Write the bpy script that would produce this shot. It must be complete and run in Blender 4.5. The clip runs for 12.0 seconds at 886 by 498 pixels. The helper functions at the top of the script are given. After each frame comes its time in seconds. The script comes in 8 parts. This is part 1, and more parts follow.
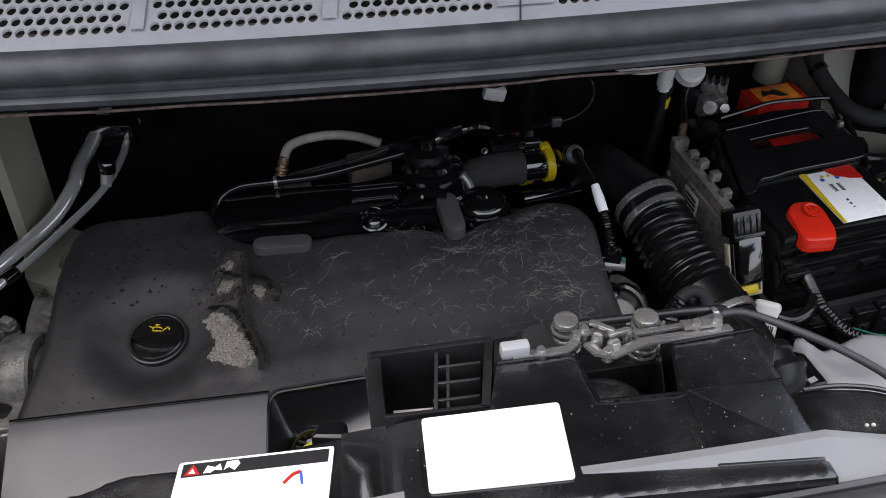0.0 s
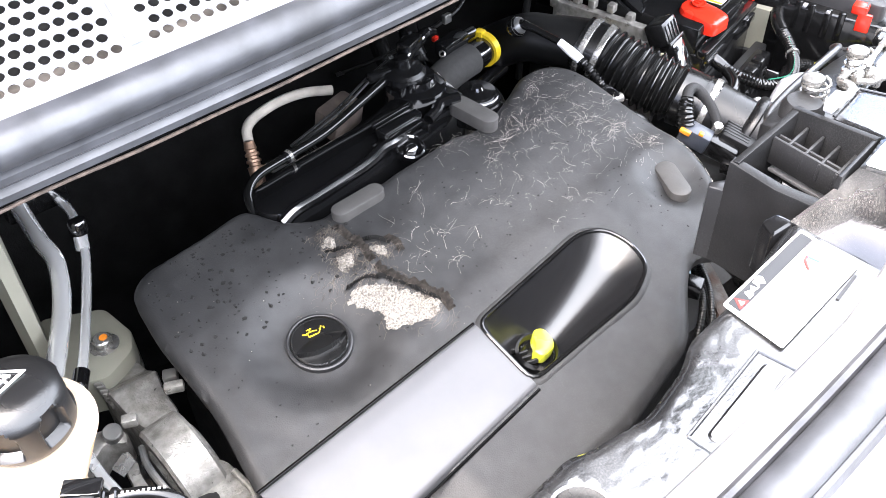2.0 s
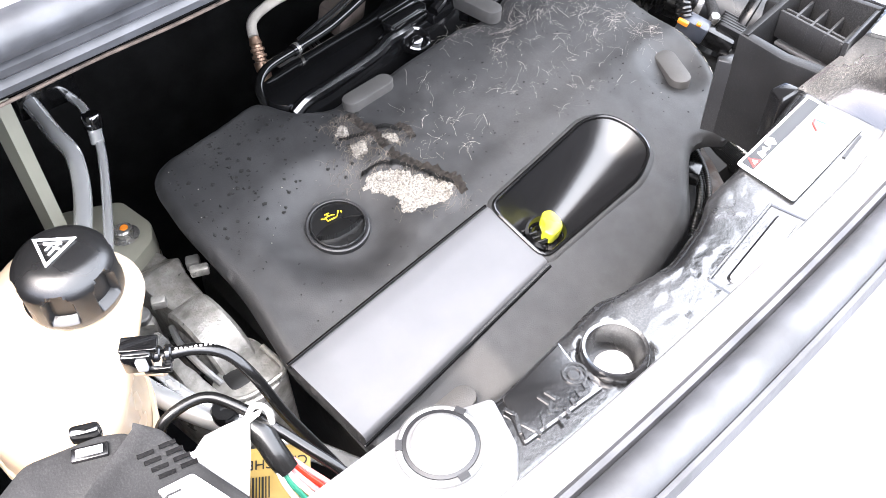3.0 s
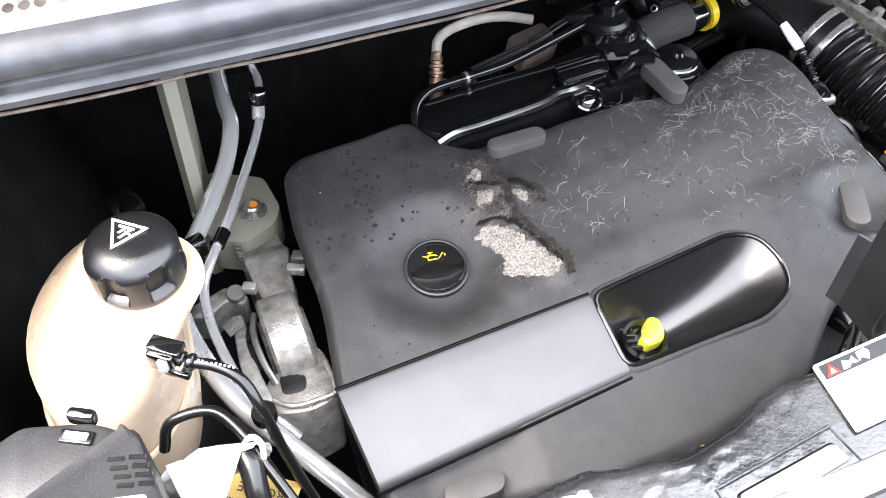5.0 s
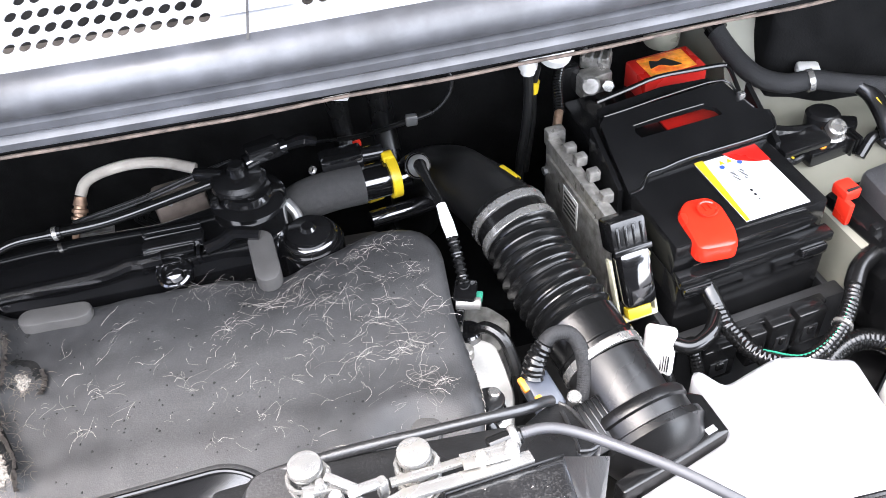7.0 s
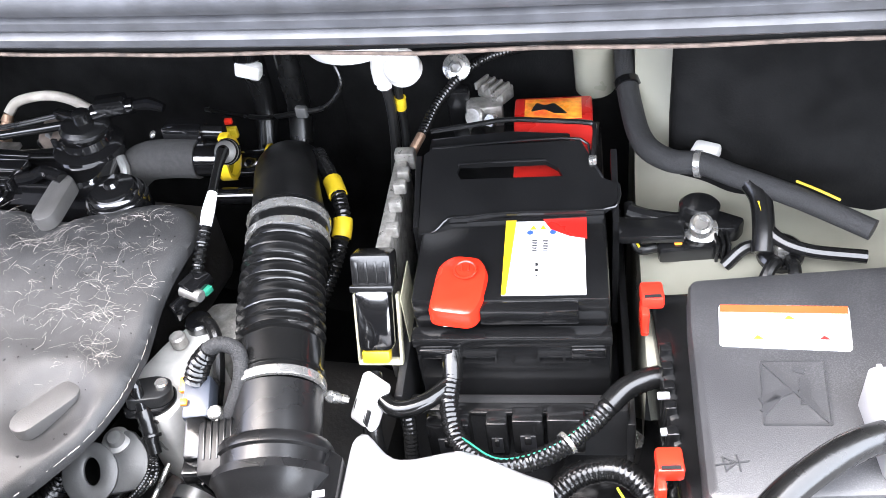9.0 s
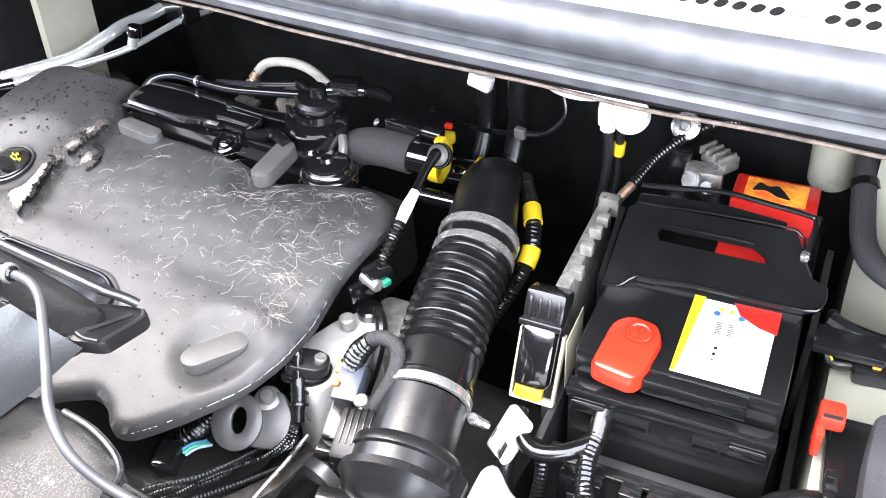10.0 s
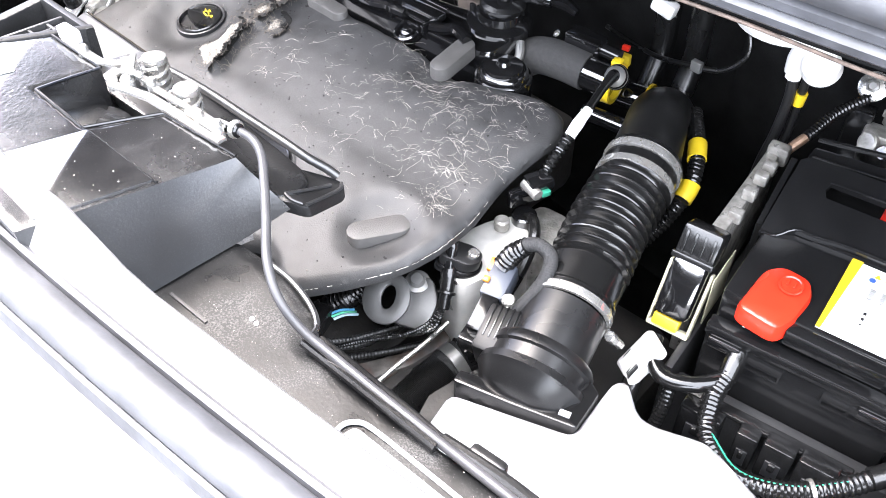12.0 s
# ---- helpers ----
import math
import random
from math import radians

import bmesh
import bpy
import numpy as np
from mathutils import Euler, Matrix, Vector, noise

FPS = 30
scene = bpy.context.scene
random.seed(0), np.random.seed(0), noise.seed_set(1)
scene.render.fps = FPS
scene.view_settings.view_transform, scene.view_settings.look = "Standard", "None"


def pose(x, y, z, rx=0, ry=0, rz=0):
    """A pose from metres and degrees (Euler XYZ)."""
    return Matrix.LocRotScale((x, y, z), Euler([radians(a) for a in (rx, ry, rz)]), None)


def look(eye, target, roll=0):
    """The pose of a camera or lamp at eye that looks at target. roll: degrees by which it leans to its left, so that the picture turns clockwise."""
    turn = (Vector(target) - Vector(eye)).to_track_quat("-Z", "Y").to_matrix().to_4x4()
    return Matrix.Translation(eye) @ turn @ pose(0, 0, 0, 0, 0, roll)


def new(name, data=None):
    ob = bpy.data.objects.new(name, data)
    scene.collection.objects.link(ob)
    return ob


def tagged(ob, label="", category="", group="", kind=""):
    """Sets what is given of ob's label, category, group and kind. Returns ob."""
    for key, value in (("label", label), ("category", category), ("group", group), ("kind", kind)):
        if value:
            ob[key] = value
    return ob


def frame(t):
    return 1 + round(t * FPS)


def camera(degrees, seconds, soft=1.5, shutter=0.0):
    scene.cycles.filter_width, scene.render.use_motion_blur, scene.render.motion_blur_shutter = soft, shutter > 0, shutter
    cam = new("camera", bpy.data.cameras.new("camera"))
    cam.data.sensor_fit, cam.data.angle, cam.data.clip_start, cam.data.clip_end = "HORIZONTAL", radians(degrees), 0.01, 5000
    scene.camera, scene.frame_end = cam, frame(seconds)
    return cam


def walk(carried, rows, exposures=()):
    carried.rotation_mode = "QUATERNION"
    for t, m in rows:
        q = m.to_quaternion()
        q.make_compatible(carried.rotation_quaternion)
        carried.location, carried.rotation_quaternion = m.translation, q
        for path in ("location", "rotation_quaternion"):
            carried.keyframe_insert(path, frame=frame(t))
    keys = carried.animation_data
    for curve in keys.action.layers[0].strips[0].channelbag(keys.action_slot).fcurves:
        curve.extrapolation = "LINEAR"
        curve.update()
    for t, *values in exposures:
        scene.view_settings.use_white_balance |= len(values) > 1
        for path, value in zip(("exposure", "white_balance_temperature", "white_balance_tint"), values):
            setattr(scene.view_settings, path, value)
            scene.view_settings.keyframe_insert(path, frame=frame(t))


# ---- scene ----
cam = camera(52.8, 12.0, soft=0.9)
PATH = [
    (0, (0.037, -0.029, 1.629), (-0.03, 1.461, 0.296), -1.0),
    (0.5, (-0.02, 0.05, 1.614), (0.033, 1.458, 0.194), -3.6),
    (1, (-0.159, 0.06, 1.605), (0.191, 1.444, 0.204), -2.2),
    (1.5, (-0.395, 0.071, 1.59), (0.284, 1.353, 0.213), -0.9),
    (2, (-0.507, 0.08, 1.578), (0.308, 1.27, 0.192), -1.8),
    (2.5, (-0.538, 0.073, 1.572), (0.287, 1.219, 0.156), -1.9),
    (3, (-0.565, 0.062, 1.573), (0.217, 1.123, 0.068), -1.4),
    (3.5, (-0.539, 0.065, 1.594), (0.15, 1.124, 0.045), -1.0),
    (3.7, (-0.523, 0.068, 1.604), (0.101, 1.152, 0.044), -0.7),
    (5.3, (-0.369, 0.077, 1.606), (-0.066, 1.336, 0.083), 0.2),
    (5.5, (-0.301, 0.082, 1.607), (-0.031, 1.341, 0.076), -0.1),
    (6, (-0.141, 0.105, 1.585), (0.044, 1.41, 0.081), -1.4),
    (6.5, (0.036, 0.128, 1.562), (0.11, 1.548, 0.155), -3.9),
    (7, (0.193, 0.169, 1.558), (0.158, 1.588, 0.149), -5.5),
    (7.5, (0.331, 0.208, 1.547), (0.147, 1.619, 0.142), -7.9),
    (7.7, (0.393, 0.213, 1.543), (0.115, 1.626, 0.156), -8.2),
    (9.3, (0.721, 0.313, 1.491), (-0.109, 1.555, 0.161), -7.9),
    (9.5, (0.714, 0.31, 1.492), (-0.193, 1.527, 0.19), -6.1),
    (10, (0.701, 0.317, 1.5), (-0.386, 1.408, 0.225), -4.4),
    (10.5, (0.699, 0.315, 1.489), (-0.48, 1.258, 0.177), -3.1),
    (11, (0.699, 0.302, 1.501), (-0.463, 1.144, 0.109), -1.9),
    (11.5, (0.696, 0.296, 1.502), (-0.468, 1.11, 0.094), -1.7),
    (12, (0.68, 0.261, 1.525), (-0.453, 1.086, 0.099), -0.6),
]
walk(cam, [(t, look(eye, target, roll)) for t, eye, target, roll in PATH],
     exposures=[(0, 0.8, 6200, 10), (0.5, 1.7, 6200, 10), (1, 2.65, 6200, 10), (1.5, 3.25, 6200, 10), (2.5, 3.45, 6200, 10), (3.5, 3.25, 6200, 10), (5.5, 3.08, 6200, 10), (6.5, 3.4, 6200, 10), (7.5, 3.5, 6200, 10), (9.5, 3.95, 6200, 10), (10.5, 4.02, 6200, 10), (12, 3.85, 6200, 10)])

# ---- light: a bright overcast sky to both sides and in front, the raised bonnet over the rear ----
world = bpy.data.worlds.new("overcast_sky")
scene.world = world
world.use_nodes = True
wn = world.node_tree.nodes
wl = world.node_tree.links
sky = wn.new("ShaderNodeTexSky")
sky.sky_type = "NISHITA"
sky.sun_disc = False
sky.sun_elevation = radians(65)
sky.sun_rotation = radians(270)
sky.dust_density = 5.0
sky.air_density = 0.5
sky.ozone_density = 0.3
wl.new(sky.outputs[0], wn["Background"].inputs[0])
wn["Background"].inputs[1].default_value = 0.15
sun = new("sun", bpy.data.lights.new("sun", "SUN"))
sun.data.energy = 2.6
sun.data.angle = radians(130)
sun.data.color = (1.0, 0.985, 0.97)
sun.matrix_world = look((1.3, -0.6, 4.2), (0, 0.5, 1.0))

# ---- helpers of this scene ----
ORG = {}


def thing(name, base, label, category, group="", kind=""):
    """An empty at the base of a thing; its parts are built in world metres."""
    ob = new(name)
    ob.empty_display_size = 0.02
    ob.location = base
    ORG[ob.name] = Vector(base)
    return tagged(ob, label, category, group, kind)


def finish(me, material, smooth=35):
    me.materials.append(material)
    if smooth:
        me.polygons.foreach_set("use_smooth", [True] * len(me.polygons))
        me.set_sharp_from_angle(angle=radians(smooth))


def part(name, bm, material, parent=None, label="", smooth=35):
    """One mesh of world coordinates under a thing or a part."""
    o = ORG[parent.name] if parent else Vector((0, 0, 0))
    bmesh.ops.translate(bm, verts=bm.verts, vec=-o)
    bmesh.ops.recalc_face_normals(bm, faces=bm.faces)
    me = bpy.data.meshes.new(name)
    bm.to_mesh(me)
    bm.free()
    finish(me, material, smooth)
    ob = new(name, me)
    ORG[ob.name] = o
    if parent:
        ob.parent = parent
    if label:
        ob["label"] = label
    return ob


def single(name, bm, material, label, category, kind="", group="", smooth=35):
    """A thing of one mesh."""
    return tagged(part(name, bm, material, None, "", smooth), label, category, group, kind)


def rotz(deg):
    return Matrix.Rotation(radians(deg), 4, "Z")


def box(bm, c, size, rot=None, bevel=0.0, seg=2):
    r = bmesh.ops.create_cube(bm, size=1.0)
    vs = r["verts"]
    bmesh.ops.scale(bm, vec=size, verts=vs)
    if bevel:
        es = list({e for v in vs for e in v.link_edges})
        b = bmesh.ops.bevel(bm, geom=es, offset=min(bevel, 0.45 * min(size)), segments=seg, profile=0.5, affect="EDGES")
        vs = list({v for f in b["faces"] for v in f.verts} | {v for v in vs if v.is_valid})
    if rot is not None:
        bmesh.ops.transform(bm, matrix=rot.to_4x4(), verts=vs)
    bmesh.ops.translate(bm, vec=c, verts=vs)
    return bm


def frame_of(d):
    d = Vector(d).normalized()
    a = Vector((0, 0, 1)) if abs(d.z) < 0.9 else Vector((1, 0, 0))
    u = d.cross(a).normalized()
    return u, d.cross(u).normalized()


def lathe(bm, origin, axis, profile, n=24, sx=1.0):
    """Turns (radius, height) pairs about the axis."""
    o, d = Vector(origin), Vector(axis).normalized()
    u, w = frame_of(d)
    rings = []
    for r, h in profile:
        if r < 1e-6:
            rings.append([bm.verts.new(o + d * h)])
        else:
            rings.append([bm.verts.new(o + d * h + (u * math.cos(2 * math.pi * k / n) * sx + w * math.sin(2 * math.pi * k / n)) * r) for k in range(n)])
    for a, b in zip(rings, rings[1:]):
        if len(a) == len(b) == 1:
            continue
        for k in range(n):
            j = (k + 1) % n
            if len(a) == 1:
                bm.faces.new((a[0], b[k], b[j]))
            elif len(b) == 1:
                bm.faces.new((a[k], a[j], b[0]))
            else:
                bm.faces.new((a[k], a[j], b[j], b[k]))
    return bm


def cyl(bm, p, q, r, r2=None, n=16, bevel=0.0):
    p, q = Vector(p), Vector(q)
    l = (q - p).length
    r2 = r if r2 is None else r2
    b = min(bevel, r * 0.4, l * 0.4)
    prof = [(0, 0), (r - b, 0), (r, b), (r2, l - b), (r2 - b, l), (0, l)] if b else [(0, 0), (r, 0), (r2, l), (0, l)]
    return lathe(bm, p, q - p, prof, n)


def spline(pts, per=6):
    """A smooth line through the points."""
    P = [Vector(p) for p in pts]
    P = [2 * P[0] - P[1]] + P + [2 * P[-1] - P[-2]]
    out = []
    for i in range(1, len(P) - 2):
        a, b, c, d = P[i - 1:i + 3]
        for k in range(per):
            t = k / per
            out.append(0.5 * (2 * b + (c - a) * t + (2 * a - 5 * b + 4 * c - d) * t * t + (3 * b - a - 3 * c + d) * t ** 3))
    out.append(P[-2])
    return out


def tube(bm, pts, r, n=10, per=6, ribs=0.0, pitch=0.006, caps=True, flat=1.0):
    """A round tube along a smooth line; r is one radius or one per point; ribs raises rings along it."""
    line = spline(pts, per) if per > 1 else [Vector(p) for p in pts]
    if ribs:
        fine = [line[0]]
        for a, b in zip(line, line[1:]):
            m = max(1, int((b - a).length / (pitch / (8 if pitch > 0.008 else 4)) + 0.5))
            fine += [a.lerp(b, (k + 1) / m) for k in range(m)]
        line = fine
    m = len(line)
    u = frame_of(line[1] - line[0])[0]
    rings = []
    s = 0.0
    for i, p in enumerate(line):
        d = (line[min(i + 1, m - 1)] - line[max(i - 1, 0)]).normalized()
        u = (u - d * u.dot(d)).normalized()
        w = d.cross(u)
        if i:
            s += (p - line[i - 1]).length
        if isinstance(r, (int, float)):
            rr = r
        else:
            f = i / (m - 1) * (len(r) - 1)
            k = min(int(f), len(r) - 2)
            rr = r[k] + (r[k + 1] - r[k]) * (f - k)
        if ribs:
            rr += ribs * (0.5 + 0.5 * math.cos(2 * math.pi * s / pitch))
        rings.append([bm.verts.new(p + (u * math.cos(2 * math.pi * k / n) + w * math.sin(2 * math.pi * k / n) * flat) * rr) for k in range(n)])
    for a, b in zip(rings, rings[1:]):
        for k in range(n):
            j = (k + 1) % n
            bm.faces.new((a[k], a[j], b[j], b[k]))
    if caps:
        bm.faces.new(rings[0][::-1])
        bm.faces.new(rings[-1])
    return bm


def rounded(poly, r, n=4):
    """The outline with its corners rounded."""
    out = []
    m = len(poly)
    for i in range(m):
        a, b, c = (Vector(poly[(i + k) % m][:2]) for k in (-1, 0, 1))
        e = min(r, (a - b).length * 0.45, (c - b).length * 0.45)
        p, q = b + (a - b).normalized() * e, b + (c - b).normalized() * e
        for k in range(n + 1):
            t = k / n
            v = p.lerp(b, t).lerp(b.lerp(q, t), t)
            out.append((v.x, v.y))
    return out


def prism(bm, poly, z0, z1, bevel=0.0, m=None):
    """A plate of that outline from z0 to z1 (numbers or functions of x, y), its top edge bevelled."""
    f0 = z0 if callable(z0) else (lambda x, y: z0)
    f1 = z1 if callable(z1) else (lambda x, y: z1)
    P = [Vector(p) for p in poly]
    if sum(a.x * b.y - b.x * a.y for a, b in zip(P, P[1:] + P[:1])) < 0:
        P.reverse()
    k = len(P)
    rings = [[(p.x, p.y, f0(p.x, p.y)) for p in P]]
    if bevel:
        inn = []
        for i in range(k):
            a, b, c = P[i - 1], P[i], P[(i + 1) % k]
            t = (c - a)
            nrm = Vector((-t.y, t.x)).normalized() if t.length > 1e-9 else Vector((0, 0))
            inn.append(b + nrm * bevel)
        rings += [[(p.x, p.y, f1(p.x, p.y) - bevel) for p in P]]
        rings += [[(p.x + (q.x - p.x) * 0.3, p.y + (q.y - p.y) * 0.3, f1(p.x, p.y) - bevel * 0.3) for p, q in zip(P, inn)]]
        rings += [[(q.x, q.y, f1(q.x, q.y)) for q in inn]]
    else:
        rings += [[(p.x, p.y, f1(p.x, p.y)) for p in P]]
    mt = m or Matrix.Identity(4)
    V = [[bm.verts.new(mt @ Vector(p)) for p in ring] for ring in rings]
    for a, b in zip(V, V[1:]):
        for i in range(k):
            j = (i + 1) % k
            bm.faces.new((a[i], a[j], b[j], b[i]))
    top = bm.faces.new(V[-1])
    bot = bm.faces.new(V[0][::-1])
    bmesh.ops.triangulate(bm, faces=[top, bot])
    return bm


def strip(bm, rows):
    """A sheet through rows of points of equal length."""
    V = [[bm.verts.new(p) for p in row] for row in rows]
    for a, b in zip(V, V[1:]):
        for i in range(len(a) - 1):
            bm.faces.new((a[i], a[i + 1], b[i + 1], b[i]))
    return bm


def B():
    return bmesh.new()


def words(text, size, m, depth=0.0004):
    """Raised letters of the built-in font as a bmesh, laid by the matrix m."""
    cu = bpy.data.curves.new("letters", "FONT")
    cu.body, cu.size, cu.extrude, cu.align_x, cu.align_y = text, size, depth, "CENTER", "CENTER"
    ob = bpy.data.objects.new("letters", cu)
    scene.collection.objects.link(ob)
    bpy.context.view_layer.update()
    me = bpy.data.meshes.new_from_object(ob.evaluated_get(bpy.context.evaluated_depsgraph_get()))
    bm = bmesh.new()
    bm.from_mesh(me)
    bmesh.ops.transform(bm, matrix=m, verts=bm.verts)
    bpy.data.objects.remove(ob)
    bpy.data.curves.remove(cu)
    bpy.data.meshes.remove(me)
    return bm


# ---- materials ----
def mat(name, color, rough=0.5, metal=0.0, vary=0.25, scale=40.0, bump=0.0, bscale=300.0, dust=0.0, dustcol=(0.3, 0.295, 0.29), spec=0.5, coat=0.0, rvary=0.15, stain=None, stain_scale=8.0, stain_amt=0.0, sss=0.0):
    m = bpy.data.materials.new(name)
    m.use_nodes = True
    nt = m.node_tree
    n, l = nt.nodes, nt.links
    p = n["Principled BSDF"]
    geo = n.new("ShaderNodeNewGeometry")
    n1 = n.new("ShaderNodeTexNoise")
    n1.inputs["Scale"].default_value, n1.inputs["Detail"].default_value = scale, 6
    l.new(geo.outputs["Position"], n1.inputs["Vector"])
    n2 = n.new("ShaderNodeTexNoise")
    n2.inputs["Scale"].default_value, n2.inputs["Detail"].default_value = stain_scale, 5
    l.new(geo.outputs["Position"], n2.inputs["Vector"])
    ramp = n.new("ShaderNodeMapRange")
    ramp.inputs[1].default_value, ramp.inputs[2].default_value = 0.3, 0.7
    ramp.inputs[3].default_value, ramp.inputs[4].default_value = 1 - vary, 1 + vary
    l.new(n1.outputs["Fac"], ramp.inputs[0])
    mul = n.new("ShaderNodeMixRGB")
    mul.blend_type = "MULTIPLY"
    mul.inputs[0].default_value = 1.0
    mul.inputs[1].default_value = (*color, 1)
    l.new(ramp.outputs[0], mul.inputs[2])
    col = mul.outputs[0]
    if stain_amt:
        r2 = n.new("ShaderNodeMapRange")
        r2.inputs[1].default_value, r2.inputs[2].default_value = 0.48, 0.68
        r2.inputs[3].default_value, r2.inputs[4].default_value = 0.0, stain_amt
        l.new(n2.outputs["Fac"], r2.inputs[0])
        mx = n.new("ShaderNodeMixRGB")
        mx.inputs[2].default_value = (*(stain or (0.05, 0.04, 0.03)), 1)
        l.new(r2.outputs[0], mx.inputs[0])
        l.new(col, mx.inputs[1])
        col = mx.outputs[0]
    if dust:
        n3 = n.new("ShaderNodeTexNoise")
        n3.inputs["Scale"].default_value, n3.inputs["Detail"].default_value = 900.0, 3
        l.new(geo.outputs["Position"], n3.inputs["Vector"])
        add = n.new("ShaderNodeMath")
        add.operation = "MULTIPLY"
        l.new(n3.outputs["Fac"], add.inputs[0])
        l.new(n2.outputs["Fac"], add.inputs[1])
        r3 = n.new("ShaderNodeMapRange")
        r3.inputs[1].default_value, r3.inputs[2].default_value = 0.27, 0.45
        r3.inputs[3].default_value, r3.inputs[4].default_value = 0.0, dust
        l.new(add.outputs[0], r3.inputs[0])
        mx = n.new("ShaderNodeMixRGB")
        mx.inputs[2].default_value = (*dustcol, 1)
        l.new(r3.outputs[0], mx.inputs[0])
        l.new(col, mx.inputs[1])
        col = mx.outputs[0]
    l.new(col, p.inputs["Base Color"])
    rr = n.new("ShaderNodeMapRange")
    rr.inputs[1].default_value, rr.inputs[2].default_value = 0.3, 0.7
    rr.inputs[3].default_value, rr.inputs[4].default_value = max(0.02, rough - rvary), min(1, rough + rvary)
    l.new(n2.outputs["Fac"], rr.inputs[0])
    l.new(rr.outputs[0], p.inputs["Roughness"])
    p.inputs["Metallic"].default_value = metal
    p.inputs["Specular IOR Level"].default_value = spec
    p.inputs["Coat Weight"].default_value = coat
    if sss:
        p.inputs["Subsurface Weight"].default_value = sss
        p.inputs["Subsurface Radius"].default_value = (0.02, 0.014, 0.008)
        p.inputs["Subsurface Scale"].default_value = 1.0
    if bump:
        nb = n.new("ShaderNodeTexNoise")
        nb.inputs["Scale"].default_value, nb.inputs["Detail"].default_value = bscale, 4
        l.new(geo.outputs["Position"], nb.inputs["Vector"])
        b = n.new("ShaderNodeBump")
        b.inputs["Strength"].default_value, b.inputs["Distance"].default_value = bump, 0.001
        l.new(nb.outputs["Fac"], b.inputs["Height"])
        l.new(b.outputs[0], p.inputs["Normal"])
    return m


M_COVER = mat("cover_foam_skin", (0.0130, 0.0130, 0.0134), 0.56, vary=0.35, scale=60, bump=0.2, bscale=900, dust=0.06, stain=(0.023, 0.0226, 0.0222), stain_amt=0.5, stain_scale=6, spec=0.45, rvary=0.06)
M_FOAM = mat("bare_foam", (0.185, 0.172, 0.152), 0.95, vary=0.6, scale=700, bump=1.0, bscale=900, stain=(0.05, 0.044, 0.036), stain_amt=0.85, stain_scale=420)
M_FOAMDIM = mat("soiled_foam", (0.15, 0.138, 0.12), 0.95, vary=0.7, scale=600, bump=1.0, bscale=900, stain=(0.02, 0.017, 0.014), stain_amt=0.9, stain_scale=160)
M_HAIR = mat("pale_lint", (0.52, 0.48, 0.43), 0.9, vary=0.5, scale=30)
hn, hl = M_HAIR.node_tree.nodes, M_HAIR.node_tree.links
hg = hn.new("ShaderNodeNewGeometry")
hr = hn.new("ShaderNodeValToRGB")
hr.color_ramp.elements[0].color = (0.06, 0.055, 0.05, 1)
hr.color_ramp.elements[1].color = (0.60, 0.56, 0.51, 1)
hl.new(hg.outputs["Random Per Island"], hr.inputs[0])
hl.new(hr.outputs[0], hn["Principled BSDF"].inputs["Base Color"])
M_FLAP = mat("torn_brown_skin", (0.030, 0.025, 0.021), 0.9, vary=0.6, scale=220, bump=0.8, bscale=900)
M_CRUMB = mat("dark_debris", (0.004, 0.0036, 0.0032), 0.95, vary=0.5, scale=200)
M_GLOSS = mat("gloss_black_plastic", (0.004, 0.004, 0.0043), 0.10, vary=0.1, dust=0.02, spec=0.9, coat=0.6, rvary=0.04)
M_BOWL = mat("recess_black_lacquer", (0.008, 0.008, 0.0085), 0.24, vary=0.1, spec=0.7, rvary=0.03)
M_SATIN = mat("satin_black_plastic", (0.005, 0.005, 0.0052), 0.17, spec=0.5, vary=0.15, bump=0.03, bscale=600, dust=0.03, rvary=0.08)
M_MATTE = mat("matte_black_plastic", (0.011, 0.011, 0.0114), 0.42, vary=0.2, bump=0.15, bscale=700, dust=0.06)
M_DUSTY = mat("dusty_black_plastic", (0.007, 0.007, 0.0073), 0.24, vary=0.2, bump=0.12, bscale=380, dust=0.08, spec=1.0, coat=0.55, stain_scale=14, dustcol=(0.45, 0.44, 0.43), rvary=0.12)
M_SHELF = mat("dusty_shroud_plastic", (0.008, 0.008, 0.0082), 0.32, spec=0.7, vary=0.3, scale=30, bump=0.15, bscale=500, dust=0.06)
M_DULL = mat("dull_dark_plastic", (0.007, 0.007, 0.0072), 0.40, spec=0.3, vary=0.3, bump=0.2, bscale=500, dust=0.05)
M_SPECK = mat("speckled_dirty_plastic", (0.0045, 0.0045, 0.0046), 0.42, spec=0.3, vary=0.4, bump=0.12, bscale=420, dust=0.11, stain_scale=26, dustcol=(0.45, 0.44, 0.43), rvary=0.2)
M_BLACK = mat("deep_black_plastic", (0.004, 0.004, 0.0042), 0.4, spec=0.3, vary=0.2, bump=0.08, bscale=600, dust=0.04)
M_CAPPL = mat("moulded_cap_plastic", (0.0045, 0.0045, 0.0046), 0.24, spec=0.6, vary=0.2, bump=0.05, bscale=600, dust=0.01)
M_EYE = mat("grey_forged_steel", (0.055, 0.055, 0.054), 0.42, metal=0.3, vary=0.2, scale=50, bump=0.15, bscale=300)
M_NECK = mat("sheen_black_plastic", (0.006, 0.006, 0.0062), 0.34, spec=0.35, vary=0.2, bump=0.06, bscale=500, dust=0.05)
M_CAPTOP = mat("cap_satin_plastic", (0.006, 0.006, 0.0062), 0.36, spec=0.55, vary=0.2, bump=0.12, bscale=900, dust=0.02)
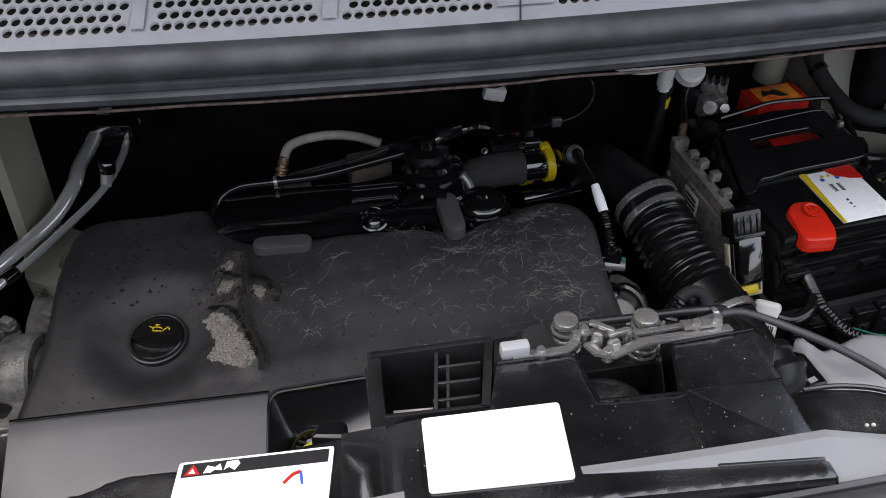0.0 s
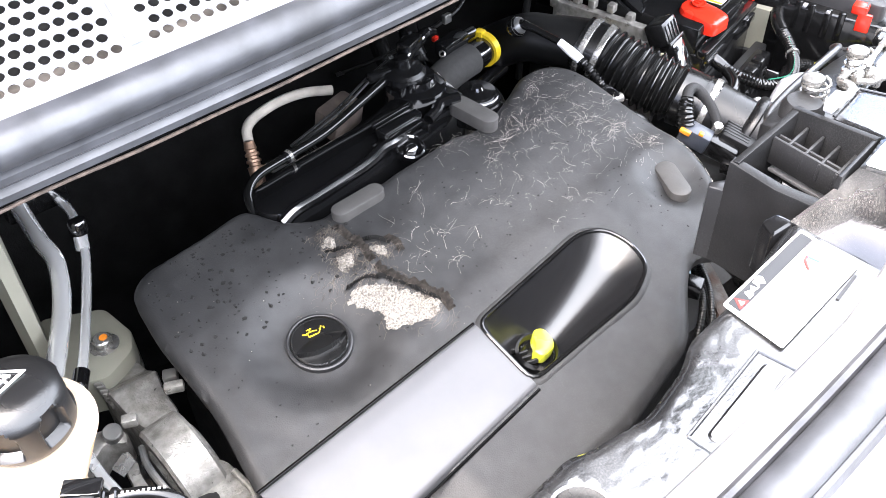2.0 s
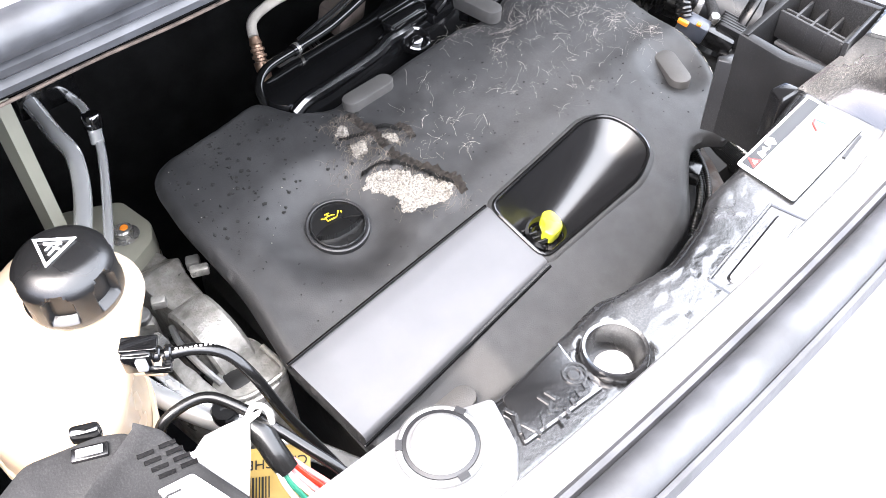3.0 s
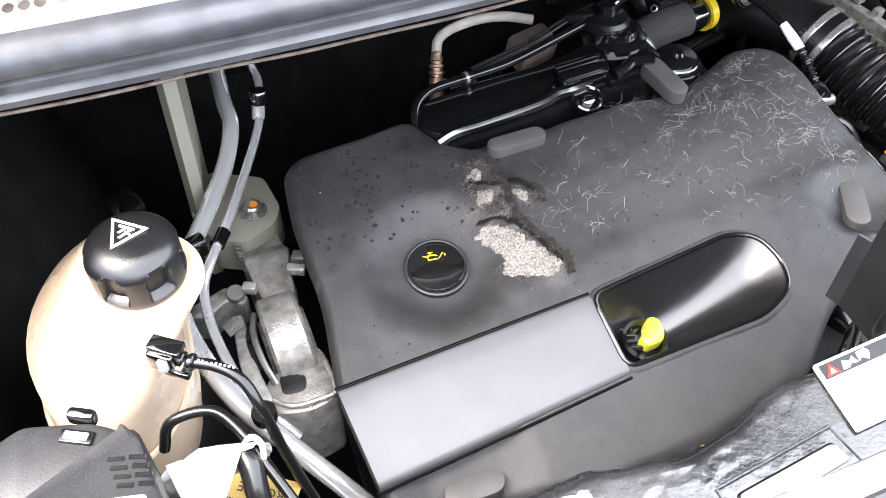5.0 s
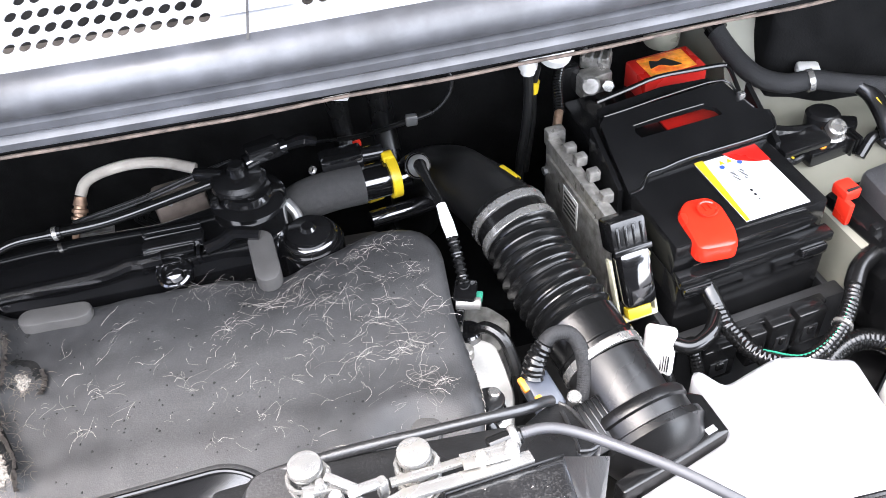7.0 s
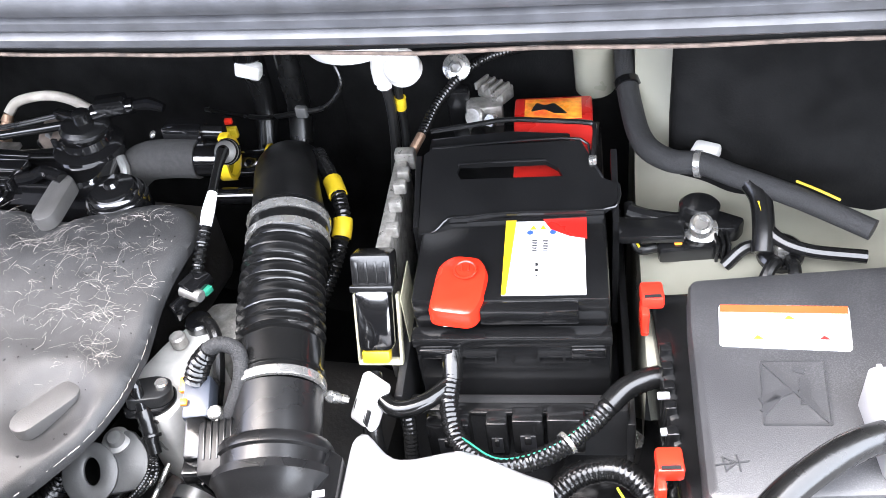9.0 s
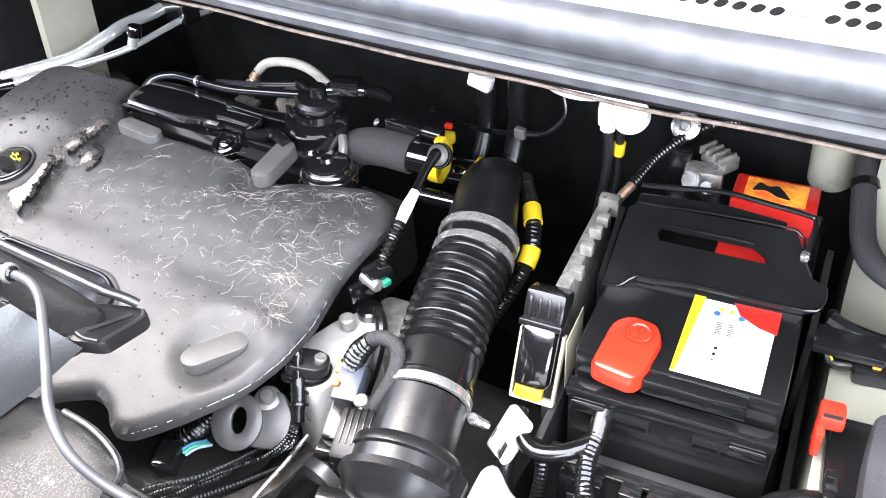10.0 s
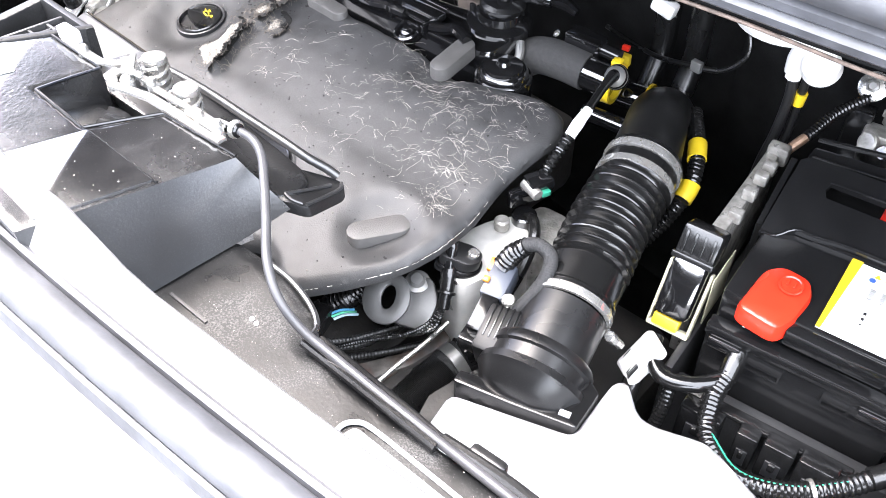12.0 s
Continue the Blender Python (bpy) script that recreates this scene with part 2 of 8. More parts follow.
M_RUBBER = mat("black_rubber", (0.0045, 0.0045, 0.0045), 0.2, spec=0.5, vary=0.2, bump=0.08, bscale=300, dust=0.012)
M_HOSE = mat("dull_black_hose", (0.004, 0.004, 0.004), 0.42, spec=0.3, vary=0.3, bump=0.1, bscale=300, dust=0.03)
M_TAB = mat("grey_rubber_tab", (0.050, 0.048, 0.046), 0.5, vary=0.2, bump=0.3, bscale=800)
M_FELT = mat("sound_felt", (0.0075, 0.0075, 0.0075), 0.95, vary=0.4, scale=25, bump=0.6, bscale=400, spec=0.05)
M_TRIM = mat("silver_trim_paint", (0.086, 0.087, 0.093), 0.44, metal=0.2, vary=0.06, scale=30, bump=0.05, bscale=1500, rvary=0.05)
M_ALU = mat("cast_aluminium", (0.27, 0.26, 0.24), 0.4, metal=0.55, vary=0.35, scale=90, bump=0.7, bscale=450, stain=(0.10, 0.09, 0.075), stain_amt=0.5, stain_scale=60)
M_PIPE = mat("drawn_aluminium", (0.78, 0.78, 0.775), 0.22, metal=0.72, vary=0.08, scale=12)
M_ZINC = mat("zinc_plate", (0.34, 0.335, 0.32), 0.24, metal=0.75, vary=0.15, stain=(0.18, 0.14, 0.09), stain_amt=0.35, stain_scale=60)
M_STEEL = mat("dull_steel", (0.22, 0.22, 0.215), 0.42, metal=0.7, vary=0.3, bump=0.1, stain=(0.10, 0.07, 0.045), stain_amt=0.4, stain_scale=40)
M_CREAM = mat("primer_cream_paint", (0.21, 0.205, 0.165), 0.42, vary=0.08, scale=15, stain=(0.15, 0.14, 0.11), stain_amt=0.5, stain_scale=9, dust=0.1, dustcol=(0.2, 0.18, 0.15))
M_COWL = mat("cowl_grey_plastic", (0.205, 0.209, 0.222), 0.42, vary=0.08, bump=0.2, bscale=900, rvary=0.08, spec=0.7)
M_GRILLE = mat("grille_pale_plastic", (0.22, 0.22, 0.228), 0.45, vary=0.06, bump=0.2, bscale=900)
M_SEAL = mat("weathered_seal_rubber", (0.036, 0.037, 0.041), 0.50, vary=0.35, scale=45, bump=0.3, bscale=150, spec=0.6, stain=(0.010, 0.010, 0.011), stain_amt=0.6, stain_scale=16)
M_WHITE = mat("white_plastic", (0.55, 0.54, 0.52), 0.45, vary=0.06)
M_PAPER = mat("white_label_paper", (0.82, 0.82, 0.81), 0.35, vary=0.02)
M_INK = mat("label_print", (0.010, 0.010, 0.011), 0.4, vary=0.1)
M_RED = mat("red_plastic", (0.52, 0.02, 0.008), 0.28, vary=0.06, dust=0.02)
M_REDLAB = mat("red_label", (0.4, 0.014, 0.01), 0.35, vary=0.05)
M_YELLOW = mat("yellow_plastic", (0.5, 0.36, 0.012), 0.4, vary=0.08)
M_LIME = mat("lime_yellow_plastic", (0.4, 0.42, 0.03), 0.35, vary=0.06)
M_ORANGE = mat("orange_plastic", (0.8, 0.25, 0.02), 0.4, vary=0.08)
M_BOTTLE = mat("cream_bottle_plastic", (0.44, 0.345, 0.25), 0.3, vary=0.05, sss=0.35, stain=(0.42, 0.29, 0.18), stain_amt=0.4, stain_scale=5)
M_GREYBOX = mat("pale_grey_plastic", (0.30, 0.30, 0.31), 0.38, vary=0.06, bump=0.12, bscale=900, dust=0.08)
M_BRASS = mat("copper_fitting", (0.30, 0.20, 0.14), 0.4, metal=0.8, vary=0.4, scale=120)
M_CABLE = mat("cable_sheath", (0.008, 0.008, 0.008), 0.35, vary=0.2)
M_BEIGEHOSE = mat("beige_braided_sleeve", (0.34, 0.31, 0.27), 0.85, vary=0.2, bump=0.5, bscale=600)
M_BRAID = mat("braided_black_sleeve", (0.020, 0.020, 0.0205), 0.62, vary=0.45, scale=900, bump=0.9, bscale=1500, spec=0.3)
M_GREEN = mat("green_sleeve", (0.02, 0.16, 0.1), 0.4, vary=0.2)
M_LEDGE = mat("grey_satin_body_paint", (0.17, 0.17, 0.175), 0.38, vary=0.06, scale=20, bump=0.05, bscale=900, rvary=0.08)
M_BRACKET = mat("pale_galvanised_bracket", (0.16, 0.16, 0.16), 0.35, metal=0.3, vary=0.12, scale=60, bump=0.1, bscale=500)
M_ASPHALT = mat("asphalt", (0.05, 0.05, 0.05), 0.9, vary=0.3, scale=60, bump=0.5, bscale=200)
M_TAG = mat("brown_paper_tag", (0.42, 0.29, 0.08), 0.6, vary=0.1)
# near-black base with lighter brown mottling
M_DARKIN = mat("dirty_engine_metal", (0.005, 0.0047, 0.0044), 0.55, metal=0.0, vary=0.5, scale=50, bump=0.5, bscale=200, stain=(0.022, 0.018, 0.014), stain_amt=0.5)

# ---- sheets over an outline ----
def signed(poly, X, Y):
    """Distance to the outline, positive inside, and the nearest point on it."""
    P = np.array(poly)
    Q = np.roll(P, -1, axis=0)
    best = np.full(X.shape, 1e9)
    NX, NY = X.copy(), Y.copy()
    ins = np.zeros(X.shape, bool)
    for (ax, ay), (bx, by) in zip(P, Q):
        dx, dy = bx - ax, by - ay
        t = np.clip(((X - ax) * dx + (Y - ay) * dy) / (dx * dx + dy * dy + 1e-15), 0, 1)
        qx, qy = ax + t * dx, ay + t * dy
        d = np.hypot(X - qx, Y - qy)
        k = d < best
        best[k], NX[k], NY[k] = d[k], qx[k], qy[k]
        c = ((ay > Y) != (by > Y)) & (X < (bx - ax) * (Y - ay) / (by - ay + 1e-15) + ax)
        ins ^= c
    return np.where(ins, best, -best), NX, NY


def sheet(poly, step, height, skirt=0.0):
    """A fine sheet over an outline with a clean edge; height(x, y, inset) gives z."""
    P = np.array(poly)
    x0, y0 = P.min(0) - step
    x1, y1 = P.max(0) + step
    xs, ys = np.arange(x0, x1 + step, step), np.arange(y0, y1 + step, step)
    X, Y = np.meshgrid(xs, ys)
    D, NX, NY = signed(poly, X, Y)
    near = np.abs(D) < step * 0.71
    X2, Y2 = np.where(near, NX, X), np.where(near, NY, Y)
    D2 = np.where(near, 0.0, D)
    bm = B()
    ids = {}
    for j in range(X.shape[0] - 1):
        for i in range(X.shape[1] - 1):
            c = [(j, i), (j, i + 1), (j + 1, i + 1), (j + 1, i)]
            if min(D2[k] for k in c) < 0:
                continue
            vs = []
            for k in c:
                if k not in ids:
                    ids[k] = bm.verts.new((X2[k], Y2[k], height(X2[k], Y2[k], D2[k])))
                vs.append(ids[k])
            try:
                bm.faces.new(vs)
            except ValueError:
                pass
    bmesh.ops.remove_doubles(bm, verts=bm.verts, dist=step * 0.05)
    if skirt:
        es = [e for e in bm.edges if len(e.link_faces) == 1]
        r = bmesh.ops.extrude_edge_only(bm, edges=es)
        for v in r["geom"]:
            if isinstance(v, bmesh.types.BMVert):
                v.co.z -= skirt
    return bm



# ---- setting: ground, bay walls, cowl ----
def grid_sheet(x0, x1, y0, y1, nx, ny, f):
    return [[(x0 + (x1 - x0) * i / nx, y0 + (y1 - y0) * j / ny, f(x0 + (x1 - x0) * i / nx, y0 + (y1 - y0) * j / ny)) for i in range(nx + 1)] for j in range(ny + 1)]


bm = strip(B(), grid_sheet(-60, 60, -60, 60, 4, 4, lambda x, y: 0.0))
single("ground", bm, M_ASPHALT, "dark grey asphalt under the parked car", "ground", "structure")

bm = box(B(), (0.05, 0.62, 0.42), (2.0, 1.1, 0.02), bevel=0.005)
single("undertray", bm, M_FELT, "black undertray closing the bay below the engine", "undertray", "structure")

# bulkhead with its padded felt
bm = box(B(), (0.05, 1.16, 0.82), (2.0, 0.04, 0.84), rotz(3), bevel=0.004)
single("wall_bulkhead", bm, M_FELT, "black felt-lined bulkhead behind the engine", "bulkhead", "structure")


def felt_pad():
    rows = []
    for j in range(13):
        z = 0.5 + 0.72 * j / 12
        row = []
        for i in range(41):
            x = -0.78 + 0.9 * i / 40
            y = 1.115 + 0.03 * x - 0.03 * (z > 0.9) * (z - 0.9) + 0.004 * math.sin(9 * x + 4 * z)
            y += 0.03 * max(0, (x - 0.05) / 0.07) ** 2 * (x > 0.05)
            y -= 0.006 * math.exp(-((x + 0.02) / 0.01) ** 2)
            row.append((x, y, z))
        rows.append(row)
    return strip(B(), rows)


single("bulkhead_pad", felt_pad(), M_FELT, "thick moulded black sound-deadening pad on the bulkhead", "insulation", "structure")


def cowl_y(x):
    return 0.643 + 0.16 * x + 0.085 * x * x


def cowl_rows(profile, xs):
    return [[(x, cowl_y(x) + dy, z) for x in xs] for dy, z in profile]


XS = [-0.95 + 1.9 * i / 76 for i in range(77)]
cowl = thing("cowl_panel", (0, 0.66, 1.25), "grey plastic cowl panel with perforated air grilles under the windscreen", "cowl panel", kind="structure")


def grille_z(dy):
    return 1.269 + 0.62 * dy


# blank strips of the panel round the grilles
PITCH = 0.0098
PANELS = [(-0.690, -0.546), (-0.529, -0.386), (-0.369, -0.248), (-0.231, -0.093), (-0.075, 0.052), (0.106, 0.234), (0.252, 0.380), (0.398, 0.526), (0.544, 0.672)]
ROWS_N = 17
D0 = 0.014


def grille_panel(xa, xb):
    """A field of round holes in staggered rows, with the depth of the plate."""
    bm = B()
    nx = int(round((xb - xa) / PITCH))
    px = (xb - xa) / nx
    py = PITCH * 0.92
    hole = 0.0040
    th = 0.0022
    for j in range(ROWS_N):
        off = 0.5 if j % 2 else 0.0
        cells = [(i + off, min(i + off + 1, nx)) for i in range(nx)]
        if off:
            cells = [(0, 0.5)] + cells
        for a, b in cells:
            ax, bx = xa + a * px, xa + b * px
            dya, dyb = D0 + j * py, D0 + (j + 1) * py

            def P(x, dy, drop=0.0):
                return bm.verts.new((x, cowl_y(x) + dy, grille_z(dy) - drop))
            if b - a < 0.9:
                bm.faces.new((P(ax, dya), P(bx, dya), P(bx, dyb), P(ax, dyb)))
                continue
            cx, cd = (ax + bx) / 2, (dya + dyb) / 2
            N = 16
            hx, hd = (bx - ax) / 2, (dyb - dya) / 2
            sq, ring, low = [], [], []
            for k in range(N):
                c, q = math.cos(2 * math.pi * k / N), math.sin(2 * math.pi * k / N)
                f = 1 / max(abs(c), abs(q))
                sq.append(P(cx + hx * c * f, cd + hd * q * f))
                ring.append(P(cx + hole * c, cd + hole * 0.92 * q))
                low.append(P(cx + hole * c, cd + hole * 0.92 * q, th))
            for k in range(N):
                h = (k + 1) % N
                bm.faces.new((sq[k], sq[h], ring[h], ring[k]))
                bm.faces.new((ring[k], ring[h], low[h], low[k]))
    bmesh.ops.remove_doubles(bm, verts=bm.verts, dist=1e-5)
    return bm


for xa, xb in PANELS:
    part("grille", grille_panel(xa, xb), M_GRILLE, cowl, "perforated with staggered round holes", smooth=0)
DEND = D0 + ROWS_N * PITCH * 0.92
edges = [-0.95] + [v for p in PANELS for v in p] + [0.95]
bm = B()
for a, b in zip(edges[0::2], edges[1::2]):
    n = max(2, int((b - a) / 0.02))
    xs = [a + (b - a) * i / n for i in range(n + 1)]
    strip(bm, [[(x, cowl_y(x) + d, grille_z(d)) for x in xs] for d in (D0, DEND)])
    if b - a < 0.06:
        strip(bm, [[(x, cowl_y(x) + d, grille_z(d) + 0.0035) for x in (a + 0.003, b - 0.003)] for d in (D0, DEND)])
strip(bm, [[(x, cowl_y(x) + d, grille_z(d)) for x in XS] for d in (-0.004, 0.004, D0)])
strip(bm, [[(x, cowl_y(x) + d, grille_z(d)) for x in XS] for d in (DEND, DEND + 0.05)])
part("panel_rim", bm, M_COWL, cowl)
bm = B()
for d0, d1 in ((-0.003, DEND + 0.04),):
    for x0, x1, h in ((0.0735, 0.0752, 0.0042),):
        strip(bm, [[(x, cowl_y(x) + d, grille_z(d) + h) for x in (x0, x1)] for d in (d0, d1)])
part("panel_seam", bm, M_INK, cowl, "dark joint between the cowl halves", smooth=0)
# drain well under the grilles: pale dirt in front, depth shade painted behind
bm = strip(B(), cowl_rows([(0.010, 1.256), (0.035, 1.254), (0.075, 1.250)], XS))
part("well_ledge", bm, mat("pale_dirt", (0.16, 0.14, 0.12), 0.8, vary=0.5, scale=40), cowl, "pale dusty ledge below the grille")
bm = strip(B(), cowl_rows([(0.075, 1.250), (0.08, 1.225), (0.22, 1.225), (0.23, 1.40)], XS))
part("drain_well", bm, mat("dark_well", (0.02, 0.019, 0.018), 0.8, vary=0.5, scale=40), cowl, "drain well below the grille, darkened for depth shade")
bm = strip(B(), cowl_rows([(0.008, 1.222), (0.06, 1.205), (0.2, 1.2), (0.52, 1.21), (0.52, 1.3)], XS))
part("plenum_underside", bm, M_FELT, cowl)
bm = B()
strip(bm, cowl_rows([(0.03, 1.214), (0.028, 1.204), (0.032, 1.202), (0.05, 1.212)], XS))
part("flange_edge", bm, mat("rusty_flange", (0.09, 0.06, 0.045), 0.7, vary=0.4, scale=60), cowl, "rust-tinged metal flange")
bm = strip(B(), [[(x, cowl_y(x) + 0.012, 1.220) for x in XS], [(x, cowl_y(x) + 0.013, 1.209 + 0.002 * noise.noise((x * 9, 0, 4))) for x in XS], [(x, cowl_y(x) + 0.030, 1.205 + 0.002 * noise.noise((x * 9, 0, 4))) for x in XS]])
part("felt_edge", bm, M_FELT, cowl, "black felt edge hanging below the seal")
rag = [(x, cowl_y(x) + 0.008, 1.2095 + 0.0018 * noise.noise((x * 12, 0, 4))) for x in [-0.8 + 0.0125 * k for k in range(129)]]
part("frayed_edge", tube(B(), rag, 0.0014, 6, per=1), mat("frayed_brown_edge", (0.10, 0.075, 0.06), 0.9, vary=0.5, scale=120, bump=0.6, bscale=500), cowl, "frayed brown edge")
prof = [(0.008, 1.221), (0.0, 1.219), (-0.005, 1.2225), (-0.006, 1.228), (-0.002, 1.232), (-0.0065, 1.2355), (-0.007, 1.241), (-0.002, 1.2445),
        (-0.009, 1.247), (-0.0125, 1.252), (-0.0135, 1.2575), (-0.012, 1.263), (-0.008, 1.268), (-0.002, 1.271), (0.004, 1.272), (0.008, 1.269)]
part("bulb_seal", strip(B(), cowl_rows(prof, XS)), M_SEAL, cowl, "weathered ribbed rubber bonnet seal")
# windscreen foot and raised bonnet close the place to the rear
bm = strip(B(), cowl_rows([(DEND + 0.05, 1.403), (DEND + 0.65, 1.86)], XS))
single("windscreen", bm, M_GLOSS, "dark sloping windscreen above the cowl", "windscreen", "structure")
bm = B()
strip(bm, [[(x, cowl_y(x) + 0.25 - 0.50 * s - 0.05 * math.sin(3.1 * s), 1.35 + 1.02 * s) for x in [-0.74 + 1.48 * i / 24 for i in range(25)]] for s in (0, 0.13, 0.26, 0.39, 0.52, 0.64)])
bmesh.ops.solidify(bm, geom=bm.faces[:], thickness=0.03)
single("bonnet", bm, M_FELT, "raised bonnet propped open over the engine bay", "bonnet", "structure")

# inner wings
def left_wing():
    rows = []
    for j in range(15):
        z = 0.5 + 0.66 * j / 14
        row = []
        for i in range(21):
            y = 0.1 + 1.02 * i / 20
            bulge = 0.10 * math.exp(-((y - 0.86) / 0.16) ** 2) * math.exp(-((z - 0.70) / 0.22) ** 2)
            row.append((-0.70 + bulge - 0.02 * (z - 0.8), y, z))
        rows.append(row)
    return strip(B(), rows)


single("wall_left_wing", left_wing(), M_FELT, "black felt-lined inner wing beside the coolant bottle", "inner wing", "structure")


def right_wing():
    rows = []
    for j in range(17):
        s = j / 16
        row = []
        for i in range(29):
            y = 0.80 + 0.45 * i / 28
            base = 0.575 - 0.30 * (y - 0.9)
            if s < 0.45:
                x, z = base, 0.5 + (0.895 - 0.5) * s / 0.45
            elif s < 0.8:
                k = (s - 0.45) / 0.35
                x, z = base + 0.26 * k, 0.895 + 0.012 * k
            else:
                k = (s - 0.8) / 0.2
                x, z = base + 0.26 + 0.03 * k, 0.907 + 0.3 * k
            rear = max(0.0, (y - 1.02) / 0.1)
            z += min(1, rear) ** 2 * 0.26 * (s > 0.4)
            row.append((x, y, z))
        rows.append(row)
    return strip(B(), rows)


single("wall_right_wing", right_wing(), M_CREAM, "cream-painted metal inner wing and strut turret", "inner wing", "structure", smooth=50)
PADXY = rounded([(0.556, 1.08), (0.568, 1.04), (0.605, 1.036), (0.632, 1.028), (0.70, 1.030), (0.95, 1.02), (0.95, 1.15), (0.60, 1.15)], 0.012, 3)
bm = B()
prism(bm, PADXY, 0.90, lambda x, y: min(1.16, 0.945 + 1.9 * max(0.0, y - 1.02)) + 0.02, 0.006)
single("wing_felt_pad", bm, M_FELT, "thick black felt pad fixed to the inner wing", "insulation", "structure")

bm = box(B(), (0.83, 0.50, 0.64), (0.02, 0.66, 0.4), rotz(14), 0.004)
single("wall_right_front", bm, M_FELT, "black liner panel beside the air filter box", "liner", "structure")

# ---- front: slam panel, seal, body lip ----
def seal_y(x):
    """The rear foot of the front bonnet seal."""
    return 0.223 + 0.16 * x + 0.12 * x * x


def box_z(x, y):
    """The top of the intake box, falling gently to the rear."""
    return 1.185 - 0.18 * (y - 0.31) - 0.04 * x


def ledge_d(x):
    return 0.030 + 0.008 * min(1.0, max(0.0, (x + 0.10) / 0.12))


def ledge_z(x):
    s = min(1.0, max(0.0, (x + 0.09) / 0.07)) * min(1.0, max(0.0, (0.31 - x) / 0.06))
    return 1.164 + 0.023 * s


FX = [-0.75 + 1.6 * i / 64 for i in range(65)]
bm = B()
rows = []
for k in range(11):
    row = []
    for x in FX:
        d, z = ledge_d(x), ledge_z(x)
        prof = [(d, z - 0.014), (d, z - 0.003), (d - 0.002, z), (d - 0.008, z + 0.001), (0.010, 1.168), (-0.004, 1.162), (-0.026, 1.158), (-0.06, 1.158), (-0.25, 1.11), (-0.36, 0.95), (-0.37, 0.4)]
        row.append((x, seal_y(x) + prof[k][0], prof[k][1]))
    rows.append(row)
strip(bm, rows)
single("front_body_panel", bm, M_LEDGE, "pale painted front body panel ahead of the slam panel", "body panel", "structure")
bm = B()
prof = [(-0.010 + 0.0125 * math.cos(2 * math.pi * k / 14), 1.168 + 0.010 * math.sin(2 * math.pi * k / 14)) for k in range(15)]
strip(bm, [[(x, seal_y(x) + d, z) for x in FX] for d, z in prof])
strip(bm, [[(x, seal_y(x) + d, z) for x in FX] for d, z in ((0.0, 1.160), (0.004, 1.171), (0.007, 1.172), (0.010, 1.168))])
strip(bm, [[(x, seal_y(x) + d, z) for x in FX] for d, z in ((-0.028, 1.158), (-0.0255, 1.166), (-0.0225, 1.166), (-0.021, 1.160))])
single("front_bonnet_seal", bm, M_SEAL, "grey rubber bonnet seal along the front edge", "rubber seal", "structure")

slam = thing("slam_panel", (0, 0.3, 1.12), "dusty black plastic slam panel cover with embossed marks", "slam panel", kind="structure")
inner = [(-0.75, 0.245), (-0.55, 0.258), (-0.485, 0.268), (-0.442, 0.270), (-0.408, 0.259), (-0.390, 0.254), (-0.315, 0.267), (-0.298, 0.270), (-0.285, 0.266), (-0.243, 0.263), (-0.203, 0.275), (-0.181, 0.288), (-0.138, 0.294), (-0.053, 0.319), (-0.030, 0.323), (0.02, 0.32)]
outline = inner + [(x, seal_y(x) + 0.024) for x in (0.02, -0.1, -0.2, -0.3, -0.4, -0.5, -0.6, -0.75)]


def slam_z(x, y, d):
    z = 1.153 - 0.004 * max(0.0, 1 - d / 0.006) ** 2 + 0.0008 * noise.noise((x * 14, y * 14, 2.0))
    rough = min(1, max(0, (x + 0.30) / 0.03)) * min(1, max(0, (-0.14 - x) / 0.03)) * max(0.0, 1 - d / 0.03)
    z += rough * (0.0011 * noise.noise((x * 260, y * 260, 5.0)) + 0.0008 * noise.noise((x * 520, y * 520, 7.0)))
    q = math.hypot(x + 0.318, y - 0.236)
    return z - 0.030 * min(1.0, max(0.0, (0.0190 - q) / 0.002))


part("cover_plate", sheet(rounded(outline, 0.007, 3), 0.0032, slam_z, 0.035), M_DUSTY, slam, smooth=60)
# moulded well with its bolt
wx, wy, wz = -0.318, 0.236, 1.157
w = part("bolt_well", lathe(B(), (wx, wy, wz - 0.024), (0, 0, 1), [(0, 0.002), (0.0150, 0.002), (0.0158, 0.020), (0.0170, 0.0245), (0.0188, 0.0255), (0.0200, 0.0225), (0.0200, 0.0)], 40), M_DUSTY, slam)
part("bolt", lathe(B(), (wx - 0.001, wy - 0.002, wz - 0.021), (0, 0, 1), [(0, 0), (0.0118, 0), (0.0115, 0.006), (0.0090, 0.010), (0.0060, 0.0115), (0, 0.012)], 24), M_WHITE, w, "pale plastic bolt head")
# raised land with its rim and embossed marks
LAND = rounded([(-0.398, 0.222), (-0.388, 0.252), (-0.338, 0.2615), (-0.3405, 0.247), (-0.3415, 0.234), (-0.339, 0.222)], 0.003)
part("raised_land", prism(B(), LAND, 1.1455, 1.1555, 0.0025), M_DUSTY, slam)
for k, (ex, ey, er) in enumerate(((-0.3465, 0.2385, 0.0072), (-0.3465, 0.2385, 0.0042))):
    part("embossed_ring", lathe(B(), (ex, ey, 1.1553), (0, 0, 1), [(er, 0), (er, 0.0011), (er - 0.0012, 0.0011), (er - 0.0012, 0)], 24), M_DUSTY, slam)
for k in range(2):
    bm = B()
    for sgn in (-1, 1):
        box(bm, (-0.3665 - 0.005 * k, 0.2335 + sgn * 0.0030, 1.1558), (0.0016, 0.0072, 0.0012), rotz(-18 + sgn * 32), 0)
    part("embossed_chevron", bm, M_DUSTY, slam, smooth=0)
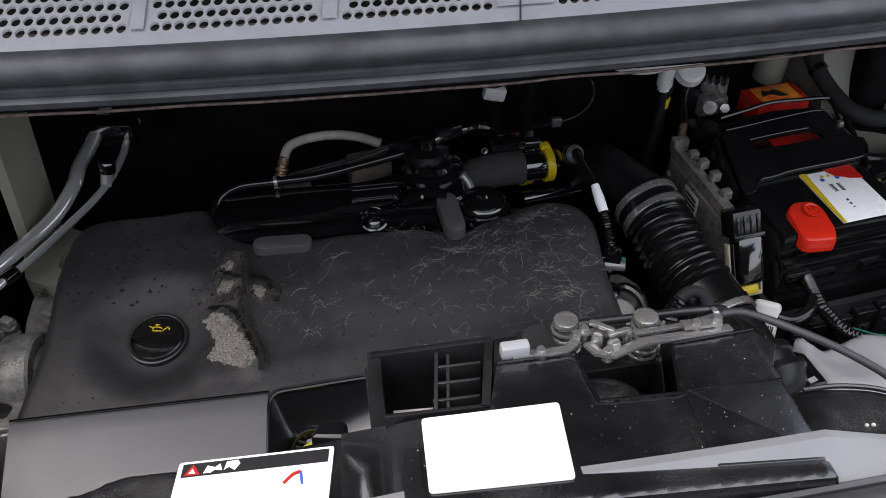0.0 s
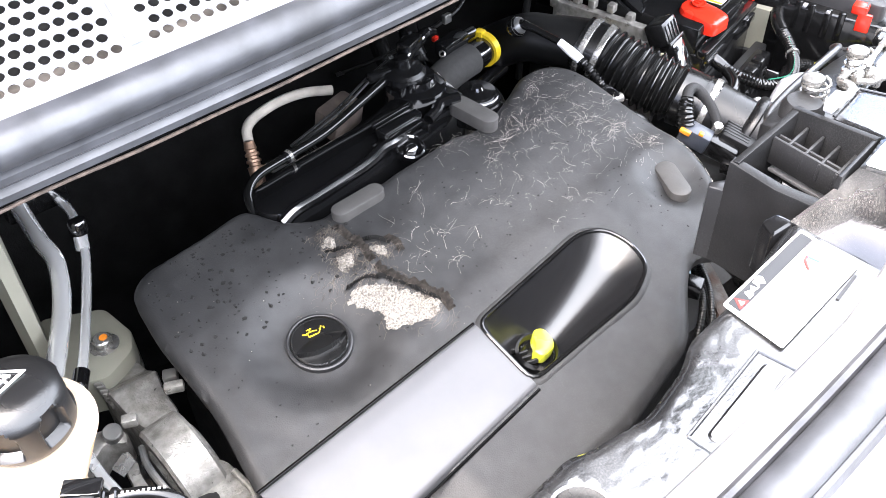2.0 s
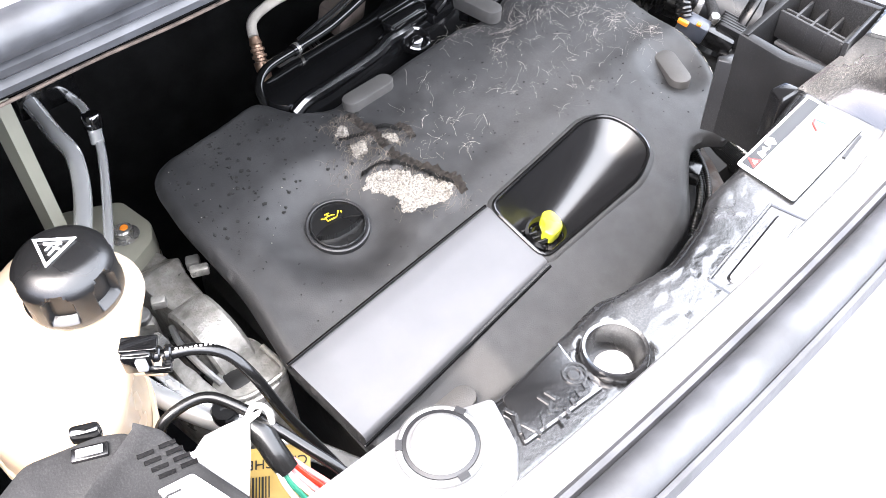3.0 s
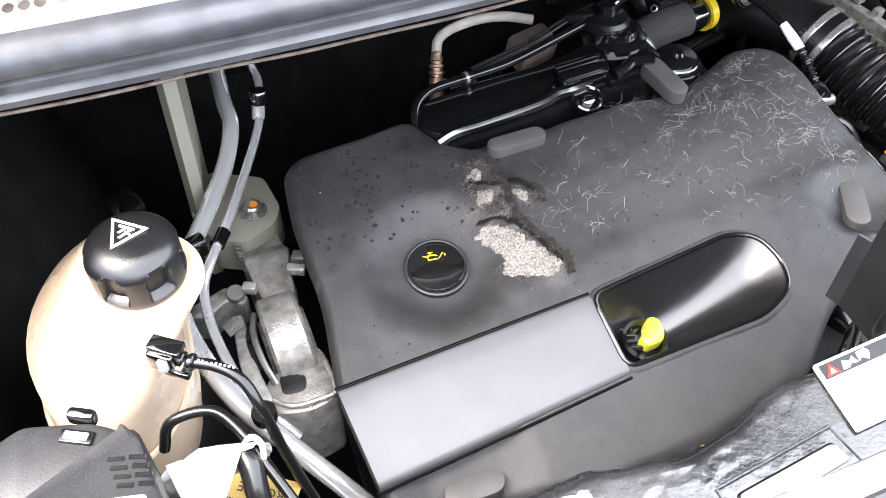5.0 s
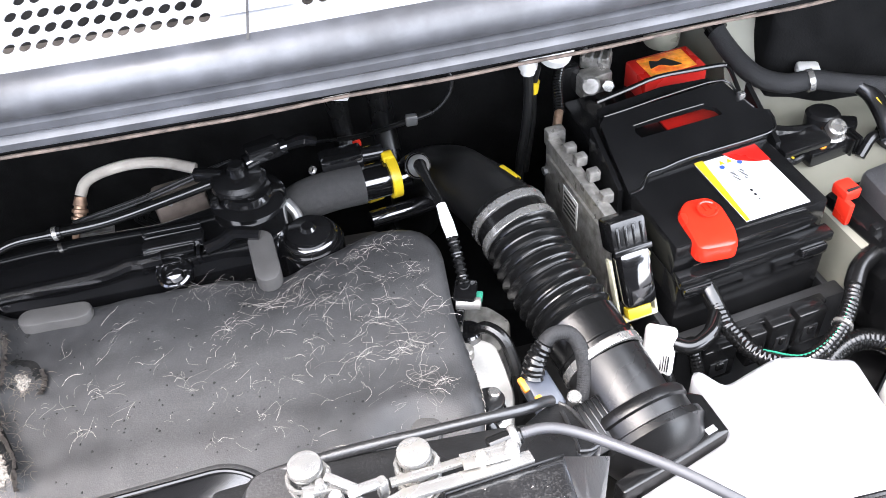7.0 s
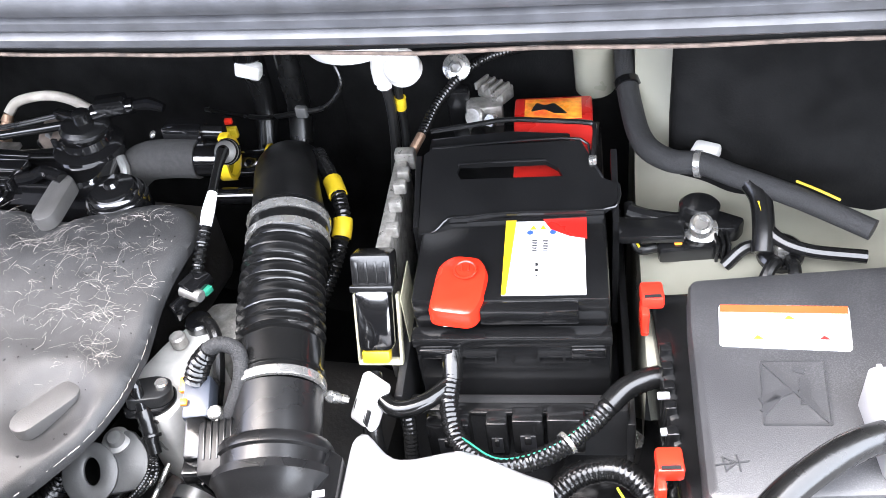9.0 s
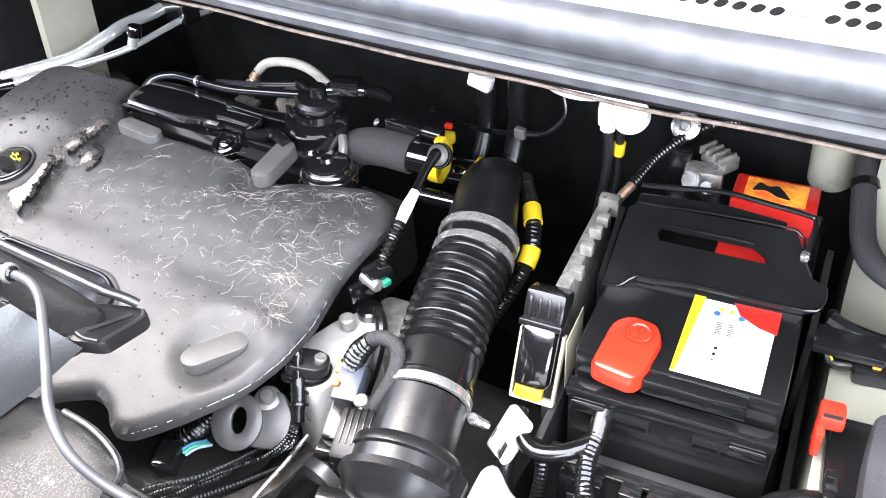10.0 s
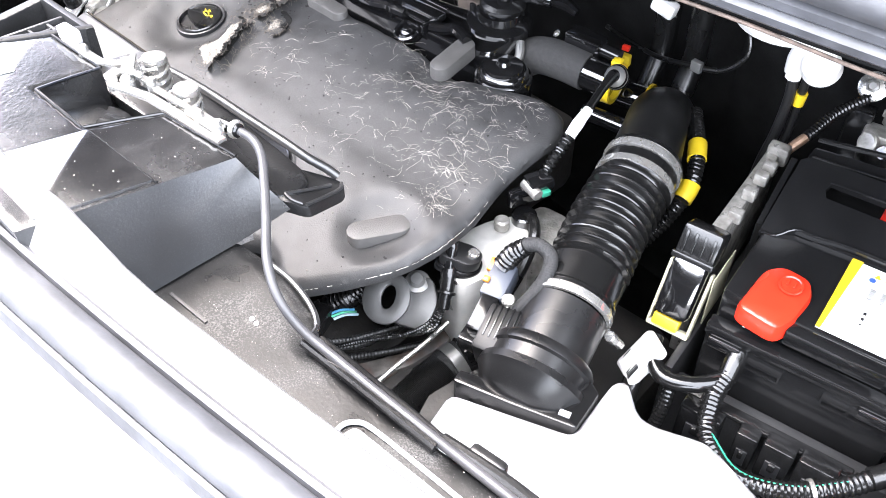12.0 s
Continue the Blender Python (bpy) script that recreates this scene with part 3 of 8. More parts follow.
for k, (ex, ey, ew) in enumerate(((-0.392, 0.2335, 0.010), (-0.388, 0.2275, 0.012), (-0.380, 0.2270, 0.010), (-0.3905, 0.2420, 0.007))):
    part("embossed_bar", box(B(), (ex, ey, 1.1558), (0.0018, ew, 0.0012), rotz(-30 + 50 * (k % 2)), 0), M_DUSTY, slam, smooth=0)
for k in range(6):
    part("embossed_bar", box(B(), (-0.372 + 0.0062 * k, 0.2215 + 0.0021 * k, 1.1557), (0.0022, 0.0045, 0.0010), rotz(-12), 0), M_DUSTY, slam, smooth=0)
# pale bracket end with its large capped bolt
part("end_bracket", prism(B(), rounded([(-0.62, 0.262), (-0.49, 0.268), (-0.442, 0.2705), (-0.408, 0.2595), (-0.392, 0.2545), (-0.400, 0.224), (-0.42, 0.20), (-0.62, 0.19)], 0.004), 1.12, 1.1575, 0.003), M_BRACKET, slam, "pale metal bracket end")
part("cap_ring", lathe(B(), (-0.433, 0.247, 1.157), (0, 0, 1), [(0.0235, 0.0), (0.0235, 0.0035), (0.0220, 0.005), (0.0205, 0.0045), (0.0200, 0.0)], 44), M_STEEL, slam)
part("cap_groove", lathe(B(), (-0.433, 0.247, 1.157), (0, 0, 1), [(0.0180, 0.0052), (0.0202, 0.0048), (0.0202, 0.0)], 44), M_INK, slam, "dark groove round the cap")
part("cap_bolt", lathe(B(), (-0.433, 0.247, 1.157), (0, 0, 1), [(0, 0.010), (0.0140, 0.0098), (0.0155, 0.0085), (0.0162, 0.006), (0.0178, 0.0052), (0.0182, 0.0)], 44), M_BRACKET, slam, "pale round bolt cap")
for a in (25, 145, 265):
    part("ring_slot", box(B(), (-0.433 + 0.0217 * math.cos(radians(a)), 0.247 + 0.0217 * math.sin(radians(a)), 1.1618), (0.0035, 0.006, 0.0015), rotz(a), 0), M_INK, slam, smooth=0)
# shallow pocket with a rim and a round stud
PK = [(-0.236, 0.239), (-0.156, 0.257), (-0.149, 0.231), (-0.232, 0.215)]
bm = B()
for a, b in zip(PK, PK[1:] + PK[:1]):
    tube(bm, [(a[0], a[1], 1.1532), (b[0], b[1], 1.1532)], 0.0012, 6, per=1)
part("pocket_rim", bm, M_DUSTY, slam)
part("pocket_groove", prism(B(), rounded([(-0.228, 0.2335), (-0.160, 0.2485), (-0.1545, 0.2355), (-0.225, 0.219)], 0.004), 1.1500, 1.1537, 0.0008), M_DUSTY, slam)
# paler paint puts the sky's glare on black plastic into the pocket's colour
part("panel_pocket", prism(B(), rounded([(-0.2265, 0.2325), (-0.160, 0.2470), (-0.1555, 0.2355), (-0.2235, 0.219)], 0.004), 1.1500, 1.1544, 0.0008), M_LEDGE, slam)
part("pocket_stud", lathe(B(), (-0.189, 0.228, 1.1538), (0, 0, 1), [(0, 0.0042), (0.0095, 0.004), (0.0112, 0.0015), (0.0115, 0.0)], 24), M_WHITE, slam, "pale round stud")
part("panel_slit", box(B(), (-0.0695, 0.2578, 1.1536), (0.028, 0.0022, 0.001), rotz(13), 0), M_INK, slam, smooth=0)

# right hand end of the slam panel, one step lower
RZ = 1.102
RIGHT = [(0.245, 0.33), (0.252, 0.400), (0.282, 0.407), (0.307, 0.410), (0.333, 0.410), (0.350, 0.406), (0.358, 0.395), (0.362, 0.392), (0.41, 0.403), (0.466, 0.414), (0.50, 0.424), (0.60, 0.448), (0.80, 0.50)] + [(x, seal_y(x) + 0.030) for x in (0.80, 0.6, 0.5, 0.4, 0.3, 0.245)]
part("lower_plate", sheet(rounded(RIGHT, 0.006, 3), 0.005, lambda x, y, d: RZ - 0.003 * max(0.0, 1 - d / 0.006) ** 2 + 0.0006 * noise.noise((x * 18, y * 18, 3.0)), 0.03), M_SPECK, slam, "dusty black lower panel end", smooth=60)
part("plate_rib", tube(B(), [(0.262, 0.334, RZ + 0.001), (0.258, 0.37, RZ + 0.001), (0.2545, 0.398, RZ + 0.001)], 0.0016, 8, per=2), M_DUSTY, slam)
part("round_ear", tube(B(), [(0.285, 0.407, RZ), (0.310, 0.4105, RZ + 0.001), (0.335, 0.4095, RZ + 0.001), (0.351, 0.4045, RZ + 0.001), (0.3575, 0.396, RZ + 0.001)], 0.002, 8), M_DUSTY, slam)
part("edge_rail", tube(B(), [(0.360, 0.390, RZ + 0.004), (0.41, 0.3995, RZ + 0.005), (0.466, 0.4105, RZ + 0.004)], 0.0032, 10, per=4), M_SATIN, slam)
part("edge_rail", tube(B(), [(0.362, 0.4005, RZ + 0.001), (0.41, 0.4085, RZ + 0.002), (0.455, 0.4165, RZ + 0.001), (0.475, 0.420, RZ - 0.002)], 0.0030, 10, per=4), M_SATIN, slam)
part("rail_slot", box(B(), (0.411, 0.4035, RZ + 0.0018), (0.10, 0.0032, 0.003), rotz(10.5), 0.0008), M_INK, slam)
part("edge_lip", tube(B(), [(0.462, 0.418, RZ), (0.490, 0.4255, RZ + 0.001), (0.52, 0.433, RZ), (0.60, 0.449, RZ - 0.004)], 0.0045, 10), M_SATIN, slam)
part("edge_block", box(B(), (0.487, 0.430, RZ - 0.002), (0.024, 0.009, 0.012), rotz(15), 0.003), M_SATIN, slam)
part("window_rim", tube(B(), [(0.426, 0.368, RZ + 0.001), (0.4215, 0.378, RZ + 0.001), (0.4245, 0.386, RZ + 0.001), (0.434, 0.391, RZ + 0.001), (0.47, 0.3985, RZ + 0.001), (0.55, 0.414, RZ + 0.001)], 0.0016, 8), M_GREYBOX, slam, "pale rounded rim")
part("window_field", prism(B(), rounded([(0.428, 0.368), (0.426, 0.384), (0.55, 0.410), (0.55, 0.375)], 0.005), RZ - 0.002, RZ + 0.0016, 0.0006), M_GREYBOX, slam, "grey inset field")
part("panel_slit", box(B(), (0.290, 0.3475, RZ + 0.0006), (0.036, 0.0022, 0.001), rotz(12), 0), M_INK, slam, smooth=0)
for dx in (0.0, 0.005):
    part("panel_pip", lathe(B(), (0.322 + dx, 0.375 + 0.1 * dx, RZ), (0, 0, 1), [(0.0016, 0), (0.0014, 0.0012), (0, 0.0014)], 10), M_WHITE, slam)

# air intake box with its open snorkel
ib = thing("intake_box", (0.05, 0.32, 1.14), "black plastic air intake box with an open slatted snorkel", "intake box")
BOXTOP = [(0.003, 0.311), (0.030, 0.318), (0.049, 0.324), (0.054, 0.3665), (0.080, 0.373), (0.108, 0.381), (0.119, 0.334), (0.172, 0.345), (0.1765, 0.396), (0.2385, 0.417), (0.244, 0.363), (0.252, 0.278), (0.014, 0.236)]
part("box_top", sheet(BOXTOP, 0.0026, lambda x, y, d: box_z(x, y) - 0.0012 * max(0.0, 1 - d / 0.002), 0.075), M_DUSTY, ib, smooth=50)
bm = B()
strip(bm, [[(x, y, box_z(x, y) - 0.0015) for x, y in ((0.003, 0.311), (0.008, 0.275), (0.014, 0.236))], [(x, y, box_z(x, y) - 0.008) for x, y in ((-0.010, 0.312), (-0.004, 0.274), (0.002, 0.234))], [(-0.047, 0.321, 1.1535), (-0.041, 0.270, 1.1535), (-0.036, 0.228, 1.1535)], [(-0.047, 0.321, 1.12), (-0.041, 0.270, 1.12), (-0.036, 0.228, 1.12)]])
strip(bm, [[(0.003, 0.311, box_z(0.003, 0.311) - 0.0015), (-0.010, 0.312, box_z(-0.01, 0.312) - 0.008), (-0.047, 0.321, 1.1535)], [(0.003, 0.313, 1.12), (-0.010, 0.314, 1.12), (-0.047, 0.323, 1.12)]])
part("box_cheek", bm, M_DUSTY, ib, "sloping side of the intake box", smooth=50)
bm = B()
EDGE = [(0.2385, 0.417), (0.2415, 0.390), (0.244, 0.363), (0.2485, 0.315), (0.252, 0.278)]
strip(bm, [[(x, y, box_z(x, y) - 0.0012) for x, y in EDGE],
           [(0.250, 0.424, 1.142), (0.2475, 0.394, 1.1430), (0.2500, 0.363, 1.1450), (0.2550, 0.315, 1.1500), (0.2590, 0.278, 1.1540)],
           [(0.268, 0.436, 1.121), (0.2530, 0.398, 1.1230), (0.2560, 0.363, 1.1240), (0.2615, 0.315, 1.1270), (0.2660, 0.278, 1.1290)],
           [(0.262, 0.418, 1.111), (0.258, 0.400, 1.1035), (0.262, 0.363, 1.1035), (0.268, 0.315, 1.1035), (0.273, 0.278, 1.1035)]])
part("box_slope", bm, M_SHELF, ib, "sloping right side of the intake box", smooth=80)
for line in ([(0.108, 0.381), (0.113, 0.357), (0.119, 0.334)], [(0.119, 0.334), (0.172, 0.345)], [(0.173, 0.345), (0.2435, 0.363)], [(0.172, 0.345), (0.174, 0.37), (0.1765, 0.396)], [(0.054, 0.367), (0.108, 0.3815)], [(0.1765, 0.3965), (0.2385, 0.4175)]):
    part("box_ridge", tube(B(), [(x, y, box_z(x, y) + 0.0004) for x, y in line], 0.0010, 6, per=3), M_SATIN, ib)
part("front_step", prism(B(), rounded([(0.176, 0.3475), (0.242, 0.3625), (0.249, 0.290), (0.182, 0.280)], 0.003), 1.15, lambda x, y: box_z(x, y) + 0.0016, 0.0012), M_DUSTY, ib)
# deep pocket behind the latch with its bulging duct
part("recess_floor", prism(B(), [(0.10, 0.325), (0.10, 0.41), (0.19, 0.42), (0.19, 0.33)], 1.085, 1.098), M_GLOSS, ib)
part("recess_wall", prism(B(), [(0.172, 0.345), (0.1765, 0.396), (0.181, 0.396), (0.177, 0.345)], 1.09, lambda x, y: box_z(x, y) - 0.002), M_SATIN, ib)
part("recess_rib", prism(B(), [(0.163, 0.345), (0.168, 0.396), (0.1695, 0.396), (0.1645, 0.345)], 1.09, lambda x, y: box_z(x, y) - 0.006), M_SATIN, ib)
part("recess_bulge", lathe(B(), (0.130, 0.350, 1.098), (0, 0.25, 1), [(0.028, 0), (0.028, 0.038), (0.026, 0.046), (0.020, 0.0495), (0.0, 0.052)], 36), M_DUSTY, ib, "dusty rounded duct in the pocket")
# snorkel mouth: thick cheek, rear, right and front walls, slats along one side
part("snorkel_cheek", prism(B(), [(-0.036, 0.3865), (-0.027, 0.3885), (-0.0215, 0.350), (-0.014, 0.313), (-0.026, 0.314), (-0.0315, 0.348)], 1.06, lambda x, y: 1.160 - 0.10 * max(0.0, 0.385 - y) + 0.5 * max(0.0, 0.325 - y), 0.0015), M_DULL, ib, "thick rounded side wall of the snorkel")
part("snorkel_sill", prism(B(), [(-0.036, 0.386), (-0.041, 0.396), (-0.036, 0.400), (-0.022, 0.394), (-0.027, 0.388)], 1.06, 1.132, 0.002), M_MATTE, ib)


def wall(a, b, t, z0, drop, name):
    a, b = Vector(a), Vector(b)
    n = Vector((-(b - a).y, (b - a).x)).normalized() * t
    part(name, prism(B(), [a, b, b + n, a + n], z0, lambda x, y: box_z(x, y) - drop - 0.16 * max(0.0, 0.045 - x) * (y > 0.34), 0.0010), M_DULL, ib)


wall((-0.034, 0.3865), (0.052, 0.3975), -0.0062, 1.10, 0.0, "snorkel_wall")
wall((0.052, 0.3975), (0.0495, 0.325), -0.0060, 1.10, 0.0, "snorkel_wall")
wall((-0.016, 0.311), (0.049, 0.3255), 0.0035, 1.10, 0.001, "snorkel_wall")
LS = rotz(2)
part("slat", box(B(), (0.0135, 0.3545, 1.150), (0.0026, 0.062, 0.024), LS, 0.0006), M_MATTE, ib)
part("slat", box(B(), (0.0215, 0.3550, 1.150), (0.0024, 0.062, 0.020), LS, 0.0006), M_MATTE, ib)
for k in range(4):
    part("slat", box(B(), (0.0275, 0.332 + 0.0145 * k, 1.153), (0.032, 0.0024, 0.016), rotz(10), 0.0006), M_MATTE, ib)
part("slat_floor", box(B(), (0.028, 0.354, 1.132), (0.030, 0.060, 0.003), LS, 0.0006), mat("dusty_grey_grid", (0.07, 0.07, 0.072), 0.5, vary=0.2), ib)
part("foot_hook", prism(B(), rounded([(-0.068, 0.318), (-0.062, 0.334), (-0.045, 0.333), (-0.042, 0.318)], 0.004), 1.11, 1.153, 0.003), M_SATIN, ib)

# stickers
sa = thing("warning_sticker", (-0.1, 0.28, 1.1555), "white warning sticker with a black heading band", "sticker")
SU, SV = Vector((0.096, 0.0155)), Vector((0.0015, -0.046))


def on_sticker(u, v):
    p = Vector((-0.146, 0.2945)) + SU * u + SV * v
    return (p.x, p.y)


def patch(line, z0, z1):
    return prism(B(), [on_sticker(u, v) for u, v in line], z0, z1, 0)


part("paper", prism(B(), rounded([on_sticker(*q) for q in ((0, 0), (1, 0), (1, 1), (0, 1))], 0.002), 1.1545, 1.1556, 0), M_PAPER, sa, smooth=0)
part("heading_band", patch([(0.03, 0.04), (0.97, 0.04), (0.97, 0.25), (0.03, 0.25)], 1.1557, 1.1560), M_INK, sa, "black heading band", smooth=0)
part("hazard_mark", patch([(0.045, 0.23), (0.15, 0.23), (0.0975, 0.06)], 1.1561, 1.1563), M_REDLAB, sa, "red hazard triangle", smooth=0)
part("hazard_core", patch([(0.075, 0.21), (0.12, 0.21), (0.0975, 0.13)], 1.1564, 1.1566), M_PAPER, sa, smooth=0)
part("pictogram", patch([(0.17, 0.22), (0.19, 0.10), (0.24, 0.14), (0.27, 0.09), (0.29, 0.20), (0.24, 0.18), (0.22, 0.22)], 1.1561, 1.1563), M_PAPER, sa, "white pictogram", smooth=0)
part("pictogram", patch([(0.30, 0.20), (0.31, 0.07), (0.38, 0.06), (0.40, 0.12), (0.37, 0.22), (0.33, 0.16)], 1.1561, 1.1563), M_PAPER, sa, "white pictogram", smooth=0)
e0, e1, e2 = (on_sticker(u, v) for u, v in ((0.70, 0.52), (0.75, 0.40), (0.80, 0.36)))
part("emblem", tube(B(), [(*e0, 1.1558), (*e1, 1.1558), (*e2, 1.1558)], 0.0012, 6), M_REDLAB, sa, "small red curved emblem")
e3 = on_sticker(0.82, 0.56)
part("emblem", tube(B(), [(*e2, 1.1558), (*e3, 1.1558)], 0.0009, 6, per=1), mat("blue_print", (0.03, 0.08, 0.35), 0.4), sa)
sb = thing("blank_sticker", (0.05, 0.29, 1.184), "large plain white sticker on the intake box", "sticker")
part("paper", prism(B(), rounded([(0.0065, 0.3095), (0.0925, 0.3300), (0.0975, 0.266), (0.0145, 0.250)], 0.003), lambda x, y: box_z(x, y) + 0.0004, lambda x, y: box_z(x, y) + 0.0013, 0), M_PAPER, sb, smooth=0)

# bonnet latch
la = thing("bonnet_latch", (0.14, 0.41, 1.14), "zinc-plated bonnet latch with two bolts and springs", "bonnet latch")
SHROUD = [(0.052, 0.372), (0.050, 0.424), (0.090, 0.438), (0.130, 0.449), (0.170, 0.457), (0.206, 0.464), (0.232, 0.467), (0.246, 0.462), (0.254, 0.448), (0.252, 0.430), (0.20, 0.412), (0.10, 0.384)]
part("back_panel", prism(B(), rounded(SHROUD, 0.004), 1.105, lambda x, y: 1.142 - 0.28 * max(0.0, y - 0.40) - 0.05 * (x - 0.05), 0.003), M_SHELF, la, "dusty black plastic rear shroud")
part("shroud_rim", tube(B(), [(0.066, 0.426, 1.126), (0.078, 0.435, 1.128), (0.120, 0.447, 1.1275), (0.170, 0.458, 1.1255), (0.206, 0.4655, 1.1245), (0.226, 0.473, 1.119), (0.236, 0.482, 1.111), (0.242, 0.487, 1.105)], 0.0034, 12), M_SHELF, la)
TIP = rounded([(0.236, 0.440), (0.222, 0.468), (0.236, 0.484), (0.245, 0.4905), (0.2535, 0.484), (0.2665, 0.449), (0.2625, 0.442), (0.254, 0.434)], 0.005, 3)


def tip_z(x, y):
    return 1.121 - 0.42 * max(0.0, y - 0.440) - 0.15 * max(0.0, x - 0.245)


part("shroud_tip", prism(B(), TIP, lambda x, y: tip_z(x, y) - 0.010, tip_z, 0.002), M_DULL, la, "black rounded tip of the shroud")
for line in ([(0.2465, 0.487), (0.2525, 0.482), (0.2600, 0.463), (0.2645, 0.4495)], [(0.2475, 0.478), (0.2500, 0.460), (0.2515, 0.441)], [(0.2515, 0.441), (0.2580, 0.442), (0.2635, 0.447)]):
    part("shroud_fin", tube(B(), [(x, y, tip_z(x, y) + 0.0006) for x, y in line], 0.0014, 8, per=3), M_MATTE, la)


def ribbon(line, w, lift):
    """A flat bar of width w along a bent line on the box."""
    P = [Vector(p) for p in line]
    lft, rgt = [], []
    for i, p in enumerate(P):
        d = (P[min(i + 1, len(P) - 1)] - P[max(i - 1, 0)]).normalized() * (w / 2)
        lft.append((p.x - d.y, p.y + d.x))
        rgt.append((p.x + d.y, p.y - d.x))
    return prism(B(), lft + rgt[::-1], lambda x, y: box_z(x, y) + lift - 0.0028, lambda x, y: box_z(x, y) + lift, 0.0006)


for line, w, lift in (([(0.064, 0.3735), (0.078, 0.3775), (0.090, 0.3795), (0.102, 0.3835), (0.108, 0.391), (0.110, 0.400)], 0.0070, 0.0030), ([(0.117, 0.391), (0.123, 0.3815), (0.134, 0.380), (0.146, 0.3885), (0.158, 0.396), (0.176, 0.4015), (0.200, 0.409), (0.222, 0.4165)], 0.0075, 0.0030),
                      ([(0.107, 0.399), (0.122, 0.402), (0.134, 0.399), (0.148, 0.404)], 0.0060, 0.0055), ([(0.150, 0.403), (0.170, 0.409), (0.195, 0.4175), (0.210, 0.4235)], 0.0050, 0.0045), ([(0.186, 0.412), (0.200, 0.4155), (0.214, 0.4195)], 0.0095, 0.0070)):
    part("latch_bar", ribbon(line, w, lift), M_ZINC, la, "bright zinc latch bar")
for x, y, r, h in ((0.116, 0.4015, 0.0034, 0.009), (0.124, 0.394, 0.0042, 0.008), (0.135, 0.3895, 0.0048, 0.007), (0.130, 0.381, 0.0040, 0.006), (0.146, 0.402, 0.0034, 0.008), (0.084, 0.3785, 0.0040, 0.006), (0.196, 0.4135, 0.0036, 0.010), (0.212, 0.4185, 0.0042, 0.011)):
    part("rivet", lathe(B(), (x, y, box_z(x, y)), (0, 0, 1), [(r, -0.004), (r, h * 0.7), (r * 0.7, h), (0, h)], 16), M_ZINC, la)
part("lever", box(B(), (0.127, 0.399, 1.176), (0.018, 0.0042, 0.0035), rotz(-28), 0.001), M_ZINC, la)
part("lever", box(B(), (0.138, 0.395, 1.175), (0.016, 0.0042, 0.003), rotz(22), 0.001), M_ZINC, la)
part("lever_block", box(B(), (0.066, 0.3765, 1.176), (0.020, 0.009, 0.011), rotz(12), 0.002), M_GREYBOX, la, "pale grey plastic stop")
for bx, by, bz in ((0.106, 0.418, 1.162), (0.163, 0.418, 1.167)):
    s = part("spring_post", lathe(B(), (bx, by, bz - 0.045), (-0.03, 0.05, 1), [(0, 0), (0.0075, 0), (0.0070, 0.037), (0.0088, 0.0385), (0.0095, 0.0402), (0.0088, 0.0435), (0.0050, 0.0450), (0, 0.0446)], 28), M_ZINC, la)
    pts = []
    for k in range(61):
        a = 2 * math.pi * k / 12
        pts.append((bx + 0.0110 * math.cos(a), by - 0.001 + 0.0110 * math.sin(a), bz - 0.038 + 0.034 * k / 60))
    part("spring", tube(B(), pts, 0.0014, 6, per=1), M_ZINC, s, "coiled spring")
part("post_boss", lathe(B(), (0.087, 0.412, 1.09), (0, 0, 1), [(0, 0.060), (0.014, 0.059), (0.018, 0.052), (0.019, 0.0)], 28), M_MATTE, la)
cb = thing("latch_cable", (0.3, 0.40, 1.13), "grey sheathed bonnet release cable", "cable")
part("sheath", tube(B(), [(0.205, 0.427, 1.156), (0.228, 0.4335, 1.157), (0.246, 0.4315, 1.155), (0.270, 0.4205, 1.153), (0.297, 0.4065, 1.150), (0.322, 0.3925, 1.144), (0.342, 0.387, 1.132), (0.360, 0.3905, 1.118), (0.385, 0.398, 1.110), (0.425, 0.4065, 1.107), (0.47, 0.4155, 1.106), (0.53, 0.428, 1.104), (0.62, 0.447, 1.098)], 0.0030, 14), mat("grey_cable_sheath", (0.035, 0.035, 0.037), 0.30, vary=0.15, spec=0.35), cb)
part("end_ferrule", cyl(B(), (0.200, 0.4255, 1.1555), (0.218, 0.4310, 1.157), 0.0050, n=14, bevel=0.001), M_RUBBER, cb)
part("end_collar", cyl(B(), (0.212, 0.4293, 1.1565), (0.216, 0.4305, 1.157), 0.0066, n=14, bevel=0.001), M_ZINC, cb)

# dust specks lying on the panel and the box
rnd2 = random.Random(11)
bm = B()
for k in range(560):
    if k % 2:
        x = rnd2.uniform(0.0, 0.245)
        y = rnd2.uniform(seal_y(x) + 0.03, 0.40)
        if y > 0.33 + 0.18 * (x - 0.10) and not (x > 0.18 and y < 0.395 + 0.3 * (x - 0.18)):
            continue
        z = box_z(x, y) + (0.0018 if x > 0.18 and y < 0.345 else 0.0002)
    else:
        x = rnd2.uniform(0.29, 0.56)
        y, z = seal_y(x) + rnd2.uniform(0.035, 0.095), RZ + 0.0003
    q = 0.00010 + 0.00028 * rnd2.random() ** 3
    v = bmesh.ops.create_icosphere(bm, subdivisions=1, radius=q)["verts"]
    for w in v:
        w.co = Vector((w.co.x * rnd2.uniform(0.6, 2.0), w.co.y * rnd2.uniform(0.6, 1.6), w.co.z * 0.6)) + Vector((x, y, z))
single("dust_specks", bm, M_HAIR, "pale dust specks on the black front panel", "dust", "stuff")

# ---- engine cover ----
def deck(x, y):
    """Height of the engine cover."""
    return 0.968 - 0.305 * max(0.0, 0.73 - y) ** 1.3


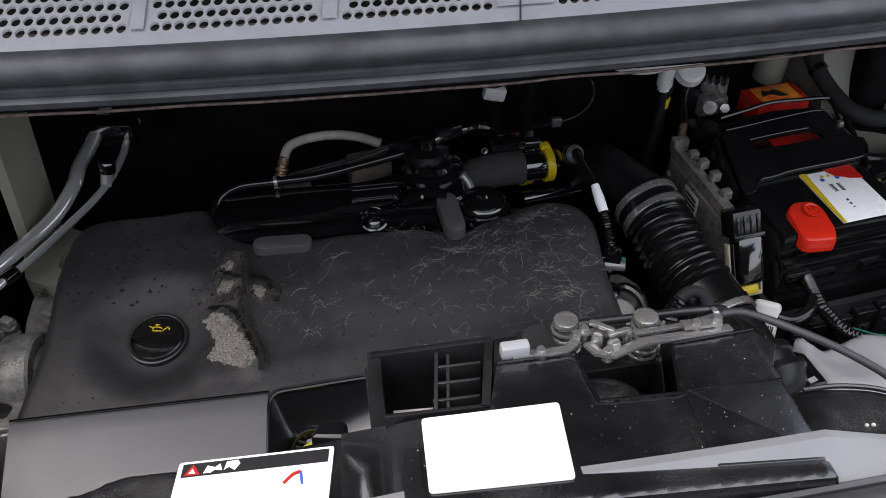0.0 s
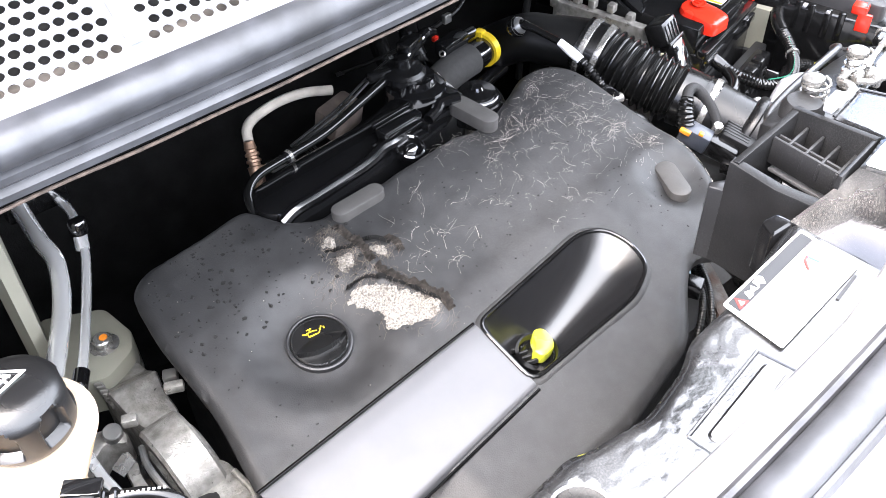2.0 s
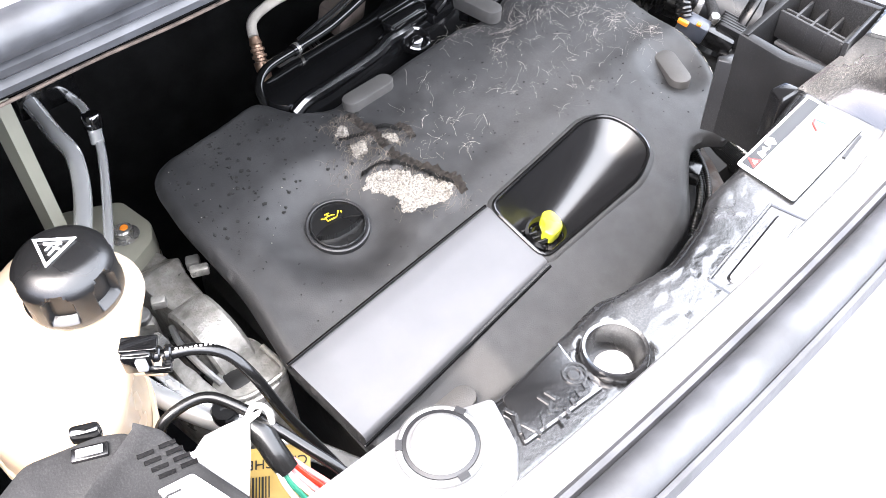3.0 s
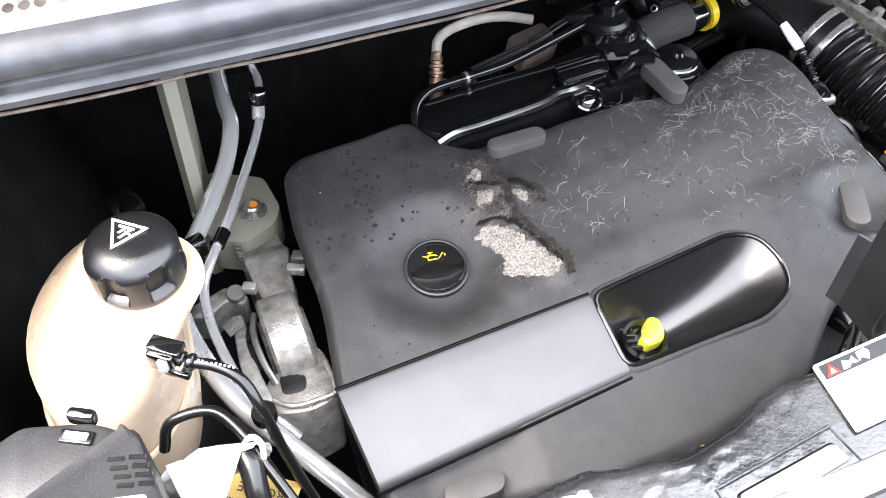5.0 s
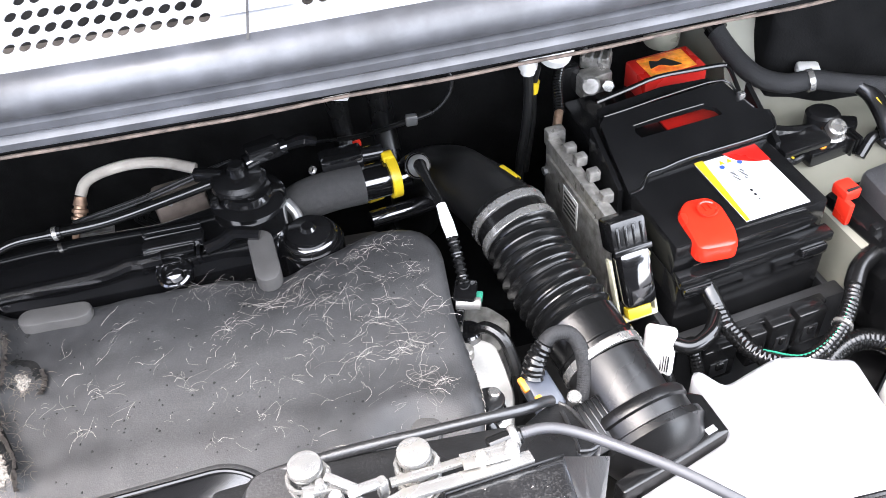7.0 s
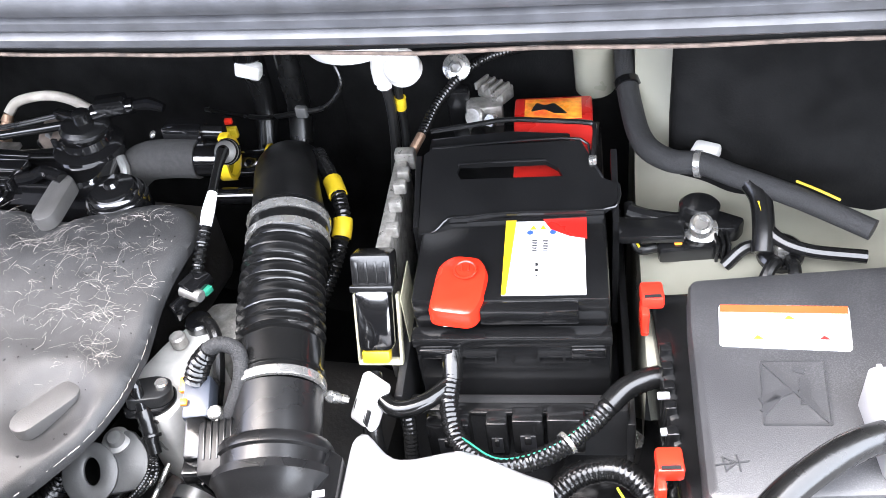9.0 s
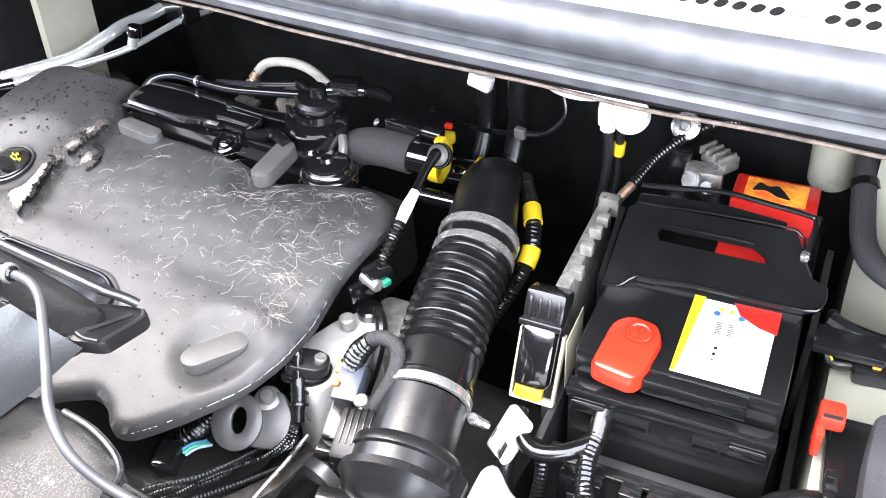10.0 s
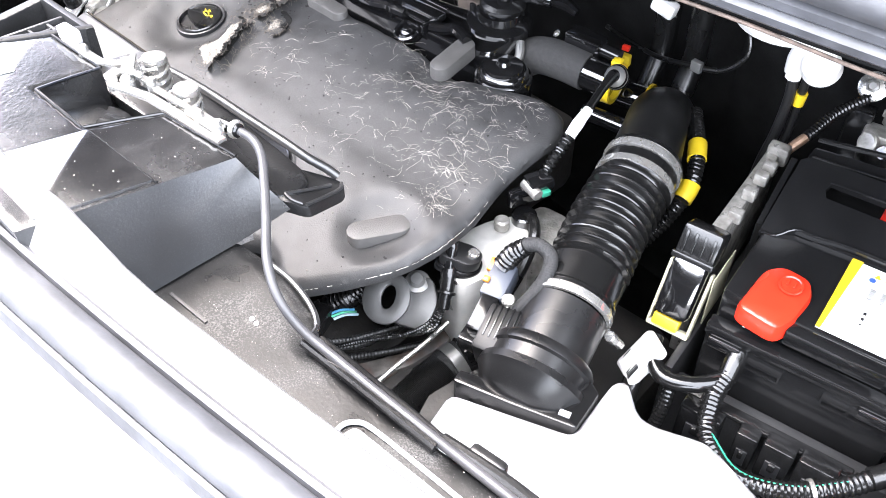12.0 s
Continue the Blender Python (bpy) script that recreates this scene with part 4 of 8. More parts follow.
OUT = rounded([(-0.277, 0.786), (-0.252, 0.738), (-0.222, 0.727), (-0.206, 0.729), (-0.19, 0.736), (-0.138, 0.735), (-0.018, 0.754), (0.033, 0.756), (0.08, 0.782), (0.112, 0.803), (0.155, 0.803), (0.176, 0.775), (0.184, 0.70),
               (0.201, 0.638), (0.2055, 0.598), (0.196, 0.556), (0.172, 0.512), (0.146, 0.474), (0.126, 0.467), (0.110, 0.478), (0.086, 0.482), (0.060, 0.462), (0.012, 0.412), (-0.1, 0.378), (-0.2, 0.366), (-0.392, 0.385), (-0.401, 0.43), (-0.415, 0.495), (-0.411, 0.585), (-0.422, 0.676), (-0.421, 0.735), (-0.402, 0.757), (-0.33, 0.772)], 0.016, 3)
RECESS = rounded([(-0.163, 0.529), (-0.007, 0.560), (0.021, 0.551), (0.034, 0.523), (0.031, 0.494), (-0.004, 0.474), (-0.154, 0.455)], 0.014, 4)


CAP = (-0.295, 0.600)
DIMPLES = [(CAP[0], CAP[1], 0.033, 0.050, 0.0135), (0.148, 0.573, 0.016, 0.034, 0.0085), (-0.322, 0.395, 0.03, 0.045, 0.012), (0.012, 0.745, 0.015, 0.03, 0.006), (-0.18, 0.722, 0.03, 0.04, 0.004)]


def tear_x(y):
    """Line of the lifted skin along the tear."""
    return float(np.interp(y, [0.550, 0.575, 0.600, 0.626, 0.660, 0.700], [-0.177, -0.183, -0.199, -0.213, -0.212, -0.221]))


def cover_z(x, y, d):
    z = deck(x, y)
    for cx, cy, r0, r1, dep in DIMPLES:
        q = math.hypot(x - cx, y - cy)
        if q < r0 + r1:
            s = min(1.0, max(0.0, (r0 + r1 - q) / r1))
            z -= dep * s * s * (3 - 2 * s)
    # the right hand side falls gently towards its edge
    z -= 0.013 * min(1.0, max(0.0, (0.75 - y) / 0.10)) * max(0.0, x / 0.2)
    if d < 0.011:
        z -= 0.007 * (1 - d / 0.011) ** 2
    z += 0.0012 * noise.noise((x * 9, y * 9, 0.3)) + 0.0006 * noise.noise((x * 60, y * 60, 1.3))
    if 0.53 < y < 0.72 and -0.28 < x < -0.15:
        q = x - tear_x(y)
        up = min(1.0, max(0.0, (y - 0.545) / 0.02)) * min(1.0, max(0.0, (0.715 - y) / 0.02)) * (1.0 if y < 0.62 else 0.7)
        z += 0.0105 * up * math.exp(-(q / (0.015 if q < 0 else 0.007)) ** 2) * (0.85 + 0.3 * noise.noise((y * 70, 3.0, 0.0)))
    # soft step along the middle of the cover
    z += 0.004 / (1 + math.exp((y - 0.60 - 0.16 * x) * 160)) * min(1.0, max(0.0, (x + 0.28) / 0.16)) - 0.002
    for cx, cy, s in ((0.06, 0.73, 1), (0.10, 0.70, 1), (0.115, 0.735, 1)):
        z -= 0.002 * math.exp(-((x - cx) ** 2 + (y - cy) ** 2) / 0.00003)
    return z


cover = thing("engine_cover", (-0.1, 0.6, 0.9), "dark grey foam-backed engine cover, dusty and torn near the oil cap", "engine cover")


def cover_top(x, y, d):
    z = cover_z(x, y, d)
    e = float(signed(RECESS, np.array([[x]]), np.array([[y]]))[0][0, 0]) if -0.18 < x < 0.05 and 0.44 < y < 0.57 else -1
    return z - (0.06 if e > 0.001 else 0.0)


part("mat", sheet(OUT, 0.0036, cover_top, 0.009), M_COVER, cover, smooth=60)


TR_REAR = [(-0.4145, 0.4955), (-0.30, 0.5115), (-0.1648, 0.5305)]
TR_FRONT = [(-0.397, 0.4068), (-0.30, 0.4242), (-0.1525, 0.4508)]


def silver_strip():
    """The flat strip between its two edge lines, with rolled edges."""
    ra = spline([(x, y, 0) for x, y in TR_REAR], 16)
    rf = spline([(x, y, 0) for x, y in TR_FRONT], 16)
    rows = []
    for v, h in ((0.0, -0.006), (0.0, 0.001), (0.015, 0.0035), (0.05, 0.0045), (0.25, 0.0045), (0.5, 0.0045), (0.75, 0.0045), (0.95, 0.0045), (0.985, 0.0035), (1.0, 0.001), (1.0, -0.008)):
        rows.append([(p.x + (q.x - p.x) * v, p.y + (q.y - p.y) * v, deck(p.x + (q.x - p.x) * v, p.y + (q.y - p.y) * v) + h) for p, q in zip(ra, rf)])
    return strip(B(), rows)


part("silver_strip", silver_strip(), M_TRIM, cover, "satin silver painted strip", smooth=60)


def recess_bowl():
    """Rings that shrink from the rim to the bowl's axis."""
    bm = B()
    fine = []
    for (ax, ay), (bx, by) in zip(RECESS, RECESS[1:] + RECESS[:1]):
        m = max(1, int(math.hypot(bx - ax, by - ay) / 0.004))
        fine += [(ax + (bx - ax) * k / m, ay + (by - ay) * k / m) for k in range(m)]
    a, b = Vector((-0.118, 0.492)), Vector((-0.004, 0.514))
    rings = []
    for s in [0.0, 0.02, 0.06] + [0.12 + 0.88 * k / 14 for k in range(15)]:
        ring = []
        for x, y in fine:
            p = Vector((x, y))
            t = min(1.0, max(0.0, (p - a).dot(b - a) / (b - a).length_squared))
            q = p.lerp(a.lerp(b, t), min(0.97, s))
            tt = min(1.0, max(0.0, (q.x + 0.16) / 0.19))
            depth = 0.044 * (1 - tt) ** 0.9 + 0.006
            ring.append(bm.verts.new((q.x, q.y, deck(q.x, q.y) + 0.004 - depth * (1 - (1 - s) ** 2.2))))
        rings.append(ring)
    n = len(fine)
    for r0, r1 in zip(rings, rings[1:]):
        for k in range(n):
            j = (k + 1) % n
            bm.faces.new((r0[k], r0[j], r1[j], r1[k]))
    bm.faces.new(rings[-1])
    return bm


part("recess", recess_bowl(), M_BOWL, cover, "gloss black moulded recess", smooth=70)
lip = []
for (ax, ay), (bx, by), (cx, cy) in zip(RECESS[-1:] + RECESS[:-1], RECESS, RECESS[1:] + RECESS[:1]):
    t = Vector((cx - ax, cy - ay)).normalized()
    lip.append((bx, by, -t.y, t.x) if (bx + 0.06) * -t.y + (by - 0.507) * t.x > 0 else (bx, by, t.y, -t.x))
rows = [[(x + nx * w, y + ny * w, cover_z(x + nx * w, y + ny * w, 1) + h) for x, y, nx, ny in lip + lip[:1]] for w, h in ((0.0075, -0.0004), (0.0055, 0.0012), (0.002, 0.0022), (-0.0005, 0.0015), (-0.001, -0.004))]
part("recess_lip", strip(B(), rows), M_COVER, cover, smooth=60)
line = [(x, y, deck(x, y) + 0.0045) for x, y in RECESS]
part("recess_rim", tube(B(), line + line[:1], 0.0022, 8, per=1, caps=False), M_SATIN, cover)
line = [(x, y, deck(x, y) + 0.001) for x, y in [(-0.416, 0.4975), (-0.30, 0.514), (-0.164, 0.533)]]
part("strip_joint", tube(B(), line, 0.0016, 6, per=4), M_GLOSS, cover)
line = [(x, y, deck(x, y) + 0.001) for x, y in [(-0.40, 0.403), (-0.30, 0.4205), (-0.152, 0.4475)]]
part("strip_joint", tube(B(), line, 0.0016, 6, per=4), M_GLOSS, cover)


def tab(x, y, z, length, width, turn, tilt=0.0):
    """A rounded rubber retaining tab."""
    bm = B()
    r = width / 2
    pts = []
    for k in range(9):
        a = -math.pi / 2 + math.pi * k / 8
        pts.append((length / 2 - r + r * math.cos(a), r * math.sin(a)))
    for k in range(9):
        a = math.pi / 2 + math.pi * k / 8
        pts.append((-length / 2 + r + r * math.cos(a), r * math.sin(a)))
    prism(bm, pts, -0.012, 0.004, 0.002)
    bmesh.ops.transform(bm, matrix=Matrix.Translation((x, y, z)) @ Matrix.Rotation(radians(turn), 4, "Z") @ Matrix.Rotation(radians(tilt), 4, "Y"), verts=bm.verts)
    return part("rubber_tab", bm, M_TAB, cover, "grey rounded rubber retaining tab")


tab(-0.177, 0.717, 0.967, 0.066, 0.021, 7)
tab(0.011, 0.764, 0.975, 0.066, 0.024, -75, 4)
tab(0.148, 0.573, 0.9285, 0.064, 0.026, 68, 0)
tab(-0.318, 0.391, 0.890, 0.055, 0.024, 6)


# pale frayed edge of the cover
EDGEP = spline([(x, y, 0) for x, y in ((0.176, 0.765), (0.1835, 0.70), (0.2003, 0.638), (0.2047, 0.598), (0.1952, 0.557), (0.1715, 0.5135), (0.147, 0.477))], 22)
rnd3 = random.Random(8)
k = 0
while k < len(EDGEP) - 3:
    n = rnd3.randint(3, 8)
    line = [(p.x + rnd3.gauss(0, 0.0003), p.y, cover_z(p.x, p.y, 0.0) + 0.0004) for p in EDGEP[k:k + n]]
    if len(line) > 2:
        part("frayed_edge", tube(B(), line, rnd3.uniform(0.00015, 0.0004), 5, per=1), M_HAIR, cover)
    k += n + (0 if rnd3.random() < 0.5 else 1)


# torn patches of bare foam, each an outline with a ragged edge
def torn(line, seed, material=M_FOAM, lift=0.0):
    pts = []
    n = len(line)
    for i in range(n):
        a, b = Vector(line[i]), Vector(line[(i + 1) % n])
        m = max(2, int((b - a).length / 0.0012))
        t = (b - a).normalized()
        for k in range(m):
            p = a.lerp(b, k / m)
            w = 0.0040 * noise.noise((p.x * 160, p.y * 160, seed)) + 0.0026 * noise.noise((p.x * 480, p.y * 480, seed)) + 0.0012 * noise.noise((p.x * 1100, p.y * 1100, seed))
            pts.append((p.x - t.y * w, p.y + t.x * w))

    def hz(x, y, d):
        crumb = 0.0008 * noise.noise((x * 260, y * 260, seed)) + 0.0009 * noise.noise((x * 620, y * 620, seed)) + 0.0009 * abs(noise.noise((x * 1300, y * 1300, seed)))
        return cover_z(x, y, 1) + 0.0005 + min(1.0, d / 0.002) * (0.0012 + lift + crumb)
    return part("bare_foam", sheet(pts, 0.0010, hz), material, cover, "pale crumbling foam where the skin is torn", smooth=80)


torn([(-0.250, 0.622), (-0.238, 0.629), (-0.224, 0.622), (-0.210, 0.606), (-0.196, 0.588), (-0.186, 0.572), (-0.180, 0.561), (-0.190, 0.556), (-0.203, 0.560), (-0.215, 0.564), (-0.228, 0.566), (-0.235, 0.572), (-0.230, 0.586), (-0.232, 0.597), (-0.241, 0.606)], 2.0)
torn([(-0.241, 0.655), (-0.235, 0.665), (-0.226, 0.664), (-0.219, 0.655), (-0.226, 0.648), (-0.235, 0.644)], 5.0, M_FOAMDIM)
torn([(-0.201, 0.660), (-0.191, 0.660), (-0.184, 0.648), (-0.191, 0.641), (-0.199, 0.650)], 9.0, M_FOAMDIM)
torn([(-0.240, 0.684), (-0.230, 0.691), (-0.224, 0.684), (-0.232, 0.677)], 4.0, M_FOAMDIM)


# curled dark flaps of skin along the tear
def flap(line, w, lift, seed):
    rows = [[], [], [], []]
    for k, p in enumerate(spline([(x, y, 0) for x, y in line], 14)):
        z = cover_z(p.x, p.y, 1)
        j = 0.35 + 1.1 * abs(noise.noise((k * 0.45, seed, 0)))
        rows[0].append((p.x + 0.003, p.y + 0.004, z + 0.0006))
        rows[1].append((p.x + 0.001, p.y + 0.0015, z + lift * 0.7 * j))
        rows[2].append((p.x - w * 0.4 * j, p.y - w * 0.4 * j, z + lift * j))
        rows[3].append((p.x - w * j, p.y - w * 1.1 * j + 0.001 * noise.noise((k * 1.7, seed, 3)), z + lift * 0.75 * j))
    bm = strip(B(), rows)
    bmesh.ops.solidify(bm, geom=bm.faces[:], thickness=0.0008)
    return part("torn_flap", bm, M_CRUMB, cover, "ragged curled flap of torn skin")


flap([(-0.244, 0.634), (-0.224, 0.629), (-0.206, 0.611), (-0.190, 0.588), (-0.178, 0.566)], 0.0045, 0.0055, 1.0)
def standing_flap(line, high, seed):
    """A ragged flap of skin that stands along the tear and leans over to its outer side."""
    rows = [[], [], [], []]
    for k, p in enumerate(spline([(x, y, 0) for x, y in line], 18)):
        z = cover_z(p.x, p.y, 1)
        j = 0.30 + 0.9 * abs(noise.noise((k * 0.16, seed, 0))) + 0.5 * abs(noise.noise((k * 0.55, seed, 4)))
        w = 0.0016 * noise.noise((k * 0.3, seed, 8))
        rows[0].append((p.x - 0.001, p.y, z - 0.0005))
        rows[1].append((p.x + 0.0015 + w, p.y - 0.0006, z + high * 0.45 * j))
        rows[2].append((p.x + 0.0035 + 1.6 * w, p.y - 0.0012, z + high * 0.85 * j))
        rows[3].append((p.x + 0.0065 + 2.0 * w, p.y - 0.002, z + high * 1.05 * j))
    bm = strip(B(), rows)
    bmesh.ops.solidify(bm, geom=bm.faces[:], thickness=0.0007)
    return part("torn_flap", bm, M_FLAP, cover, "dark brown ragged flap standing along the tear")


standing_flap([(tear_x(y) + 0.001, y) for y in (0.554, 0.575, 0.598, 0.618, 0.632)], 0.0120, 2.0)
standing_flap([(tear_x(y) + 0.001, y) for y in (0.640, 0.658, 0.676, 0.700)], 0.0100, 5.0)
standing_flap([(-0.178, 0.640), (-0.176, 0.652), (-0.182, 0.664)], 0.006, 9.0)
flap([(-0.207, 0.672), (-0.190, 0.669), (-0.178, 0.654)], 0.004, 0.0045, 3.0)
flap([(-0.240, 0.678), (-0.228, 0.672), (-0.214, 0.662)], 0.004, 0.004, 6.0)

# loose lint and debris on the cover
rnd = random.Random(5)


def wisp(bm, x, y, ln, rad, lift):
    a = rnd.gauss(0.35, 0.6) + math.pi * rnd.randint(0, 1)
    bend = rnd.gauss(0, 0.9)
    pts = []
    px, py = x, y
    n = 7
    for k in range(n + 1):
        z = cover_z(px, py, 1) + rad + lift * math.sin(math.pi * k / n)
        pts.append((px, py, z))
        a += bend / n + rnd.gauss(0, 0.22)
        px += math.cos(a) * ln / n
        py += math.sin(a) * ln / n
    tube(bm, pts, rad, 3, per=1, caps=False)


def on_cover(xa, xb, ya, yb):
    while True:
        x, y = rnd.uniform(xa, xb), rnd.uniform(ya, yb)
        d = signed(OUT, np.array([[x]]), np.array([[y]]))[0][0, 0]
        if d > 0.014:
            return x, y


bm = B()
for k in range(460):
    if rnd.random() < 0.75:
        x, y = on_cover(-0.02, 0.2, 0.56, 0.80)
        if rnd.random() > 0.15 + 0.85 * min(1, max(0, (y - 0.58) / 0.14)) * min(1, max(0.3, (x + 0.02) / 0.12)):
            continue
    else:
        x, y = on_cover(-0.24, 0.05, 0.60, 0.75)
    wisp(bm, x, y, 0.003 + 0.022 * rnd.random() ** 2, rnd.uniform(0.00003, 0.00010), rnd.uniform(0.0002, 0.0025))
# matted tufts, thickest along the outer edge
TUFTS = [(0.150, 0.640), (0.158, 0.630), (0.163, 0.622), (0.140, 0.662), (0.152, 0.668), (0.128, 0.690), (0.020, 0.715), (0.040, 0.722), (0.034, 0.735), (0.060, 0.742), (0.090, 0.760), (0.115, 0.775), (-0.045, 0.738), (-0.020, 0.742), (0.075, 0.715), (0.100, 0.655), (0.165, 0.70)]
for cx, cy in TUFTS:
    for i in range(rnd.randint(12, 22)):
        wisp(bm, cx + rnd.gauss(0, 0.008), cy + rnd.gauss(0, 0.004), 0.006 + 0.022 * rnd.random() ** 1.6, rnd.uniform(0.00003, 0.00011), rnd.uniform(0.0002, 0.003))
for k in range(60):
    cx, cy = on_cover(-0.02, 0.19, 0.58, 0.80) if k % 4 else on_cover(-0.25, 0.0, 0.60, 0.74)
    for i in range(rnd.randint(3, 7)):
        wisp(bm, cx + rnd.gauss(0, 0.004), cy + rnd.gauss(0, 0.003), 0.004 + 0.016 * rnd.random() ** 1.5, rnd.uniform(0.00003, 0.00009), rnd.uniform(0.0002, 0.003))
single("lint_hairs", bm, M_HAIR, "pale hairs and lint scattered over the engine cover", "lint", "stuff")
bm = B()
for k in range(260):
    t = rnd.random()
    x, y = -0.24 + 0.065 * t + rnd.uniform(-0.014, 0.014), 0.69 - 0.14 * t + rnd.uniform(-0.016, 0.016)
    wisp(bm, x, y, rnd.uniform(0.004, 0.016), rnd.uniform(0.00006, 0.00016), rnd.uniform(0.001, 0.005))
for k in range(420):
    cx, cy, sp = rnd.choice(((-0.214, 0.598, 0.016), (-0.200, 0.575, 0.012), (-0.231, 0.656, 0.008), (-0.190, 0.651, 0.007), (-0.226, 0.692, 0.007), (-0.255, 0.640, 0.014)))
    wisp(bm, cx + rnd.gauss(0, sp), cy + rnd.gauss(0, sp), rnd.uniform(0.003, 0.011), rnd.uniform(0.00006, 0.00016), rnd.uniform(0.001, 0.005))
single("torn_fibres", bm, mat("brown_fibre", (0.12, 0.10, 0.08), 0.95, vary=0.5, scale=60), "brown and grey loose fibres round the tear", "fibres", "stuff")
bm = B()
for k in range(620):
    x, y = on_cover(-0.42, 0.2, 0.5, 0.8) if k % 3 else on_cover(-0.42, -0.2, 0.62, 0.78)
    if float(signed(RECESS, np.array([[x]]), np.array([[y]]))[0][0, 0]) > -0.01 or math.hypot(x - CAP[0], y - CAP[1]) < 0.05:
        continue
    s = rnd.uniform(0.0003, 0.0012) if k % 6 else rnd.uniform(0.0012, 0.0025)
    v = bmesh.ops.create_icosphere(bm, subdivisions=1, radius=s)["verts"]
    for q in v:
        q.co = Vector((q.co.x * rnd.uniform(0.3, 1.7), q.co.y * rnd.uniform(0.3, 1.7), q.co.z * rnd.uniform(0.2, 0.8))) + Vector((x, y, cover_z(x, y, 1) + 0.0003))
single("debris_crumbs", bm, M_CRUMB, "dark crumbs and dirt lying on the engine cover", "debris", "stuff")
bm = B()
for k in range(70):
    x, y = on_cover(-0.42, 0.2, 0.45, 0.8)
    if float(signed(RECESS, np.array([[x]]), np.array([[y]]))[0][0, 0]) > -0.01 or math.hypot(x - CAP[0], y - CAP[1]) < 0.04:
        continue
    bmesh.ops.create_icosphere(bm, subdivisions=1, radius=rnd.uniform(0.0003, 0.0008), matrix=Matrix.Translation((x, y, cover_z(x, y, 1) + 0.0008)))
single("pale_crumbs", bm, M_FOAM, "small pale foam crumbs on the engine cover", "debris", "stuff")


# oil filler cap
def tilt_about(p, deg_x):
    return Matrix.Translation(p) @ Matrix.Rotation(radians(deg_x), 4, "X")


cz = 0.9375
oil = thing("oil_filler_cap", (CAP[0], CAP[1], cz - 0.02), "black plastic oil filler cap with a yellow oil can mark", "oil cap")
capm = tilt_about((CAP[0], CAP[1], cz), 9) @ rotz(-2)


def cap_top(u, v, d):
    """Rim, flat rear field, a lens-shaped grip with a steep front edge and a sunk front field."""
    if d < 0.0016:
        return -0.0012 * (1 - d / 0.0016) ** 2
    half = 0.0082 * (1 - (u / 0.0268) ** 2)
    t = (v + 0.0035) / max(half, 1e-5)
    if abs(t) <= 1.0 and half > 0.0004:
        return 0.0022 - 0.0034 * ((t + 1) / 2) ** 1.4
    if v < -0.0035:
        return -0.0048
    return -0.0014 - 0.03 * max(0.0, v)


ROUND = [(0.0278 * math.cos(2 * math.pi * k / 96), 0.0278 * math.sin(2 * math.pi * k / 96)) for k in range(96)]
bm = sheet(ROUND, 0.0007, cap_top, 0.012)
bmesh.ops.transform(bm, matrix=capm, verts=bm.verts)
part("body", bm, M_CAPPL, oil, smooth=30)
# flat black ring: the gap's shade is put into its colour
bm = lathe(B(), (0, 0, 0), (0, 0, 1), [(0.0270, -0.012), (0.0280, -0.0030), (0.0300, -0.0024), (0.0316, -0.0030), (0.0322, -0.012)], 64)
bmesh.ops.transform(bm, matrix=capm, verts=bm.verts)
part("collar", bm, M_INK, oil, "black ring painting the shaded gap round the cap")


def oilcan():
    bm = B()
    z0, z1 = 0.0, 0.0007
    prism(bm, [(-0.006, 0), (0.0035, 0), (0.0035, 0.0012), (-0.006, 0.0012)], z0, z1)
    prism(bm, [(-0.006, 0.0014), (-0.005, 0.0014), (-0.005, 0.0045), (-0.006, 0.0045)], z0, z1)
    prism(bm, [(-0.006, 0.0047), (0.002, 0.0047), (0.002, 0.0057), (-0.006, 0.0057)], z0, z1)
    prism(bm, [(0.0037, 0), (0.0049, 0.0003), (0.0105, 0.0062), (0.0093, 0.0069)], z0, z1)
    prism(bm, [(0.0018, 0.0044), (0.0036, 0.0035), (0.0045, 0.0042), (0.0025, 0.0054)], z0, z1)
    prism(bm, [(-0.003, 0.0059), (-0.0015, 0.0059), (-0.0015, 0.0078), (-0.003, 0.0078)], z0, z1)
    prism(bm, [(-0.0048, 0.008), (0.0004, 0.008), (0.0004, 0.009), (-0.0048, 0.009)], z0, z1)
    prism(bm, [(-0.0105, 0.0055), (-0.0064, 0.0035), (-0.0062, 0.0046), (-0.0098, 0.0064)], z0, z1)
    prism(bm, rounded([(0.0108, 0.0028), (0.0122, 0.0028), (0.0122, 0.0048), (0.0115, 0.0058), (0.0108, 0.0048)], 0.0005), z0, z1)
    return bm


bm = oilcan()
bmesh.ops.transform(bm, matrix=capm @ Matrix.Translation((-0.001, 0.0070, -0.0012)), verts=bm.verts)
part("oil_can_mark", bm, M_YELLOW, oil, "yellow printed oil can symbol", smooth=0)

# dipstick handle in the recess
dip = thing("oil_dipstick", (-0.118, 0.492, 0.875), "lime yellow oil dipstick pull in a round black socket", "dipstick")
bm = lathe(B(), (-0.118, 0.492, 0.872), (0, -0.1, 1), [(0, 0.0), (0.012, 0.0), (0.013, 0.018), (0.0215, 0.022), (0.022, 0.012), (0.0225, 0.0), (0.0225, 0.028), (0.0195, 0.031), (0.0175, 0.028), (0.0165, 0.012), (0.0, 0.01)], 32)
part("socket", bm, M_GLOSS, dip)
bm = B()
prism(bm, rounded([(-0.009, -0.006), (0.005, -0.008), (0.0115, -0.002), (0.014, 0.009), (0.008, 0.0145), (0.001, 0.011), (-0.003, 0.005), (-0.010, 0.004)], 0.004), -0.002, 0.010, 0.003)
